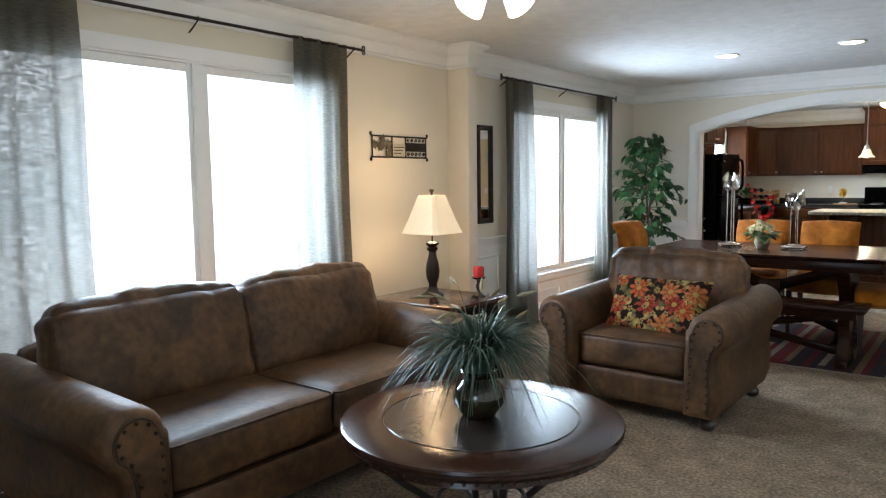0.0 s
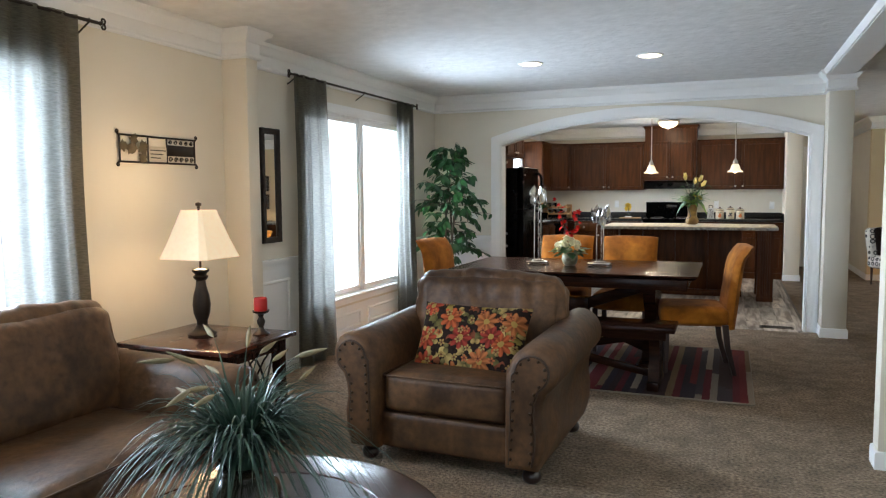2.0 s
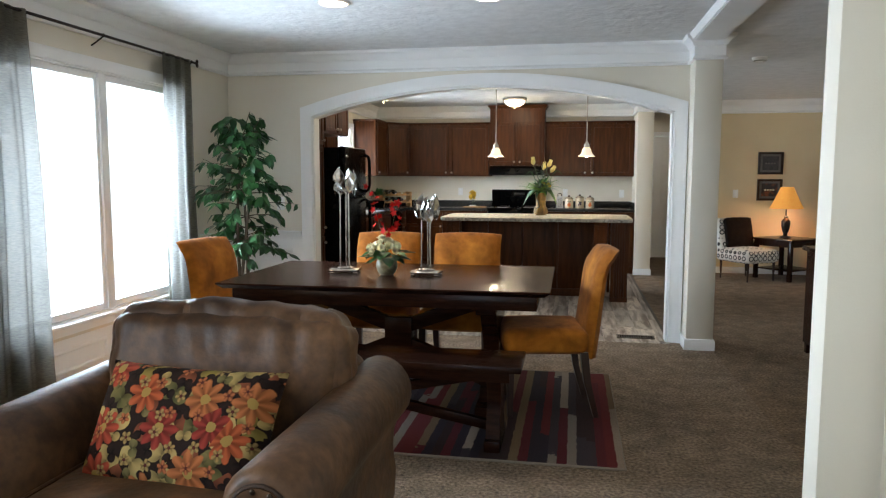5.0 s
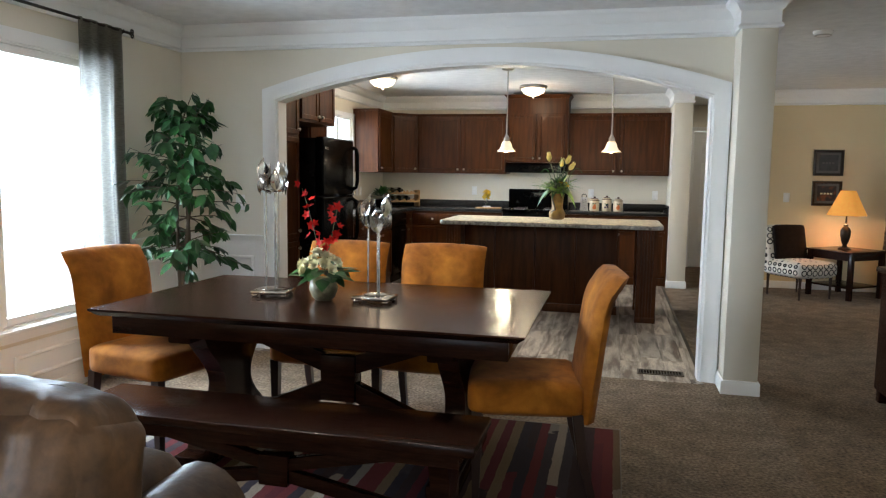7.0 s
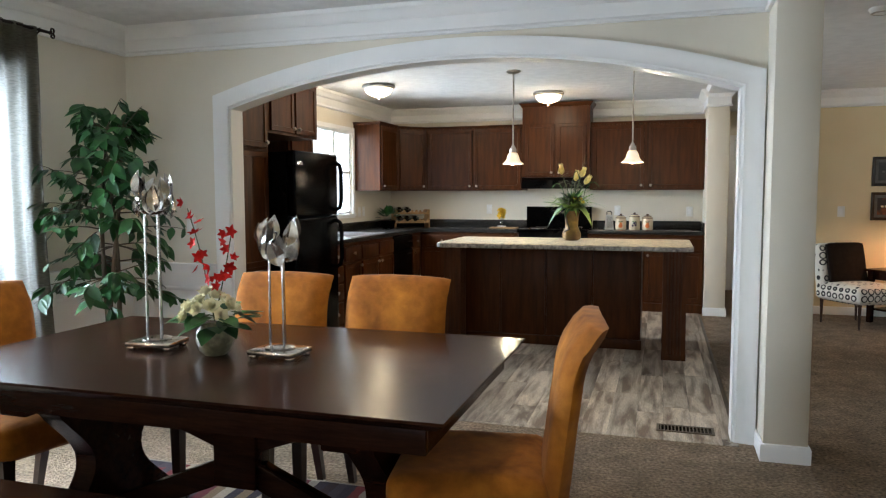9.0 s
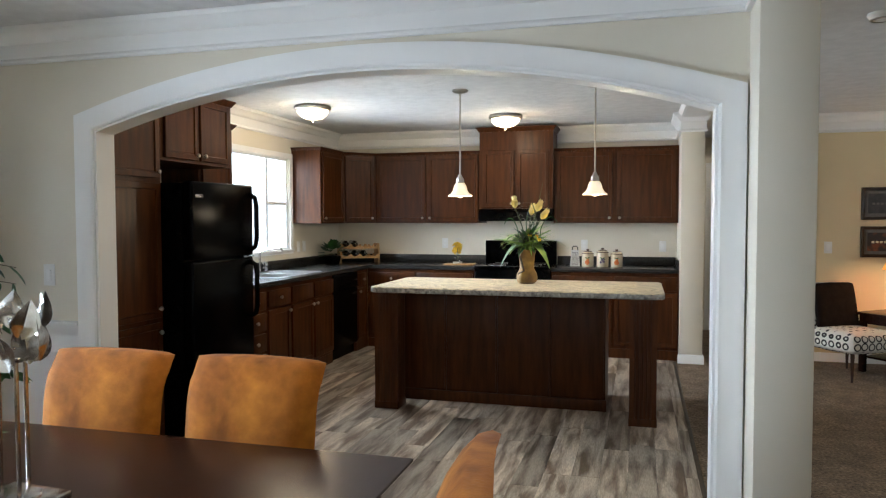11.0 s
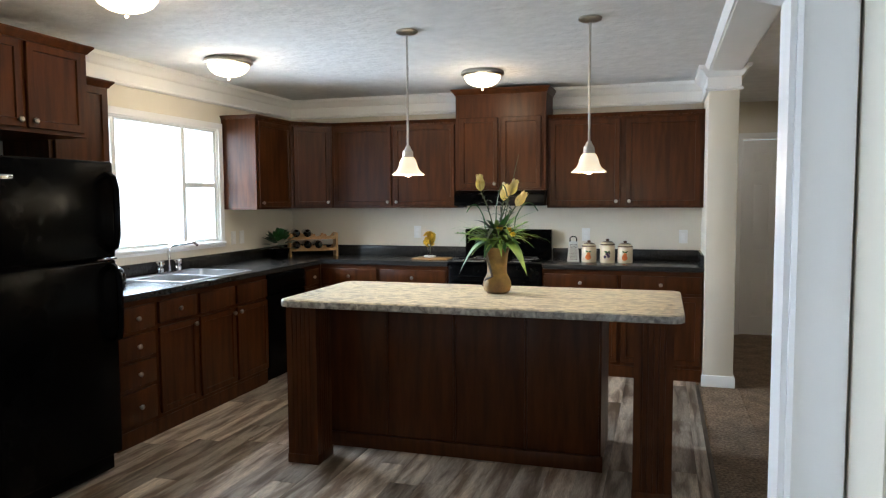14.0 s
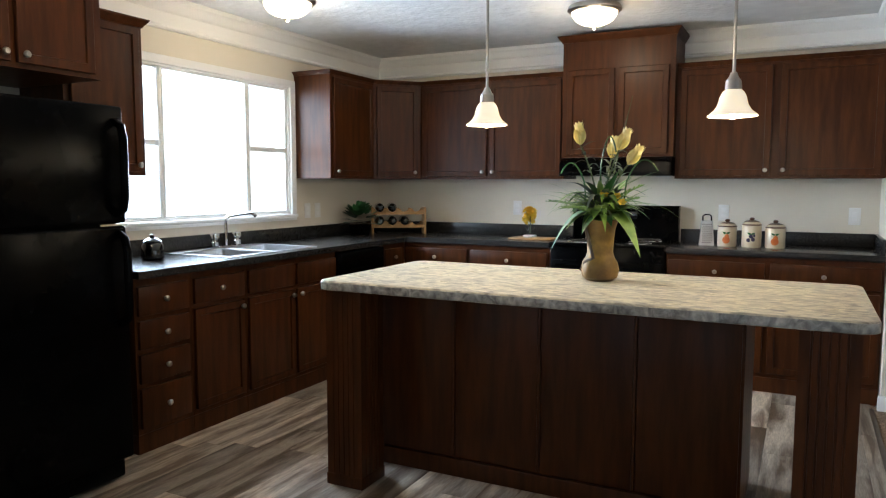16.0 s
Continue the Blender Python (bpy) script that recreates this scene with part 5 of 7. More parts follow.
mi = thing("wall_mirror", "narrow wall mirror in black wooden frame", "mirror", WX, 5.30, 1.425)
part("frame", sweep([(0.002, -0.072, -0.378), (0.002, -0.072, 0.378), (0.002, 0.072, 0.378), (0.002, 0.072, -0.378)], [(0, 0), (0, 0.016), (-0.01, 0.026), (-0.032, 0.03), (-0.042, 0.022), (-0.042, 0)], up=(1, 0, 0), closed=True), M_IRON, mi)
part("mirror_glass", B(0.004, 0.010, -0.074, 0.074, -0.38, 0.38), M_MIRROR, mi)

M_LEAFMETAL = mat("antique_bronze_leaf", (0.10, 0.075, 0.04), (0.16, 0.12, 0.06), 20, 0.5, 0.4)
M_PLAQUE = mat("cream_plaque", (0.62, 0.55, 0.42), (0.55, 0.48, 0.36), 20, 0.8)
ws = thing("wall_sign", "wrought iron wall plaque with leaves and scrolls", "wall art", WX + 0.012, 4.20, 1.63)
for k in (-1, 1):
    part("bar", tube([(0, -0.31, k * 0.075), (0, 0.31, k * 0.075)], 0.006, 6), M_IRON, ws)
for y in (-0.30, -0.09, 0.06, 0.30):
    part("bar", tube([(0, y, -0.08), (0, y, 0.08)], 0.005, 6), M_IRON, ws)
for sy in (-1, 1):
    for k in (-1, 1):
        part("corner_scroll", tube([(0, sy * (0.30 + p[0]), k * (0.08 + p[2])) for p in scroll_curve(0.012, 0.012, 0.013, 0.004, -120, 250, 12)], 0.0045, 6), M_IRON, ws)
part("plaque", B(-0.004, 0.003, -0.085, 0.055, -0.065, 0.02, 0.002), M_PLAQUE, ws, "cream plaque with small script")
for k in range(3):
    part("script_line", B(0.003, 0.0045, -0.075, 0.045 - 0.02 * k, -0.005 - k * 0.022, 0.001 - k * 0.022), M_IRON, ws)
part("panel", B(-0.006, 0.002, 0.068, 0.292, -0.03, 0.035, 0.002), M_BRONZE, ws)
for i in range(5):
    part("scroll", tube([(0.0, 0.09 + 0.045 * i + p[0], -0.052 + p[2]) for p in scroll_curve(0, 0, 0.016, 0.004, 0, 420, 16)], 0.0035, 5), M_IRON, ws)
    part("scroll", tube([(0.0, 0.09 + 0.045 * i + p[0], 0.055 + p[2]) for p in scroll_curve(0, 0, 0.014, 0.004, 180, 600, 16)], 0.0035, 5), M_IRON, ws)


def flat_leaf(l, w, n=8, lobes=0):
    """A leaf outline in the yz plane with a slight fold, stem at the origin, tip at +z."""
    bm = bmesh.new()
    mid = [bm.verts.new((0.0, 0, l * i / n)) for i in range(n + 1)]
    for s in (-1, 1):
        side = [bm.verts.new((-0.12 * w * math.sin(math.pi * i / n), s * w / 2 * (math.sin(math.pi * min(1, (i / n) ** 0.75)) + (0.35 * math.sin(i * 2.4) if lobes else 0) * math.sin(math.pi * i / n)), l * i / n)) for i in range(1, n)]
        bm.faces.new((mid[0], mid[1], side[0]))
        for i in range(n - 2):
            bm.faces.new((mid[i + 1], mid[i + 2], side[i + 1], side[i]))
        bm.faces.new((mid[n - 1], mid[n], side[n - 2]))
    return bm


for i in range(7):
    a = rnd.uniform(-150, 150)
    part("metal_leaf", moved(flat_leaf(0.07, 0.062, 8, 1), pose(0.010 + 0.002 * i, -0.25 + 0.042 * (i % 4), rnd.uniform(-0.03, 0.03), a)), M_LEAFMETAL, ws, "bronze grape leaf")

# ---- dining room ----
RUG_X0, RUG_X1, RUG_Y0, RUG_Y1 = -2.52, -0.115, 5.72, 7.36


def stripe_cloth(name):
    """Space-dyed stripes along y: narrow bands broken into runs of other colours."""
    m = bpy.data.materials.new(name)
    m.use_nodes = True
    nt = m.node_tree
    b = nt.nodes["Principled BSDF"]
    N, L = nt.nodes.new, nt.links.new

    def calc(op, p, q=0.0):
        n = N("ShaderNodeMath")
        n.operation = op
        for k, v in enumerate((p, q)):
            if isinstance(v, (int, float)):
                n.inputs[k].default_value = v
            else:
                L(v, n.inputs[k])
        return n.outputs[0]

    tc, sp, wob, nd = N("ShaderNodeTexCoord"), N("ShaderNodeSeparateXYZ"), N("ShaderNodeTexNoise"), N("ShaderNodeTexNoise")
    L(tc.outputs["Object"], sp.inputs[0])
    wob.inputs["Scale"].default_value, wob.inputs["Detail"].default_value = 26, 3
    L(tc.outputs["Object"], wob.inputs["Vector"])
    u = calc("FLOOR", calc("DIVIDE", calc("ADD", sp.outputs[0], calc("MULTIPLY", wob.outputs[0], 0.02)), 0.047))
    w1 = N("ShaderNodeTexWhiteNoise")
    w1.noise_dimensions = "1D"
    L(u, w1.inputs["W"])
    v = calc("FLOOR", calc("ADD", calc("DIVIDE", calc("ADD", sp.outputs[1], calc("MULTIPLY", wob.outputs[0], 0.16)), 1.4), calc("MULTIPLY", w1.outputs[0], 7.0)))
    cb, w2 = N("ShaderNodeCombineXYZ"), N("ShaderNodeTexWhiteNoise")
    w2.noise_dimensions = "2D"
    L(u, cb.inputs[0]); L(v, cb.inputs[1]); L(cb.outputs[0], w2.inputs["Vector"])
    rp = N("ShaderNodeValToRGB")
    rp.color_ramp.interpolation = "CONSTANT"
    cols = [(0.030, 0.024, 0.030), (0.11, 0.022, 0.022), (0.25, 0.20, 0.15), (0.045, 0.036, 0.040), (0.14, 0.095, 0.055), (0.085, 0.018, 0.022), (0.19, 0.16, 0.13), (0.035, 0.022, 0.022)]
    while len(rp.color_ramp.elements) < len(cols):
        rp.color_ramp.elements.new(0.5)
    for i, c in enumerate(cols):
        rp.color_ramp.elements[i].position, rp.color_ramp.elements[i].color = i / len(cols), (*c, 1)
    L(w2.outputs[0], rp.inputs[0])
    nd.inputs["Scale"].default_value, nd.inputs["Detail"].default_value = 160, 3
    L(tc.outputs["Object"], nd.inputs["Vector"])
    mx = N("ShaderNodeMix")
    mx.data_type, mx.blend_type = "RGBA", "OVERLAY"
    mx.inputs[0].default_value = 0.55
    L(rp.outputs[0], mx.inputs[6]); L(nd.outputs[0], mx.inputs[7]); L(mx.outputs[2], b.inputs["Base Color"])
    bp = N("ShaderNodeBump")
    bp.inputs["Distance"].default_value = 0.004
    L(nd.outputs[0], bp.inputs["Height"]); L(bp.outputs[0], b.inputs["Normal"])
    b.inputs["Roughness"].default_value = 0.97
    b.inputs["Specular IOR Level"].default_value = 0.1
    return m


rug = tagged(part("area_rug", B(RUG_X0, RUG_X1, RUG_Y0, RUG_Y1, 0.001, 0.012, 0.004), stripe_cloth("striped_rug_pile")), "striped red, black and tan area rug under table", "rug")
M_BIND = mat("rug_binding", (0.26, 0.22, 0.17), None, 60, 0.95)
part("binding", tube([(RUG_X0, RUG_Y0, 0.008), (RUG_X1, RUG_Y0, 0.008), (RUG_X1, RUG_Y1, 0.008), (RUG_X0, RUG_Y1, 0.008), (RUG_X0, RUG_Y0, 0.008)], 0.007, 6), M_BIND, rug)


def hourglass(w0, w1, w2, z0, z1, d):
    """Trestle leg cut from thick plank: wide foot and head, narrow waist."""
    n, right, left = 16, [], []
    for i in range(n + 1):
        t = i / n
        k = (math.sin(math.pi * t)) ** 1.6
        w = (w0 * (1 - t) + w2 * t) * (1 - k) + w1 * k
        right.append((w / 2, z0 + (z1 - z0) * t))
        left.append((-w / 2, z0 + (z1 - z0) * t))
    return prism(right + left[::-1], d, "x")


def bar(p, q, w, h):
    """A straight square bar from p to q in the xz plane, w thick in y, h deep."""
    a, b = Vector(p), Vector(q)
    ln = (b - a).length
    bm = B(0, ln, -w / 2, w / 2, -h / 2, h / 2, 0.004)
    return moved(bm, Matrix.Translation(a) @ pose(0, 0, 0, 0, -math.degrees(math.atan2(b.z - a.z, b.x - a.x))))


TX, TY = -1.417, 6.64
dt = thing("dining_table", "dark espresso trestle dining table", "dining table", TX, TY, 0.012)
bm = bmesh.new()
rings = []
for z, o in ((0.758, 0.0), (0.75, 0.0), (0.738, 0.014), (0.726, 0.03)):
    rings.append([bm.verts.new((sx * (0.928 - o), sy * (0.55 - o), z)) for sx, sy in ((-1, -1), (1, -1), (1, 1), (-1, 1))])
for r, q in zip(rings, rings[1:]):
    for k in range(4):
        bm.faces.new((r[k], r[(k + 1) % 4], q[(k + 1) % 4], q[k]))
bm.faces.new(rings[0]); bm.faces.new(rings[-1][::-1])
part("tabletop", bm, M_ESPRESSO, dt, angle=20)
for q in ((-0.86, 0.86, -0.485, -0.46), (-0.86, 0.86, 0.46, 0.485), (-0.86, -0.835, -0.459, 0.459), (0.835, 0.86, -0.459, 0.459)):
    part("apron", B(*q, 0.645, 0.7255, 0.003), M_ESPRESSO, dt)
for sx in (-1, 1):
    lg = part("leg", moved(hourglass(0.62, 0.24, 0.58, 0.085, 0.60, 0.09), pose(sx * 0.58 - 0.045, 0, 0)), M_ESPRESSO, dt, "curved trestle leg")
    part("foot", B(sx * 0.58 - 0.06, sx * 0.58 + 0.06, -0.40, 0.40, 0.0, 0.084, 0.012), M_ESPRESSO, lg)
    part("head", B(sx * 0.58 - 0.055, sx * 0.58 + 0.055, -0.42, 0.42, 0.601, 0.7255, 0.008), M_ESPRESSO, lg)
part("centre_block", B(-0.085, 0.085, -0.05, 0.05, 0.28, 0.50, 0.006), M_ESPRESSO, dt)
for sx in (-1, 1):
    part("brace", bar((sx * 0.06, 0, 0.45), (sx * 0.54, 0, 0.62), 0.06, 0.085), M_ESPRESSO, dt)
    part("brace", bar((sx * 0.06, 0, 0.33), (sx * 0.54, 0, 0.13), 0.06, 0.085), M_ESPRESSO, dt)

bn = thing("bench", "dark espresso dining bench with trestle legs", "bench", -1.41, 5.955, 0.012)
part("seat", B(-0.80, 0.80, -0.17, 0.17, 0.405, 0.44, 0.008), M_ESPRESSO, bn)
part("apron", boxes((-0.74, 0.74, -0.135, -0.115, 0.35, 0.404), (-0.74, 0.74, 0.115, 0.135, 0.35, 0.404)), M_ESPRESSO, bn)
for sx in (-1, 1):
    lg = part("leg", moved(hourglass(0.26, 0.15, 0.24, 0.06, 0.404, 0.07), pose(sx * 0.66 - 0.035, 0, 0)), M_ESPRESSO, bn, "curved trestle leg")
    part("foot", B(sx * 0.66 - 0.04, sx * 0.66 + 0.04, -0.16, 0.16, 0.0, 0.059, 0.008), M_ESPRESSO, lg)
    part("brace", bar((sx * 0.04, 0, 0.24), (sx * 0.63, 0, 0.36), 0.04, 0.05), M_ESPRESSO, bn)
    part("brace", bar((sx * 0.04, 0, 0.20), (sx * 0.63, 0, 0.09), 0.04, 0.05), M_ESPRESSO, bn)
part("centre_block", B(-0.06, 0.06, -0.035, 0.035, 0.16, 0.28, 0.005), M_ESPRESSO, bn)


def dining_chair():
    """Parsons chair facing -y, seat centre over the origin."""
    c = thing("dining_chair", "amber microsuede dining chair with dark legs", "chair", group="chairs round the table")
    part("seat", moved(puffy(0.47, 0.47, 0.135, 0.035, 0.012, 12, 0.003, 2), pose(0, -0.01, 0.43)), M_SUEDE, c, angle=60)
    # curved back: thin slab that leans and rolls backwards at the top
    bm = bmesh.new()
    n, mcols, g = 22, 12, {}
    for s in (0, 1):
        for i in range(n + 1):
            t = i / n
            yc = 0.225 + 0.075 * t + 0.075 * max(0, t - 0.72) ** 2 / 0.0784 * 0.75
            th = 0.040 * (1 - 0.12 * t) * (1 if t < 0.96 else 0.75)
            for j in range(mcols + 1):
                u = 2 * j / mcols - 1
                e = (1 - abs(u) ** 8) ** 0.35
                zz = 0.34 + 0.615 * t - 0.012 * (u * u) * (t > 0.9)
                g[s, i, j] = bm.verts.new((u * 0.235 * (1 + 0.02 * t), yc + (1 if s else -1) * th * e + 0.012 * u * u + 0.002 * noise.noise((u * 4, t * 5, s)), zz))
        for i in range(n):
            for j in range(mcols):
                bm.faces.new((g[s, i, j], g[s, i + 1, j], g[s, i + 1, j + 1], g[s, i, j + 1]))
    for i in range(n):
        for j in (0, mcols):
            bm.faces.new((g[0, i, j], g[0, i + 1, j], g[1, i + 1, j], g[1, i, j]))
    for j in range(mcols):
        for i in (0, n):
            bm.faces.new((g[0, i, j], g[0, i, j + 1], g[1, i, j + 1], g[1, i, j]))
    part("backrest", bm, M_SUEDE, c, angle=60)
    for sx in (-1, 1):
        for y0, lean in ((-0.21, 0.0), (0.20, 0.075)):
            lb = bmesh.new()
            rings = [[lb.verts.new((sx * 0.205 + a * w, y0 + lean * k + b * w, z)) for a, b in ((-1, -1), (1, -1), (1, 1), (-1, 1))] for z, w, k in ((0.375, 0.022, 0.0), (0.2, 0.019, 0.3), (0.0, 0.015, 1.0))]
            for r, q in zip(rings, rings[1:]):
                for k in range(4):
                    lb.faces.new((r[k], r[(k + 1) % 4], q[(k + 1) % 4], q[k]))
            lb.faces.new(rings[0]); lb.faces.new(rings[-1][::-1])
            part("leg", lb, M_DARKLEG, c, "dark tapered wooden leg")
    return c


ch = dining_chair()
ch.matrix_basis = pose(-1.675, 7.10, 0.013, 0, 0, 1)
copy_thing(ch, pose(-1.12, 7.11, 0.013, 0, 0, -1))
copy_thing(ch, pose(-2.385, 6.62, 0.013, 0, 0, 79))
copy_thing(ch, pose(-0.535, 6.60, 0.013, 0, 0, -81))

# ---- centrepiece ----
M_SILVER = mat("polished_pewter", (0.70, 0.68, 0.65), (0.38, 0.36, 0.34), 24, 0.2, 1.0, bump=0.0005, bscale=60)


def leaf_candlestick(label, x, y, h, rz):
    t = thing("candlestick", label, "candlestick", x, y, 0.7705, rz, "leaf candlesticks")
    part("base", B(-0.088, 0.088, -0.07, 0.07, 0.012, 0.03, 0.004), M_SILVER, t)
    for sx in (-1, 1):
        for sy in (-1, 1):
            part("foot", B(sx * 0.072 - 0.012, sx * 0.072 + 0.012, sy * 0.05 - 0.012, sy * 0.05 + 0.012, 0, 0.0125, 0.002), M_SILVER, t)
    part("disc", lathe([(0, 0.03), (0.05, 0.03), (0.052, 0.036), (0.03, 0.042), (0, 0.042)], 24), M_SILVER, t)
    for k in range(3):
        a = radians(90 + 120 * k)
        part("rod", tube([(0.032 * math.cos(a), 0.032 * math.sin(a), 0.04), (0.03 * math.cos(a), 0.03 * math.sin(a), h - 0.155)], 0.0048, 8), M_SILVER, t)
    part("saucer", lathe([(0, h - 0.165), (0.035, h - 0.163), (0.056, h - 0.150), (0.053, h - 0.148), (0.03, h - 0.157), (0, h - 0.158)], 24), M_SILVER, t)
    r = random.Random(int(h * 100))
    # two staggered rings of upright leaves wrapped round an open cup
    for k in range(15):
        a, zz = k * 360 / 15 * 2.0, h - 0.168 + (0.058 if k % 2 else 0.0) + r.uniform(-0.012, 0.012)
        part("leaf", moved(flat_leaf(r.uniform(0.085, 0.11), 0.058, 8), pose(0, 0, zz, 0, 0, a) @ pose(0.050 + 0.004 * (k % 3), 0, 0, r.uniform(-25, 25), r.uniform(-9, 5), r.uniform(-12, 12)) @ Matrix.Diagonal((-1.8, 1, 1, 1))), M_SILVER, t, "polished metal leaf")
    return t


leaf_candlestick("tall pewter candlestick with leaf-wrapped cup on table", -1.762, 6.64, 0.655, 6)
leaf_candlestick("shorter pewter candlestick with leaf-wrapped cup on table", -1.247, 6.63, 0.50, -4)

M_POT = mat("celadon_pot_glaze", (0.30, 0.29, 0.19), (0.15, 0.14, 0.085), 16, 0.3, coat=0.3, mix=(0.42, 0.6), fine=(40, 0.35))
M_PETALW = mat("cream_petal", (0.78, 0.72, 0.52), (0.70, 0.66, 0.42), 18, 0.7)
M_PETALR = mat("red_petal", (0.56, 0.018, 0.012), (0.40, 0.010, 0.008), 18, 0.75, spec=0.15)
M_PETALY = mat("yellow_petal", (0.88, 0.80, 0.42), (0.84, 0.70, 0.27), 18, 0.6)
M_LEAF = mat("green_leaf", (0.042, 0.140, 0.034), (0.016, 0.060, 0.018), 9, 0.36, rand=0.45, spec=0.35)
M_LEAFY = mat("light_green_leaf", (0.22, 0.34, 0.06), (0.10, 0.20, 0.035), 14, 0.42)
M_STEM = mat("green_stem", (0.06, 0.085, 0.03), None, 9, 0.6)


def blossom(r, petals, cup=40, w=0.8):
    bm = bmesh.new()
    for k in range(petals):
        join(bm, moved(flat_leaf(r, r * w, 8), pose(0, 0, 0, 0, 0, 360 / petals * k) @ pose(0, 0, 0, 0, 90 - cup, 0)))
    return bm


fa = thing("flower_arrangement", "pot of cream roses and red orchid sprays", "flowers", -1.487, 6.60, 0.7705)
part("pot", lathe([(0, 0), (0.036, 0), (0.054, 0.018), (0.066, 0.052), (0.061, 0.088), (0.047, 0.105), (0.043, 0.1), (0.038, 0.08), (0, 0.08)], 32), M_POT, fa, "round celadon glazed pot")
r2 = random.Random(3)
for k in range(22):
    a, el = 360 * k / 22 + r2.uniform(-8, 8), r2.uniform(-32, 12)
    part("leaf", moved(flat_leaf(r2.uniform(0.09, 0.13), r2.uniform(0.055, 0.075), 7), pose(0, 0, 0.115, 0, 0, a) @ pose(r2.uniform(0.02, 0.075), 0, r2.uniform(-0.01, 0.04), 0, 90 - el, 0)), M_LEAF, fa)


def rose(r):
    """Full silk rose: three rings of cupped petals."""
    bm = blossom(r, 6, 35, 1.0)
    join(bm, moved(blossom(r * 0.85, 5, 58, 1.0), pose(0, 0, 0.003, 0, 0, 30)))
    return join(bm, moved(blossom(r * 0.7, 4, 76, 1.0), pose(0, 0, 0.006, 0, 0, 10)))


for k in range(17):
    a, d = 137.5 * k + 200, 0.022 * math.sqrt(k + 0.5)
    part("cream_flower", moved(rose(r2.uniform(0.033, 0.046)), pose(-0.012, 0, 0.228 - d * 0.95 + r2.uniform(-0.008, 0.012), 0, 0, a) @ pose(d, 0, 0, r2.uniform(-14, 14), min(80, d * 780), 0)), M_PETALW, fa, "cream silk rose")
for dx, dy, top, n in ((-0.115, 0.02, 0.545, 13), (0.06, 0.03, 0.475, 12)):
    pts = [(dx * t, dy * t + 0.01 * math.sin(3 * t), 0.12 + (top - 0.12) * t - 0.03 * t ** 3) for t in [i / 10 for i in range(11)]]
    st = part("orchid_stem", tube(pts, 0.0022, 6), M_STEM, fa)
    for k in range(n):
        p = pts[3 + int(7.9 * k / n)]
        part("red_flower", moved(blossom(r2.uniform(0.022, 0.031), 5, r2.uniform(5, 45), 0.55), pose(p[0] + r2.uniform(-0.032, 0.032), p[1] - 0.012, p[2] + r2.uniform(-0.02, 0.03), r2.uniform(20, 130), r2.uniform(-30, 30), r2.uniform(-80, 80))), M_PETALR, st, "red silk orchid")

# ---- ficus in the corner ----
M_BARK = mat("grey_brown_bark", (0.12, 0.09, 0.06), (0.07, 0.052, 0.035), 14, 0.85, bump=0.003, bscale=60, stretch=(1, 1, 0.3))
M_WICKER = mat("amber_wicker", (0.34, 0.16, 0.04), (0.2, 0.085, 0.02), 40, 0.7, bump=0.004, bscale=90)
FX, FY = -3.02, 7.80
fi = thing("ficus_tree", "artificial ficus tree in wicker pot in corner", "plant", FX, FY, 0)
part("pot", lathe([(0, 0), (0.11, 0), (0.13, 0.02), (0.15, 0.22), (0.16, 0.25), (0.15, 0.255), (0.135, 0.22), (0, 0.21)], 28), M_WICKER, fi, "amber wicker pot")
r3 = random.Random(11)
tips = []
trk = bmesh.new()
for k in range(3):
    a0 = k * 2.1
    pts = [(0.03 * math.cos(a0 + t * 3) * (1 + t) + 0.05 * t, 0.03 * math.sin(a0 + t * 3) * (1 + t), 0.2 + 1.50 * t) for t in [i / 16 for i in range(17)]]
    join(trk, tube(pts, [0.017 - 0.010 * i / 16 for i in range(17)], 8))
    tips += [(p, i) for i, p in enumerate(pts) if i >= 7]
part("trunk", trk, M_BARK, fi, "three slender twisted stems")
leafm = flat_leaf(0.100, 0.050, 6)
leaf_mesh = mesh_of("leaf", leafm, M_LEAF, 60)
lb = bmesh.new()
ends = []
for k in range(92):
    p, i = tips[r3.randrange(len(tips))]
    az = r3.uniform(0, 6.283)
    ln = (0.15 + 0.24 * math.sin(math.pi * min(1, (i - 2) / 14.5))) * r3.uniform(0.6, 1.05)
    rise = r3.uniform(0.0, 0.28) if i > 10 else r3.uniform(-0.12, 0.15)
    pts = [Vector(p) + Vector((math.cos(az) * ln * t, math.sin(az) * ln * t, rise * t - 0.20 * ln * t * t)) for t in (0, 0.3, 0.6, 0.85, 1.0)]
    join(lb, tube(pts, [0.005, 0.004, 0.003, 0.002, 0.0012], 5))
    ends.append(pts)
tagged(part("twig_mass", lb, M_BARK, fi), kind="stuff")
near, far = [], bmesh.new()
count = 0
for pts in ends:
    for t in range(8):
        u = r3.uniform(0.25, 1.0)
        i = min(3, int(u * 4))
        p = pts[i].lerp(pts[i + 1], u * 4 - i)
        x, y = p.x + FX, p.y + FY
        m = Matrix.Translation(p) @ pose(0, 0, 0, r3.uniform(-50, 50), r3.uniform(110, 172), math.degrees(math.atan2(p.y, p.x)) + r3.uniform(-70, 70)) @ Matrix.Scale(r3.uniform(0.75, 1.25), 4)
        tip = m @ Vector((0, 0, 0.08))
        if tip.x + FX < WX + 0.02 or tip.y + FY > AY - 0.02 or x < WX + 0.02:
            continue
        count += 1
        if count <= 300:
            o = new("leaf", leaf_mesh)
            o.parent, o.matrix_basis = fi, m
        else:
            bmx = bmesh.new()
            bmx.from_mesh(leaf_mesh)
            join(far, moved(bmx, m))
tagged(part("foliage", far, M_LEAF, fi, "glossy green ficus leaves"), kind="stuff")

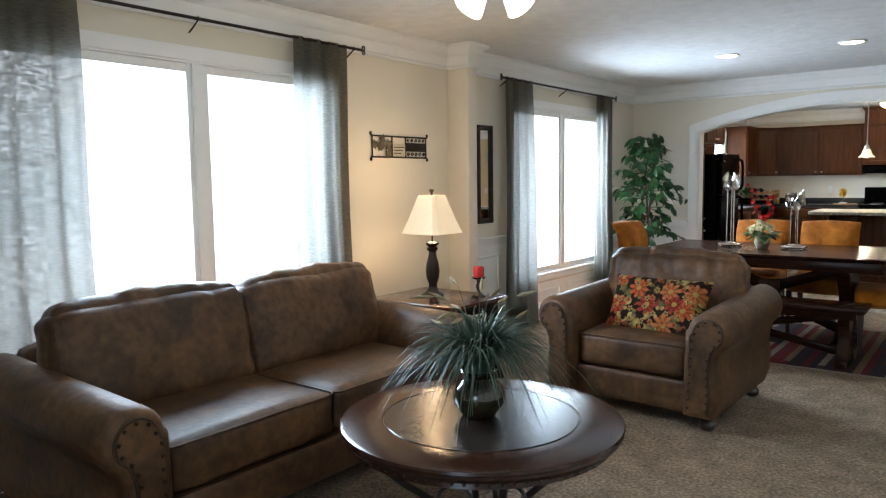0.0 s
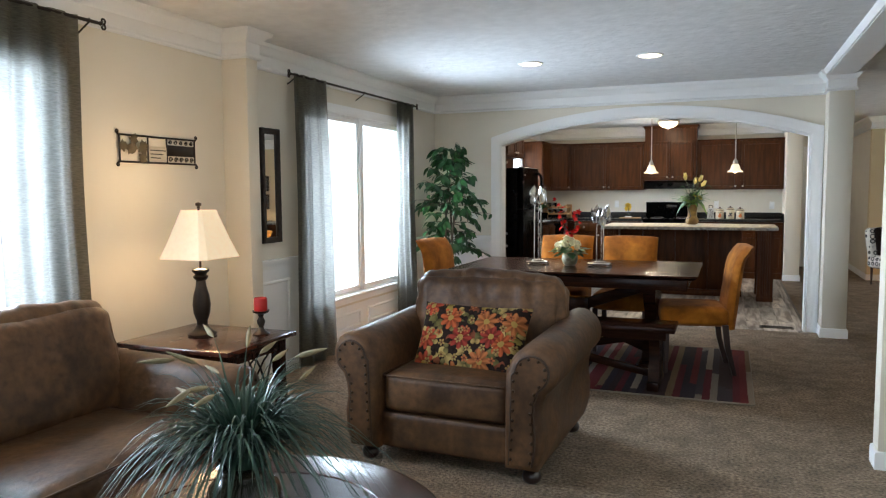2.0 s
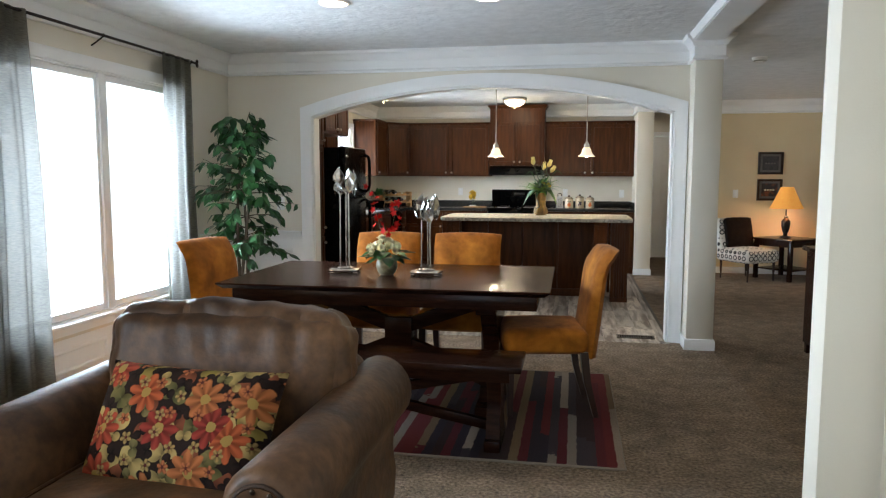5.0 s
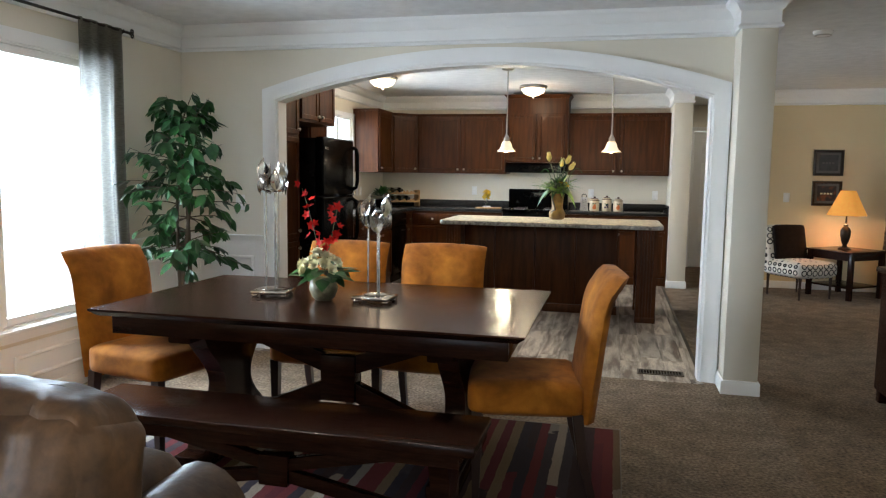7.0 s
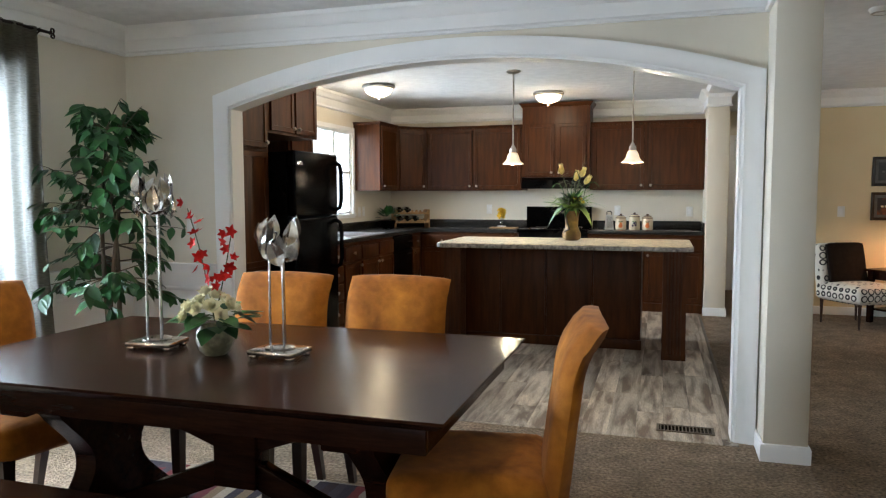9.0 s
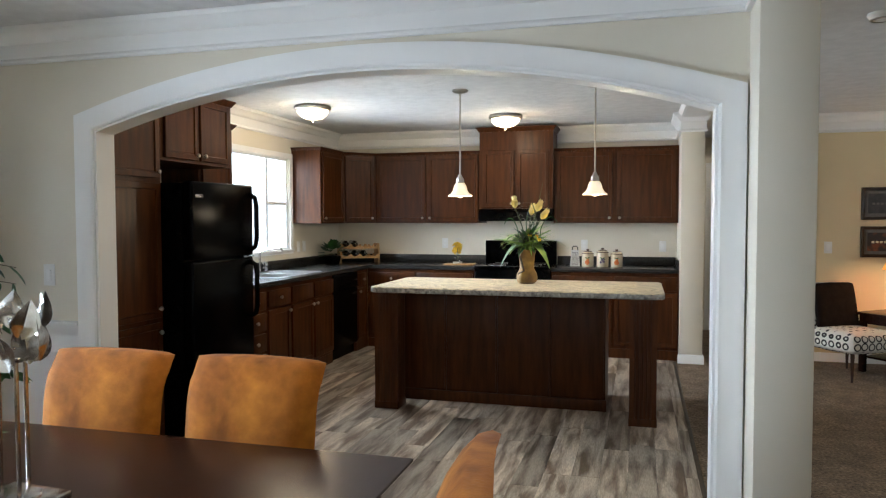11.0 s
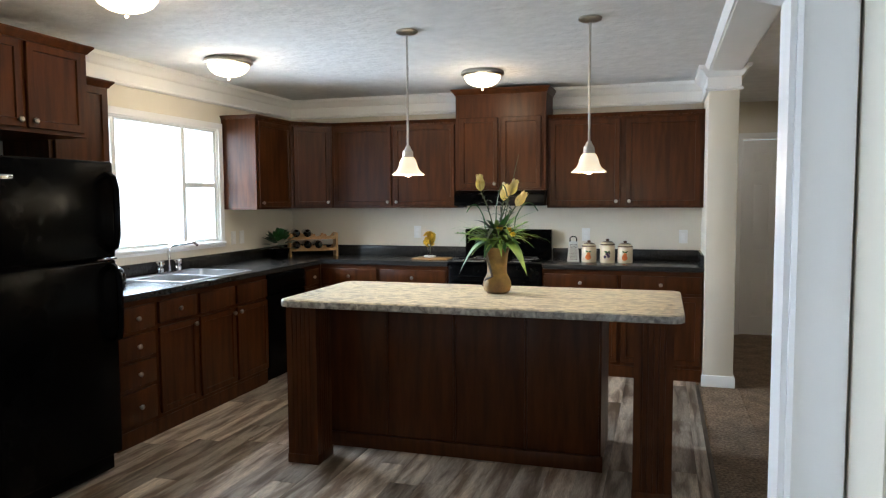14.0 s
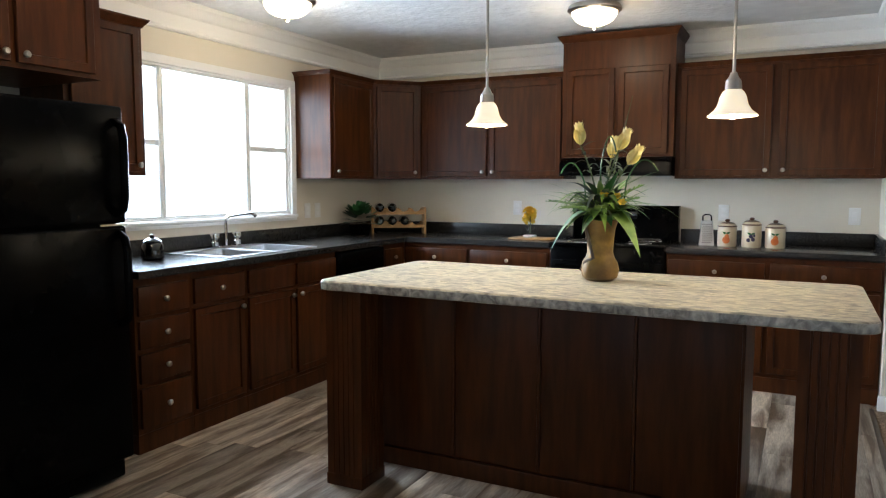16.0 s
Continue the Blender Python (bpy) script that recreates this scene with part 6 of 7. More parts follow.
# ---- kitchen things ----
sk = thing("sink", "stainless double-bowl drop-in sink", "sink", -3.13, 11.29, 0.9142)
part("rim", boxes((-0.27, 0.27, -0.41, -0.385, 0, 0.006), (-0.27, 0.27, 0.385, 0.41, 0, 0.006), (-0.27, -0.17, -0.385, 0.385, 0, 0.006), (0.245, 0.27, -0.385, 0.385, 0, 0.006), (-0.17, 0.245, -0.015, 0.015, 0, 0.006), bev=0.002), M_STEEL, sk)
for y0, y1 in ((-0.385, -0.015), (0.015, 0.385)):
    bb = B(-0.17, 0.245, y0, y1, -0.17, 0.0045, 0.0)
    bmesh.ops.delete(bb, geom=[max(bb.faces, key=lambda q: q.calc_center_median().z)], context="FACES")
    bmesh.ops.bevel(bb, geom=[e for e in bb.edges if len(e.link_faces) == 2], offset=0.035, segments=3, affect="EDGES", profile=0.5)
    bw = part("bowl", bb, M_STEEL, sk)
    part("drain", lathe([(0.04, -0.169), (0.035, -0.166), (0, -0.167)], 20, 0.04, (y0 + y1) / 2), M_CHROME, bw)
fc = thing("faucet", "chrome gooseneck kitchen faucet with two handles", "faucet", -3.35, 11.37, 0.9205)
part("deck_plate", B(-0.028, 0.028, -0.12, 0.12, 0, 0.012, 0.005), M_CHROME, fc)
pts = [(0, 0, 0.01), (0, 0, 0.14)] + [(0.045 - 0.045 * math.cos(radians(a)), 0.0, 0.16 + 0.045 * math.sin(radians(a))) for a in range(0, 91, 18)] + [(0.20, 0.03, 0.225), (0.225, 0.035, 0.205)]
part("spout", tube(pts, 0.011, 10), M_CHROME, fc)
for s in (-1, 1):
    part("handle", lathe([(0, 0.012), (0.024, 0.012), (0.026, 0.035), (0.013, 0.05), (0.032, 0.068), (0.030, 0.090), (0, 0.098)], 16, 0, s * 0.10), M_CHROME, fc)

kc = thing("canister", "black glazed lidded canister beside the sink", "canister", -3.17, 10.62, 0.9142)
part("jar", lathe([(0, 0), (0.05, 0), (0.06, 0.01), (0.062, 0.05), (0.055, 0.085), (0.045, 0.095), (0, 0.095)], 24), M_BLACKGLASS, kc)
part("lid", lathe([(0.048, 0.095), (0.05, 0.102), (0.03, 0.118), (0.012, 0.122), (0.014, 0.135), (0.008, 0.142), (0, 0.143)], 20), M_BLACKGLASS, kc)

# wine rack with bottles, and greens beside it
M_PINE = mat("honey_pine", (0.42, 0.24, 0.09), (0.34, 0.18, 0.06), 8, 0.5, stretch=(6, 1, 6))
M_BOTTLE = mat("dark_green_glass", (0.008, 0.012, 0.007), None, 4, 0.08, coat=0.7)
wr = thing("wine_rack", "small pine wine rack in the counter corner", "wine rack", -3.06, 13.10, 0.9142, 35)


def scalloped(w, h, n, depth):
    pts = [(-w / 2, 0), (w / 2, 0), (w / 2, h)]
    for i in range(n):
        cx = w / 2 - (i + 0.5) * w / n
        for k in range(9):
            a = math.pi * k / 8
            pts.append((cx + 0.40 * w / n * math.cos(a), h - 0.40 * w / n * math.sin(a) * 0.75))
    pts.append((-w / 2, h))
    return prism(pts, depth)


for sx in (-1, 1):
    part("side", B(sx * 0.22 - 0.009, sx * 0.22 + 0.009, -0.10, 0.10, 0.0, 0.225, 0.003), M_PINE, wr)
for z in (0.055, 0.165):
    for y in (-0.095, 0.08):
        part("scalloped_rail", moved(scalloped(0.42, 0.05, 4, 0.014), pose(0, y, z)), M_PINE, wr)
bot = lathe([(0, 0), (0.034, 0), (0.037, 0.006), (0.037, 0.18), (0.03, 0.21), (0.014, 0.235), (0.0135, 0.29), (0.016, 0.292), (0.016, 0.30), (0, 0.30)], 20)
bme = mesh_of("wine_bottle", bot, M_BOTTLE)
for i, (bx, bz) in enumerate(((-0.158, 0.222), (-0.052, 0.222), (-0.158, 0.112), (-0.052, 0.112), (0.052, 0.112))):
    o = new("wine_bottle", bme)
    o.matrix_basis = pose(-3.06, 13.10, 0.9142, 0, 0, 35) @ pose(bx, 0.14, bz, 90)
    tagged(o, "dark green wine bottle lying in pine rack", "bottle", "bottles in the wine rack")
gr = thing("greenery", "dark trailing artificial greenery on the counter", "plant", -3.25, 12.80, 0.9142)
gr.scale = (1.5, 1.5, 1.45)
part("pot", lathe([(0, 0), (0.05, 0), (0.065, 0.06), (0.055, 0.065), (0, 0.055)], 20), M_BLACK, gr)
r4 = random.Random(21)
for k in range(46):
    a, el = r4.uniform(0, 360), r4.uniform(-20, 80)
    o = part("leaf", moved(flat_leaf(0.06, 0.04, 5), pose(0, 0, 0.08, 0, 0, a) @ pose(0.06 * math.cos(radians(el)), 0, 0.06 * math.sin(radians(el)), 0, 90 - el, 0)), M_LEAF, gr)

# cutting board and yellow flowers
tagged(part("cutting_board", B(-1.99, -1.66, 12.93, 13.13, 0.9142, 0.928, 0.006), M_PINE), "pine cutting board on dark counter", "cutting board")
yf = thing("flower_bottle", "glass bottle of yellow flowers on cutting board", "flowers", -1.86, 13.06, 0.9282)
part("dish", lathe([(0, 0), (0.05, 0), (0.055, 0.012), (0.05, 0.016), (0, 0.012)], 20), M_PLATE, yf)
g = part("bottle", lathe([(0, 0.014), (0.03, 0.014), (0.034, 0.025), (0.034, 0.07), (0.024, 0.085), (0.024, 0.10), (0.027, 0.105)], 24), M_PANE, yf, "clear glass bottle")
M_PETALB = mat("bright_yellow_petal", (0.80, 0.55, 0.03), (0.7, 0.42, 0.02), 18, 0.6)
for k in range(60):
    a, el, d = r4.uniform(0, 360), r4.uniform(-60, 90), r4.uniform(0.02, 0.05)
    part("yellow_flower", moved(blossom(0.027, 5, 35), pose(0, 0, 0.16, 0, 0, a) @ pose(d * math.cos(radians(el)), 0, d * 1.3 * math.sin(radians(el)), 0, 90 - el, 0)), M_PETALB, yf)
part("stem", tube([(0, 0, 0.02), (0.004, 0, 0.10), (0, 0, 0.16)], 0.004, 6), M_STEM, yf)

# canisters and grater
M_CREAM = mat("cream_stoneware", (0.66, 0.55, 0.38), (0.58, 0.47, 0.31), 12, 0.3, coat=0.4)
M_BROWNLID = mat("brown_glaze", (0.10, 0.04, 0.018), (0.07, 0.028, 0.012), 12, 0.3, coat=0.4)
M_FRUITO = mat("orange_fruit_paint", (0.60, 0.16, 0.02), (0.5, 0.1, 0.015), 30, 0.5)
M_FRUITP = mat("plum_fruit_paint", (0.03, 0.02, 0.06), (0.05, 0.02, 0.05), 30, 0.5)
for cx, cy, col, lab, hh in ((-0.44, 13.08, M_FRUITO, "cream canister painted with an orange pear", 0.135), (-0.285, 13.07, M_FRUITP, "cream canister painted with dark plums", 0.15), (-0.14, 13.07, M_FRUITO, "cream canister painted with an orange pear", 0.135)):
    c = thing("canister", lab, "canister", cx, cy, 0.9142, group="painted canisters")
    part("jar", lathe([(0, 0), (0.058, 0), (0.062, 0.006), (0.062, hh - 0.01), (0.056, hh), (0, hh)], 32), M_CREAM, c)
    part("lid", lathe([(0.058, hh), (0.06, hh + 0.008), (0.045, hh + 0.022), (0.012, hh + 0.03), (0, hh + 0.03)], 28), M_CREAM, c, "cream lid with brown bands")
    part("band", lathe([(0.0602, hh - 0.003), (0.0628, hh - 0.001), (0.0625, hh + 0.004), (0.0602, hh + 0.006)], 28), M_BROWNLID, c)
    part("band", lathe([(0.047, hh + 0.021), (0.046, hh + 0.0235), (0.028, hh + 0.029), (0.014, hh + 0.0315)], 28), M_BROWNLID, c)
    part("knob", lathe([(0.010, hh + 0.03), (0.017, hh + 0.040), (0.012, hh + 0.049), (0, hh + 0.051)], 16), M_BROWNLID, c)
    fb = bmesh.new()
    for dx, dz, rr in (((0, 0.045, 0.024), (0.004, 0.07, 0.015)) if col is M_FRUITO else ((-0.014, 0.05, 0.014), (0.012, 0.055, 0.014), (0.0, 0.075, 0.013), (0.018, 0.08, 0.01))):
        d = lathe([(rr, 0.0), (rr * 0.8, 0.0015), (0, 0.002)], 16)
        join(fb, moved(d, pose(dx, -math.sqrt(0.062 ** 2 - dx * dx) - 0.001 + abs(dx) * 0.1, dz, 90)))
    part("painted_fruit", fb, col, c)
    for k in (-1, 1):
        part("painted_leaf", moved(flat_leaf(0.028, 0.014, 5), pose(0.002, -0.0645, 0.088, 0, 0, 90) @ pose(0, 0, 0, k * 65)), M_LEAF, c)
gt = thing("box_grater", "steel box grater with looped handle", "grater", -0.575, 13.10, 0.9142, 10)
bm = bmesh.new()
a = [bm.verts.new((sx * 0.05, sy * 0.035, 0)) for sx, sy in ((-1, -1), (1, -1), (1, 1), (-1, 1))]
b = [bm.verts.new((sx * 0.036, sy * 0.024, 0.17)) for sx, sy in ((-1, -1), (1, -1), (1, 1), (-1, 1))]
for k in range(4):
    bm.faces.new((a[k], a[(k + 1) % 4], b[(k + 1) % 4], b[k]))
bm.faces.new(b)
part("body", bm, M_STEEL, gt, angle=20)
part("handle", tube([(-0.028, 0, 0.17), (-0.028, 0, 0.20), (-0.015, 0, 0.212), (0.015, 0, 0.212), (0.028, 0, 0.20), (0.028, 0, 0.17)], 0.005, 8), M_BLACK, gt)
hb = bmesh.new()
for i in range(6):
    for j in range(11):
        join(hb, moved(lathe([(0.0038, 0.0), (0.0025, 0.0015), (0, 0.0008)], 6), pose(-0.028 + 0.011 * i + (j % 2) * 0.004, -0.0345 + 0.011 * j * 0.014 / 0.17 * 1.0 + 0.0 - 0.0008, 0.02 + 0.0125 * j, 94)))
tagged(part("grating_holes", hb, M_IRON, gt), kind="stuff")

# island vase with lilies
M_AMBERV = mat("amber_art_glass", (0.31, 0.185, 0.035), (0.12, 0.062, 0.013), 9, 0.48, coat=0.0, bump=0.002, bscale=40, detail=6, fine=(20, 0.4))
iv = thing("vase_of_lilies", "amber gourd vase with yellow tulips and leaves", "flowers", -0.755, 10.92, 0.9165)
_vs = lathe([(0, 0), (0.056, 0), (0.074, 0.014), (0.081, 0.045), (0.074, 0.078), (0.06, 0.105), (0.055, 0.125), (0.057, 0.17), (0.062, 0.22), (0.074, 0.262), (0.069, 0.262), (0.056, 0.22), (0.05, 0.17), (0, 0.16)], 48)
for v in _vs.verts:
    if 0.005 < v.co.z < 0.11:
        k = 1 + 0.045 * math.cos(6 * math.atan2(v.co.y, v.co.x)) * math.sin(math.pi * v.co.z / 0.115)
        v.co.x, v.co.y = v.co.x * k, v.co.y * k
part("vase", _vs, M_AMBERV, iv, "amber gourd-shaped glazed vase")
part("vine", tube([(-0.08, -0.02, 0.04)] + [(-0.066 * math.cos(t) , -0.066 * math.sin(t) - 0.006, 0.06 + 0.03 * t) for t in (0.2, 0.6, 1.0, 1.4)] + [(-0.03, -0.062, 0.16), (-0.05, -0.05, 0.22), (-0.06, -0.05, 0.25)], 0.008, 6), M_BARK, iv)
r5 = random.Random(8)


def strap(l, w, arch, n=9):
    """A long strap leaf that rises and arches over along +x."""
    bm = bmesh.new()
    prev = None
    for i in range(n + 1):
        t = i / n
        x, z = l * (t * 0.85), l * (0.75 * t - arch * t * t)
        ww = w / 2 * math.sin(math.pi * min(1, 0.08 + 0.92 * t) ** 0.8)
        q = (bm.verts.new((x, -ww, z + ww * 0.25)), bm.verts.new((x, 0, z)), bm.verts.new((x, ww, z + ww * 0.25)))
        if prev:
            bm.faces.new((prev[0], q[0], q[1], prev[1]))
            bm.faces.new((prev[1], q[1], q[2], prev[2]))
        prev = q
    return bm


M_SAGE = mat("grey_green_leaf", (0.055, 0.075, 0.05), (0.10, 0.12, 0.085), 16, 0.55)
M_BLUELEAF = mat("blue_green_leaf", (0.10, 0.21, 0.15), (0.20, 0.30, 0.22), 14, 0.4)
for k in range(84):
    a, l = r5.uniform(0, 360), r5.uniform(0.14, 0.29)
    part("leaf", moved(strap(l, r5.uniform(0.014, 0.040), r5.uniform(0.1, 0.95)), pose(0, 0, 0.25 + r5.uniform(0, 0.09), 0, 0, a)), (M_LEAFY, M_LEAF, M_SAGE, M_LEAFY)[k % 4], iv)
for k in range(20):
    a, l = 18 * k + r5.uniform(-8, 8), r5.uniform(0.13, 0.20)
    part("leaf", moved(strap(l, r5.uniform(0.055, 0.075), r5.uniform(0.4, 1.1)), pose(0, 0, 0.25 + r5.uniform(0, 0.06), 0, 0, a)), M_LEAF if k % 3 else M_LEAFY, iv)
for a, mm, lab in ((205, M_BLUELEAF, "broad drooping blue-green leaf"), (-28, M_LEAFY, "broad drooping light green leaf"), (95, M_LEAFY, "broad drooping light green leaf")):
    part("broad_leaf", moved(strap(0.26, 0.11, 1.32, 14), pose(0, 0, 0.262, 0, 0, a)), mm, iv, lab)


def fern(l, n):
    """A frond: a bent rib with paired leaflets that shorten to the tip."""
    bm = tube([(l * 0.5 * t * t, 0, l * t) for t in [i / 6 for i in range(7)]], 0.0018, 5)
    for i in range(1, n + 1):
        t = i / (n + 1)
        for sd in (-1, 1):
            join(bm, moved(flat_leaf(0.05 * (1.05 - t) + 0.012, 0.014, 4), pose(l * 0.5 * t * t, 0, l * t, sd * -62, 0, 0)))
    return bm


for a, tilt in ((-20, 25), (60, 40), (170, 45), (250, 50), (-75, 48)):
    part("fern_frond", moved(fern(r5.uniform(0.21, 0.27), 13), pose(0, 0, 0.25, 0, 0, a) @ pose(0, 0, 0, 0, tilt, 0)), M_LEAFY, iv, "bright green fern frond")
bm = bmesh.new()
for k in range(46):
    a = r5.uniform(0, 6.28)
    blade(bm, (0, 0, 0.25), a, r5.uniform(0.18, 0.34), r5.uniform(0.2, 0.8), r5.uniform(0.1, 0.7), 0.0022, r5.uniform(-0.04, 0.04))
tagged(part("grass", bm, M_LEAFY, iv), kind="stuff")
part("tall_blade", tube([(0.02, 0, 0.3), (0.07, 0, 0.55), (0.125, 0, 0.79)], [0.004, 0.003, 0.001], 5), M_STEM, iv)
for x0, x1, top in ((-0.005, 0.065, 0.62), (0.10, 0.24, 0.52), (-0.06, -0.175, 0.51)):
    pts = [(x0 + (x1 - x0) * t, -0.02, 0.28 + (top - 0.28) * math.sin(math.pi * min(1.0, 0.12 + t * 0.62)) ** 0.7) for t in [i / 12 for i in range(13)]]
    part("arching_blade", tube([(0, 0, 0.26), (x0, -0.02, 0.32)] + pts[1:], 0.0035, 5), M_LEAF, iv)
for k, (dx, dy, z, tilt) in enumerate(((-0.090, -0.02, 0.585, -6), (0.078, -0.03, 0.560, 24), (0.105, 0.02, 0.500, 36), (0.02, 0.08, 0.53, 10))):
    pts = [(dx * t * t, dy * t, 0.2 + (z - 0.2) * t) for t in [i / 8 for i in range(9)]]
    st = part("flower_stem", tube(pts, 0.004, 6), M_STEM, iv)
    bm = blossom(0.105, 5, 80, 0.52)
    join(bm, moved(blossom(0.098, 4, 76, 0.52), pose(0, 0, 0, 0, 0, 36)))
    part("tulip", moved(bm, pose(dx, dy, z, 0, tilt, 0)), M_PETALY, st, "pale yellow tulip")
    for j in range(9):
        zz = z - 0.012 - 0.016 * j
        t = (zz - 0.2) / (z - 0.2)
        part("bract", moved(strap(r5.uniform(0.05, 0.085), 0.016, r5.uniform(0.3, 1.2), 5), pose(dx * t * t, dy * t, zz, 0, 0, 137.5 * j)), M_SAGE, st, "grey-green curled bract")
for k, (x, y, z) in enumerate(((0.085, -0.07, 0.36), (0.10, -0.05, 0.335), (0.03, -0.09, 0.37))):
    part("small_flower", moved(blossom(0.026, 6, 35, 0.8), pose(x, y, z, 50, 0, 20 * k)), M_PETALB, iv, "small yellow blossom")


# ---- plates, switches, vent, detectors ----
def plate(name, label, x, y, z, rz, wide=0.072, toggles=1):
    p = thing(name, label, name.replace("_", " "), x, y, z, rz)
    part("cover", B(-wide / 2, wide / 2, -0.006, -0.0005, -0.058, 0.058, 0.002), M_PLATE, p)
    for k in range(2 if name == "outlet" else toggles):
        if name == "outlet":
            part("socket", B(-0.016, 0.016, -0.008, -0.0062, 0.008 - 0.044 * k, 0.036 - 0.044 * k, 0.002), M_WHITE, p)
        else:
            cx = (k - (toggles - 1) / 2) * 0.046
            part("rocker", B(cx - 0.015, cx + 0.015, -0.010, -0.0062, -0.032, 0.032, 0.002), M_WHITE, p)
    return p


for x, z in ((-2.10, 1.14), (-0.50, 1.13)):
    plate("outlet", "white wall outlet above the counter", x, KY, z, 0)
plate("light_switch", "white wall switch above the counter", 0.33, KY, 1.12, 0)
plate("outlet", "white wall outlet beside the window", WX, 12.36, 1.125, 90)
plate("outlet", "white wall outlet beside the window", WX, 12.49, 1.125, 90)
plate("light_switch", "white wall switch beside the arch", -2.965, AY, 1.125, 0)
plate("light_switch", "white wall switch on yellow wall", 1.88, 13.16, 1.133, 0)
plate("outlet", "white wall outlet low on wall", RX, 4.40, 0.33, -90)

sd = thing("smoke_detector", "white round smoke detector on ceiling", "smoke detector", 1.253, 9.41, CEIL)
part("housing", lathe([(0, 0), (0.07, 0), (0.07, -0.012), (0.055, -0.03), (0.03, -0.036), (0, -0.036)], 28), M_PLATE, sd)
part("vent_ring", lathe([(0.058, -0.029), (0.06, -0.033), (0.05, -0.036), (0.046, -0.033)], 24), M_NICKEL, sd)

M_VENT = mat("brown_vent_metal", (0.10, 0.075, 0.05), None, 12, 0.45, 0.4)
fv = thing("floor_vent", "brown slotted floor vent in plank floor", "floor vent", 0.165, 8.62, 0.0035)
part("frame", boxes((-0.155, 0.155, -0.06, -0.045, 0, 0.006), (-0.155, 0.155, 0.045, 0.06, 0, 0.006), (-0.155, -0.14, -0.045, 0.045, 0, 0.006), (0.14, 0.155, -0.045, 0.045, 0, 0.006)), M_VENT, fv)
part("backing", B(-0.14, 0.14, -0.045, 0.045, 0, 0.001), M_BLACK, fv)
for k in range(14):
    part("slat", B(-0.135 + k * 0.0195, -0.128 + k * 0.0195, -0.045, 0.045, 0.001, 0.005), M_VENT, fv)

# ---- hallway door ----
dr = thing("door_1", "white six-panel interior door, closed", "door", 0.95, HALL - 0.005, 0, kind="structure")
bm = bmesh.new()
join(bm, B(0, 0.64, 0.012, 0.03, 0.008, 2.045))
cols, rowsz = ((0.0, 0.095), (0.275, 0.365), (0.545, 0.64)), ((0.008, 0.20), (0.78, 0.90), (1.60, 1.70), (1.93, 2.045))
for a, b in cols:
    join(bm, B(a, b, 0, 0.012, 0.008, 2.045))
for c, d in rowsz:
    join(bm, B(0.095, 0.275, 0, 0.012, c, d))
    join(bm, B(0.365, 0.545, 0, 0.012, c, d))
part("leaf", bm, M_WHITE, dr)
for a, b in ((0.115, 0.255), (0.385, 0.525)):
    for c, d in ((0.22, 0.76), (0.92, 1.58), (1.72, 1.91)):
        part("raised_panel", B(a, b, 0.004, 0.0125, c, d, 0.004), M_WHITE, dr)
part("door_handle", moved(lathe([(0, 0), (0.03, 0), (0.03, 0.006), (0.012, 0.012), (0.012, 0.03), (0.026, 0.04), (0.026, 0.055), (0, 0.062)], 18), pose(0.585, 0, 0.94, 90)), M_NICKEL, dr, "round nickel knob")
setting("door_casing", sweep([(0.945, HALL, 0), (0.945, HALL, 2.06), (1.595, HALL, 2.06), (1.595, HALL, 0)], [(0, 0), (0, 0.014), (-0.05, 0.018), (-0.058, 0.018), (-0.058, 0)], up=(0, -1, 0)), M_WHITE, "white door casing", "trim")

# ---- family room ----
M_DKFAB = mat("dark_brown_fabric", (0.010, 0.007, 0.006), (0.016, 0.011, 0.009), 20, 0.9, spec=0.08, bump=0.001, bscale=120)


def ring_cloth(name):
    """Off-white cloth printed with dark linked rings."""
    m = mat(name, (0.66, 0.63, 0.56), (0.62, 0.59, 0.52), 40, 0.9)
    nt = m.node_tree
    b = nt.nodes["Principled BSDF"]
    N, L = nt.nodes.new, nt.links.new
    src = b.inputs["Base Color"].links[0].from_socket
    tc, vo, mr, mx = N("ShaderNodeTexCoord"), N("ShaderNodeTexVoronoi"), N("ShaderNodeValToRGB"), N("ShaderNodeMix")
    vo.inputs["Scale"].default_value, vo.inputs["Randomness"].default_value = 13, 0.12
    L(tc.outputs["Object"], vo.inputs["Vector"]); L(vo.outputs["Distance"], mr.inputs[0])
    e = mr.color_ramp.elements
    e[0].position, e[0].color, e[1].position, e[1].color = 0.30, (0, 0, 0, 1), 0.34, (1, 1, 1, 1)
    e.new(0.46).color = (1, 1, 1, 1)
    e.new(0.50).color = (0, 0, 0, 1)
    mx.data_type = "RGBA"
    mx.inputs[7].default_value = (0.02, 0.018, 0.018, 1)
    L(mr.outputs[0], mx.inputs[0]); L(src, mx.inputs[6]); L(mx.outputs[2], b.inputs["Base Color"])
    return m


M_RING = ring_cloth("ring_print_cloth")
sl = thing("slipper_chair", "armless chair in ring print with dark buttoned back", "chair", 1.93, 12.52, 0, 32)
part("seat", moved(puffy(0.56, 0.58, 0.17, 0.05, 0.015, 12, 0.003), pose(0, 0, 0.335)), M_RING, sl, angle=60)
bk = part("backrest", moved(puffy(0.54, 0.13, 0.50, 0.05, 0.012, 12, 0.003, 4), pose(0, 0.27, 0.56, -12)), M_RING, sl, angle=60)
part("back_panel", moved(puffy(0.46, 0.05, 0.44, 0.02, 0.008, 8, 0.002, 4), pose(0.02, 0.185, 0.60, -12)), M_DKFAB, bk, "dark brown buttoned cushion")
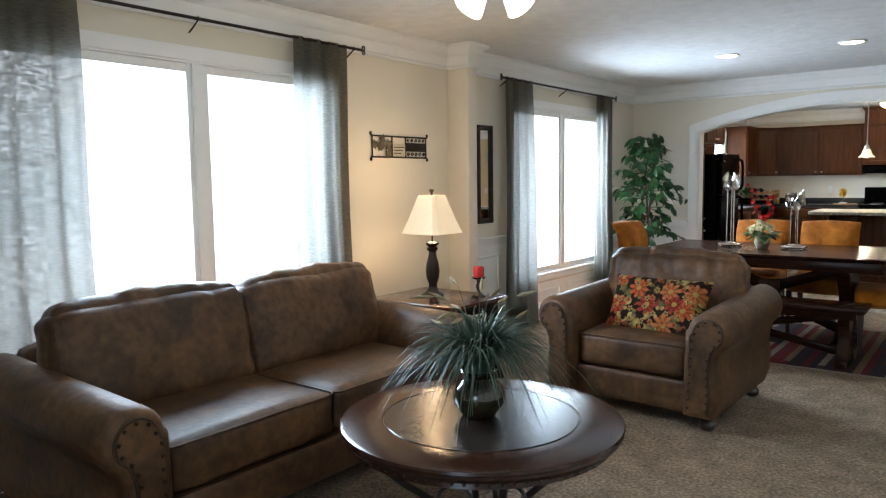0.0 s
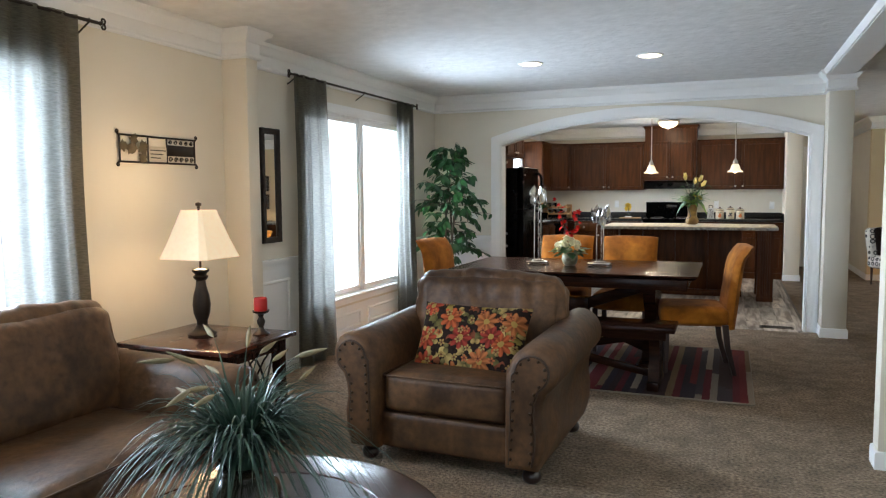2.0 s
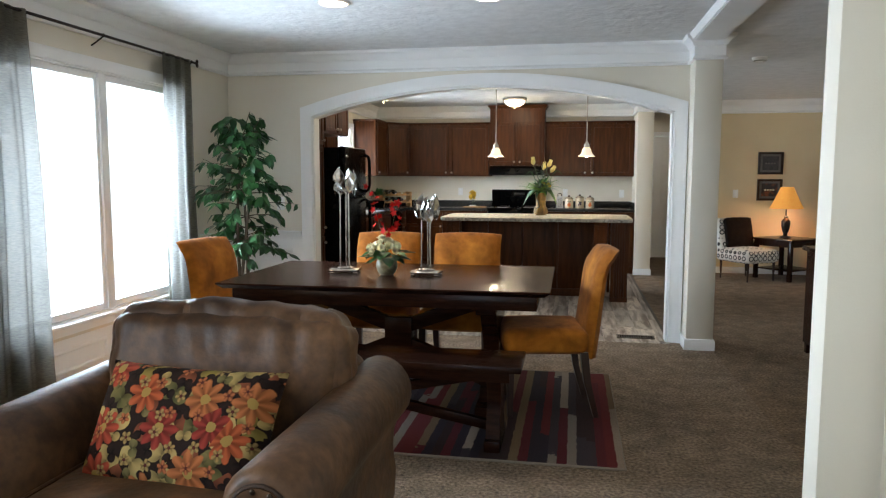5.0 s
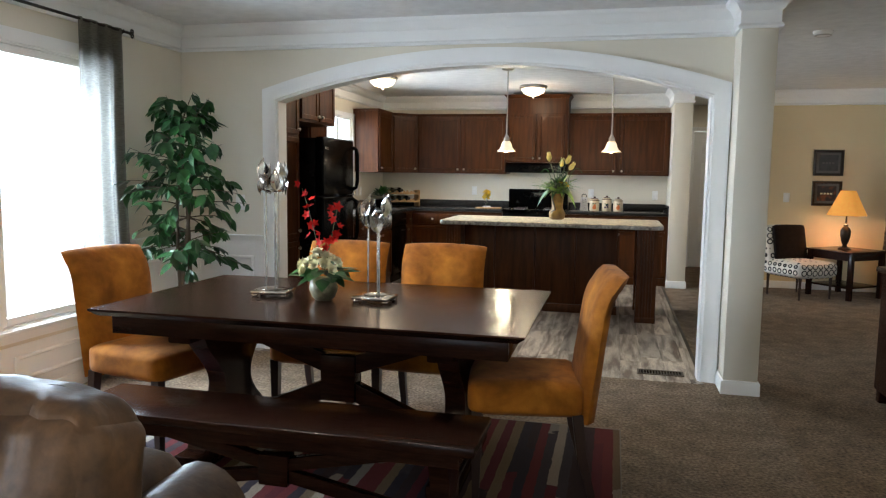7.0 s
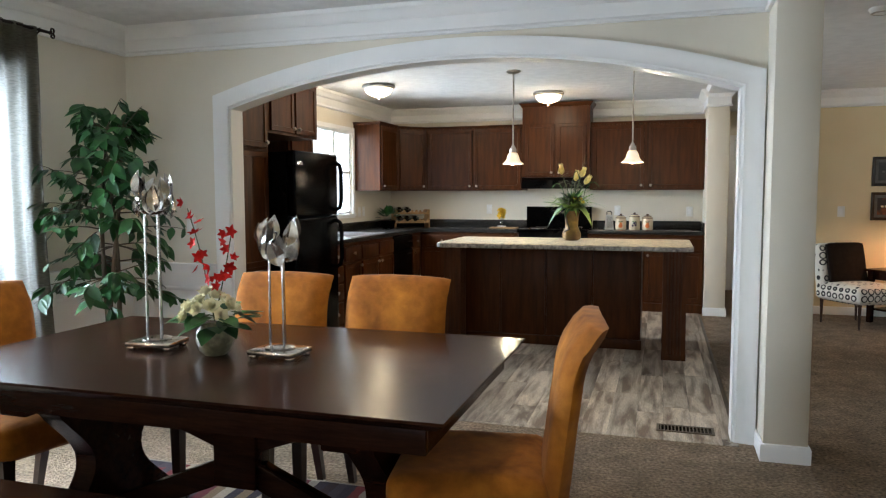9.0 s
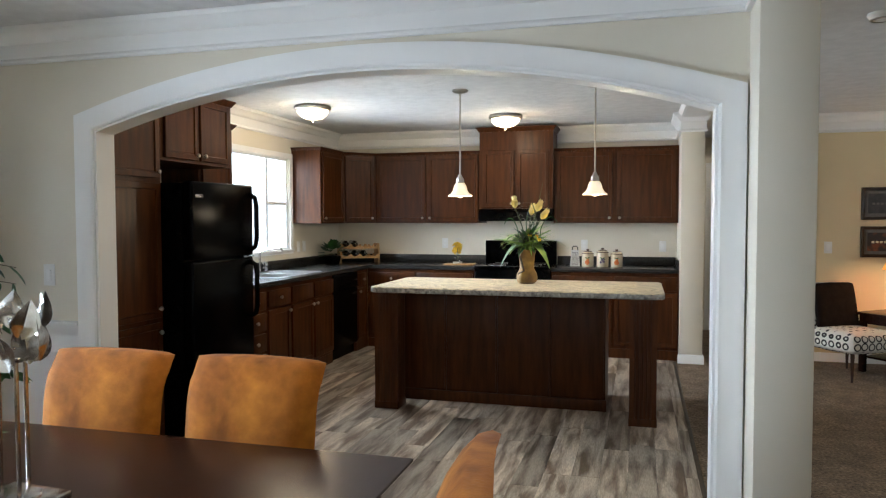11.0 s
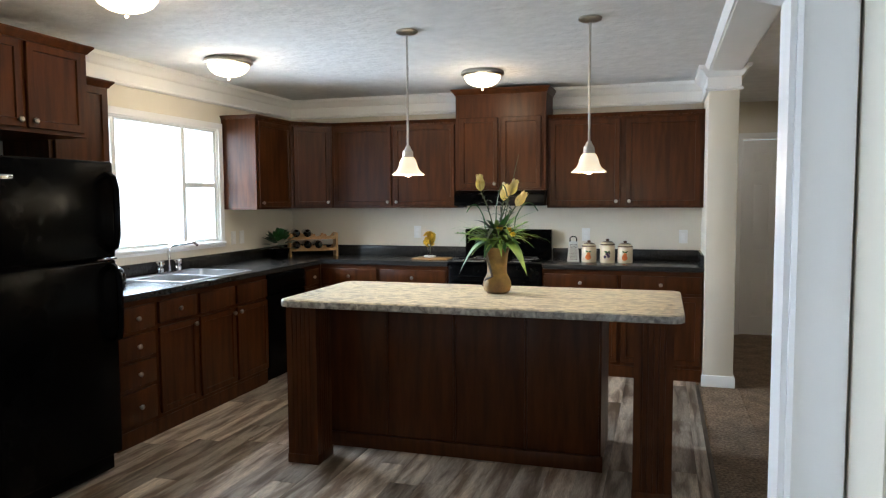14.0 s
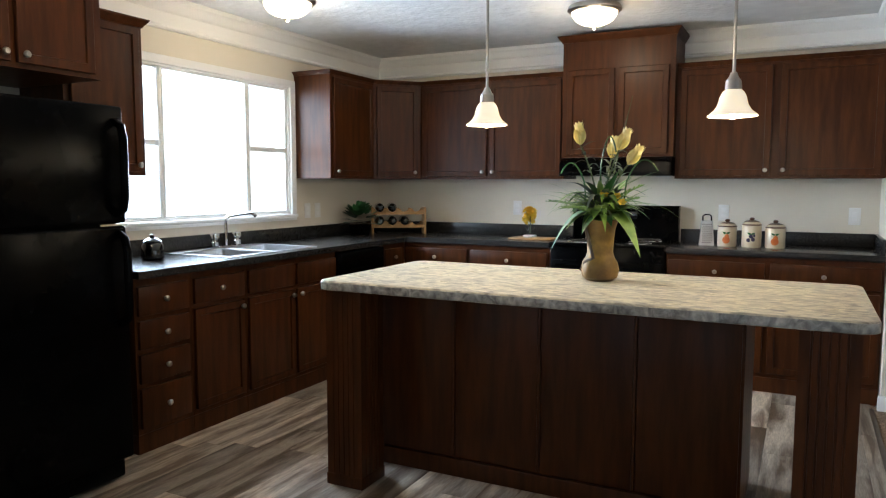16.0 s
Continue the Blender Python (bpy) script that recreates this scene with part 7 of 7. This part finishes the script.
for k in range(3):
    part("button", moved(lathe([(0.026, 0), (0.022, 0.012), (0, 0.016)], 14), pose(0.05, 0.158 + 0.028 * k, 0.48 + 0.125 * k, 80)), M_NICKEL, bk)
for sx in (-1, 1):
    for y in (-0.24, 0.24):
        part("leg", lathe([(0, 0), (0.013, 0), (0.024, 0.25), (0, 0.25)], 4, sx * 0.22, y), M_DARKLEG, sl, "dark tapered leg")

st = thing("lamp_table", "square dark wood lamp table", "side table", 2.46, 12.70, 0, 38)
part("tabletop", B(-0.31, 0.31, -0.31, 0.31, 0.53, 0.555, 0.006), M_ESPRESSO, st)
part("apron", boxes((-0.27, 0.27, -0.27, -0.25, 0.45, 0.529), (-0.27, 0.27, 0.25, 0.27, 0.45, 0.529), (-0.27, -0.25, -0.25, 0.25, 0.45, 0.529), (0.25, 0.27, -0.25, 0.25, 0.45, 0.529)), M_ESPRESSO, st)
part("shelf", B(-0.25, 0.25, -0.25, 0.25, 0.13, 0.15, 0.004), M_ESPRESSO, st)
for sx in (-1, 1):
    for sy in (-1, 1):
        part("leg", B(sx * 0.26 - 0.025, sx * 0.26 + 0.025, sy * 0.26 - 0.025, sy * 0.26 + 0.025, 0, 0.529, 0.004), M_ESPRESSO, st)
la = thing("table_lamp", "lit urn lamp with amber shade on dark table", "lamp", 2.44, 12.70, 0.555)
part("base", lathe([(0, 0), (0.07, 0), (0.072, 0.012), (0.03, 0.03), (0.022, 0.05), (0.04, 0.09), (0.055, 0.16), (0.056, 0.22), (0.04, 0.25), (0.02, 0.27), (0.03, 0.285), (0.012, 0.30), (0.008, 0.40), (0, 0.40)], 28), M_BRONZE, la, "dark bronze urn base")
part("shade", lathe([(0.205, 0.395), (0.207, 0.40), (0.15, 0.52), (0.082, 0.675), (0.080, 0.68)], 40), M_ORANGESH, la, "lit amber fabric shade")
bulb("family_lamp_bulb", (2.44, 12.70, 0.555 + 0.50), 5, 0.05, (1.0, 0.66, 0.34))
bulb("family_lamp_low", (2.44, 12.70, 0.555 + 0.37), 5, 0.05, (1.0, 0.66, 0.34))

M_PRINT1 = mat("dark_print", (0.025, 0.028, 0.03), (0.06, 0.06, 0.062), 14, 0.6)
M_PRINT2 = mat("dusk_print", (0.03, 0.022, 0.02), (0.28, 0.08, 0.02), 9, 0.6, mix=(0.5, 0.7))
M_MAT = mat("grey_mat_board", (0.14, 0.14, 0.13), None, 30, 0.9)
for z, h, pm, lab in ((1.562, 0.156, M_PRINT1, "dark framed monochrome print on yellow wall"), (1.191, 0.150, M_PRINT2, "dark framed dusk landscape print on yellow wall")):
    p = thing("picture", lab, "picture", 2.328, 13.16, z, group="pictures on yellow wall")
    w = 0.166
    part("frame", sweep([(-w, -0.002, -h), (-w, -0.002, h), (w, -0.002, h), (w, -0.002, -h)], [(0, 0), (0, 0.02), (0.006, 0.024), (0.03, 0.016), (0.034, 0)], up=(0, -1, 0), closed=True), M_BRONZE, p)
    part("mat_board", B(-w + 0.025, w - 0.025, -0.008, -0.003, -h + 0.025, h - 0.025), M_MAT, p)
    part("print", B(-w + 0.06, w - 0.06, -0.0105, -0.0085, -h + 0.06, h - 0.06), pm, p)
    for k in range(4):
        part("caption_bar", B(-0.07 + k * 0.036, -0.045 + k * 0.036, -0.0118, -0.0108, -0.012, 0.008), M_MAT if pm is M_PRINT1 else M_PETALW, p)

# chest at the edge of the family room
M_STONE = mat("stacked_stone", (0.16, 0.115, 0.085), (0.09, 0.065, 0.05), 7, 0.9, bump=0.01, bscale=22, rand=0.4)
co = thing("console_chest", "dark wood chest with crossed door fronts", "chest", 1.42, 7.95, 0)
part("top", B(-0.03, 1.23, -0.03, 0.45, 0.80, 0.835, 0.008), M_ESPRESSO, co)
part("body", B(0.0, 1.20, 0.0, 0.42, 0.08, 0.799), M_ESPRESSO, co)
for k in range(2):
    d = part("drawer", B(0.03 + 0.58 * k, 0.59 + 0.58 * k, -0.018, -0.001, 0.62, 0.77, 0.005), M_ESPRESSO, co)
    part("knob", moved(lathe([(0, 0.024), (0.014, 0.02), (0.006, 0.006), (0.006, 0)], 12), pose(0.10 + 0.58 * k, -0.018, 0.695, 90)), M_NICKEL, d)
    d = part("door", B(0.03 + 0.58 * k, 0.59 + 0.58 * k, -0.012, -0.001, 0.11, 0.60, 0.004), M_ESPRESSO, co)
    part("cross_bar", moved(bar((0.04 + 0.58 * k, 0, 0.13), (0.58 + 0.58 * k, 0, 0.58), 0.012, 0.04), pose(0, -0.019, 0)), M_ESPRESSO, d)
    part("cross_bar", moved(bar((0.04 + 0.58 * k, 0, 0.58), (0.58 + 0.58 * k, 0, 0.13), 0.012, 0.04), pose(0, -0.0315, 0)), M_ESPRESSO, d)
for x in (0.04, 1.16):
    for y in (0.04, 0.38):
        part("foot", B(x - 0.03, x + 0.03, y - 0.03, y + 0.03, 0, 0.079, 0.004), M_ESPRESSO, co)

# stone fireplace beyond the lamp table
fp = thing("fireplace", "stacked stone fireplace with dark wood mantel", "fireplace", 3.02, 12.62, 0)
part("core", B(0.03, 1.55, 0.03, 0.535, 0, 1.40), M_STONE, fp)
part("mantel", B(-0.05, 1.58, -0.07, 0.535, 1.405, 1.47, 0.008), M_ESPRESSO, fp)
part("firebox", B(0.40, 1.18, 0.005, 0.0295, 0.10, 0.75, 0.004), M_BLACK, fp)
r6 = random.Random(4)
stones = [mesh_of("stone", B(0, 1, 0, 0.05, 0, 0.055, 0.006, 1), M_STONE) for _ in range(1)]
z = 0.0
while z < 1.39:
    x = 0.0
    while x < 1.55:
        w = min(r6.uniform(0.14, 0.36), 1.55 - x)
        if not (0.38 < x + w / 2 < 1.2 and 0.1 < z < 0.75):
            o = new("stone", stones[0])
            o.parent = fp
            o.matrix_basis = pose(x, -0.012 - r6.uniform(0, 0.015), z) @ Matrix.Diagonal((max(0.05, w - 0.006), 1, 1, 1))
        x += w
    y = 0.04
    while y < 0.52:
        w = min(r6.uniform(0.14, 0.3), 0.53 - y)
        o = new("stone", stones[0])
        o.parent = fp
        o.matrix_basis = pose(0.035 - r6.uniform(0, 0.015), y, z, 0, 0, 90) @ Matrix.Diagonal((max(0.05, w - 0.006), 1, 1, 1))
        y += w
    z += 0.058

# ---- ceiling fan over the living room ----
cf = thing("ceiling_fan", "white ceiling fan with lit glass shades", "ceiling fan", -1.60, 2.69, CEIL)
part("canopy", lathe([(0, 0), (0.075, 0), (0.07, -0.03), (0.03, -0.05), (0.014, -0.055), (0.014, -0.10), (0, -0.10)], 28), M_WHITE, cf)
part("motor", lathe([(0, -0.095), (0.06, -0.095), (0.11, -0.115), (0.12, -0.15), (0.11, -0.19), (0.06, -0.21), (0, -0.21)], 32), M_WHITE, cf)
part("light_kit", lathe([(0, -0.21), (0.05, -0.21), (0.055, -0.25), (0.03, -0.275), (0, -0.28)], 24), M_WHITE, cf)
for k in range(5):
    b = part("blade", moved(rounded_top(0.16, 0.62, -0.065, 0.065, -0.004, 0.004, 0.05, 0.002), pose(0, 0, -0.165, 10, 0, 72 * k + 50)), M_WHITE, cf)
    part("blade_bracket", moved(B(0.09, 0.20, -0.02, 0.02, -0.008, -0.0045, 0.001), pose(0, 0, -0.165, 10, 0, 72 * k + 50)), M_NICKEL, b)
for k in range(4):
    a = 90 * k - 12
    sh = lathe([(0.025, 0.0), (0.034, 0.02), (0.05, 0.07), (0.064, 0.115), (0.068, 0.125), (0.06, 0.12), (0.045, 0.07), (0.028, 0.02)], 28)
    part("glass_shade", moved(sh, pose(0, 0, -0.25, 0, 0, a) @ pose(0.06, 0, 0, 0, 128, 0)), M_GLASSLAMP, cf, "lit tulip glass shade")
bulb("fan_bulb", (-1.60, 2.69, CEIL - 0.46), 6, 0.09)

# ---- outside ----
M_OUT = bpy.data.materials.new("overcast_distance")
M_OUT.use_nodes = True
nt = M_OUT.node_tree
em, nz, rp, tcn, mpn = (nt.nodes.new("ShaderNode" + n) for n in ("Emission", "TexNoise", "ValToRGB", "TexCoord", "Mapping"))
nt.links.new(tcn.outputs["Object"], mpn.inputs[0])
mpn.inputs["Scale"].default_value = (1, 0.25, 1.2)
nt.links.new(mpn.outputs[0], nz.inputs["Vector"])
nz.inputs["Scale"].default_value = 0.5
nt.links.new(nz.outputs[0], rp.inputs[0])
rp.color_ramp.elements[0].position, rp.color_ramp.elements[0].color = 0.3, (0.80, 0.90, 0.96, 1)
rp.color_ramp.elements[1].position, rp.color_ramp.elements[1].color = 0.6, (1.0, 1.0, 1.0, 1)
nt.links.new(rp.outputs[0], em.inputs[0])
em.inputs[1].default_value = 2.6
nt.links.new(em.outputs[0], nt.nodes["Material Output"].inputs[0])
nt.nodes.remove(nt.nodes["Principled BSDF"])
setting("backdrop", B(-12.05, -12.0, -25, 60, -3, 12), M_OUT, "bright overcast distance outside the windows", "backdrop")
setting("ground", boxes((-12.0, WX - 0.15, -25, 60, -0.9, -0.8)), mat("pale_gravel", (0.8, 0.8, 0.78), (0.72, 0.72, 0.71), 3, 0.95), "pale ground outside the windows", "ground")

# ---- kitchen planks, last ----
PW, PL = 0.152, 0.914
setting("kitchen_subfloor", B(WX - 0.15, VX, VY, KY, -0.1, -0.002), M_SUBFLOOR, "dark subfloor under the planks", "floor")
kf = tagged(new("plank_floor"), "weathered grey-brown plank vinyl floor", "floor", kind="structure")
plank = mesh_of("plank", B(0.0008, PW - 0.0008, 0.0008, PL - 0.0008, -0.002, 0.0028, 0.0008, 1), M_PLANK)
r7 = random.Random(2)
x = WX + 0.001
while x < VX - 0.01:
    y = VY - r7.uniform(0, PL)
    w = min(PW, VX - x)
    while y < KY - 0.01:
        a, b = max(y, VY), min(y + PL, KY - 0.001)
        if b - a > 0.02:
            o = new("plank", plank)
            o.parent = kf
            o.matrix_basis = Matrix.Translation((x, a, 0)) @ Matrix.Diagonal((w / PW, (b - a) / PL, 1, 1))
        y += PL
    x += PW
setting("floor_transition", B(VX - 0.012, VX + 0.014, AY + 0.12, 12.70, 0.0005, 0.006, 0.002), M_VENT, "thin metal strip between planks and carpet", "trim")
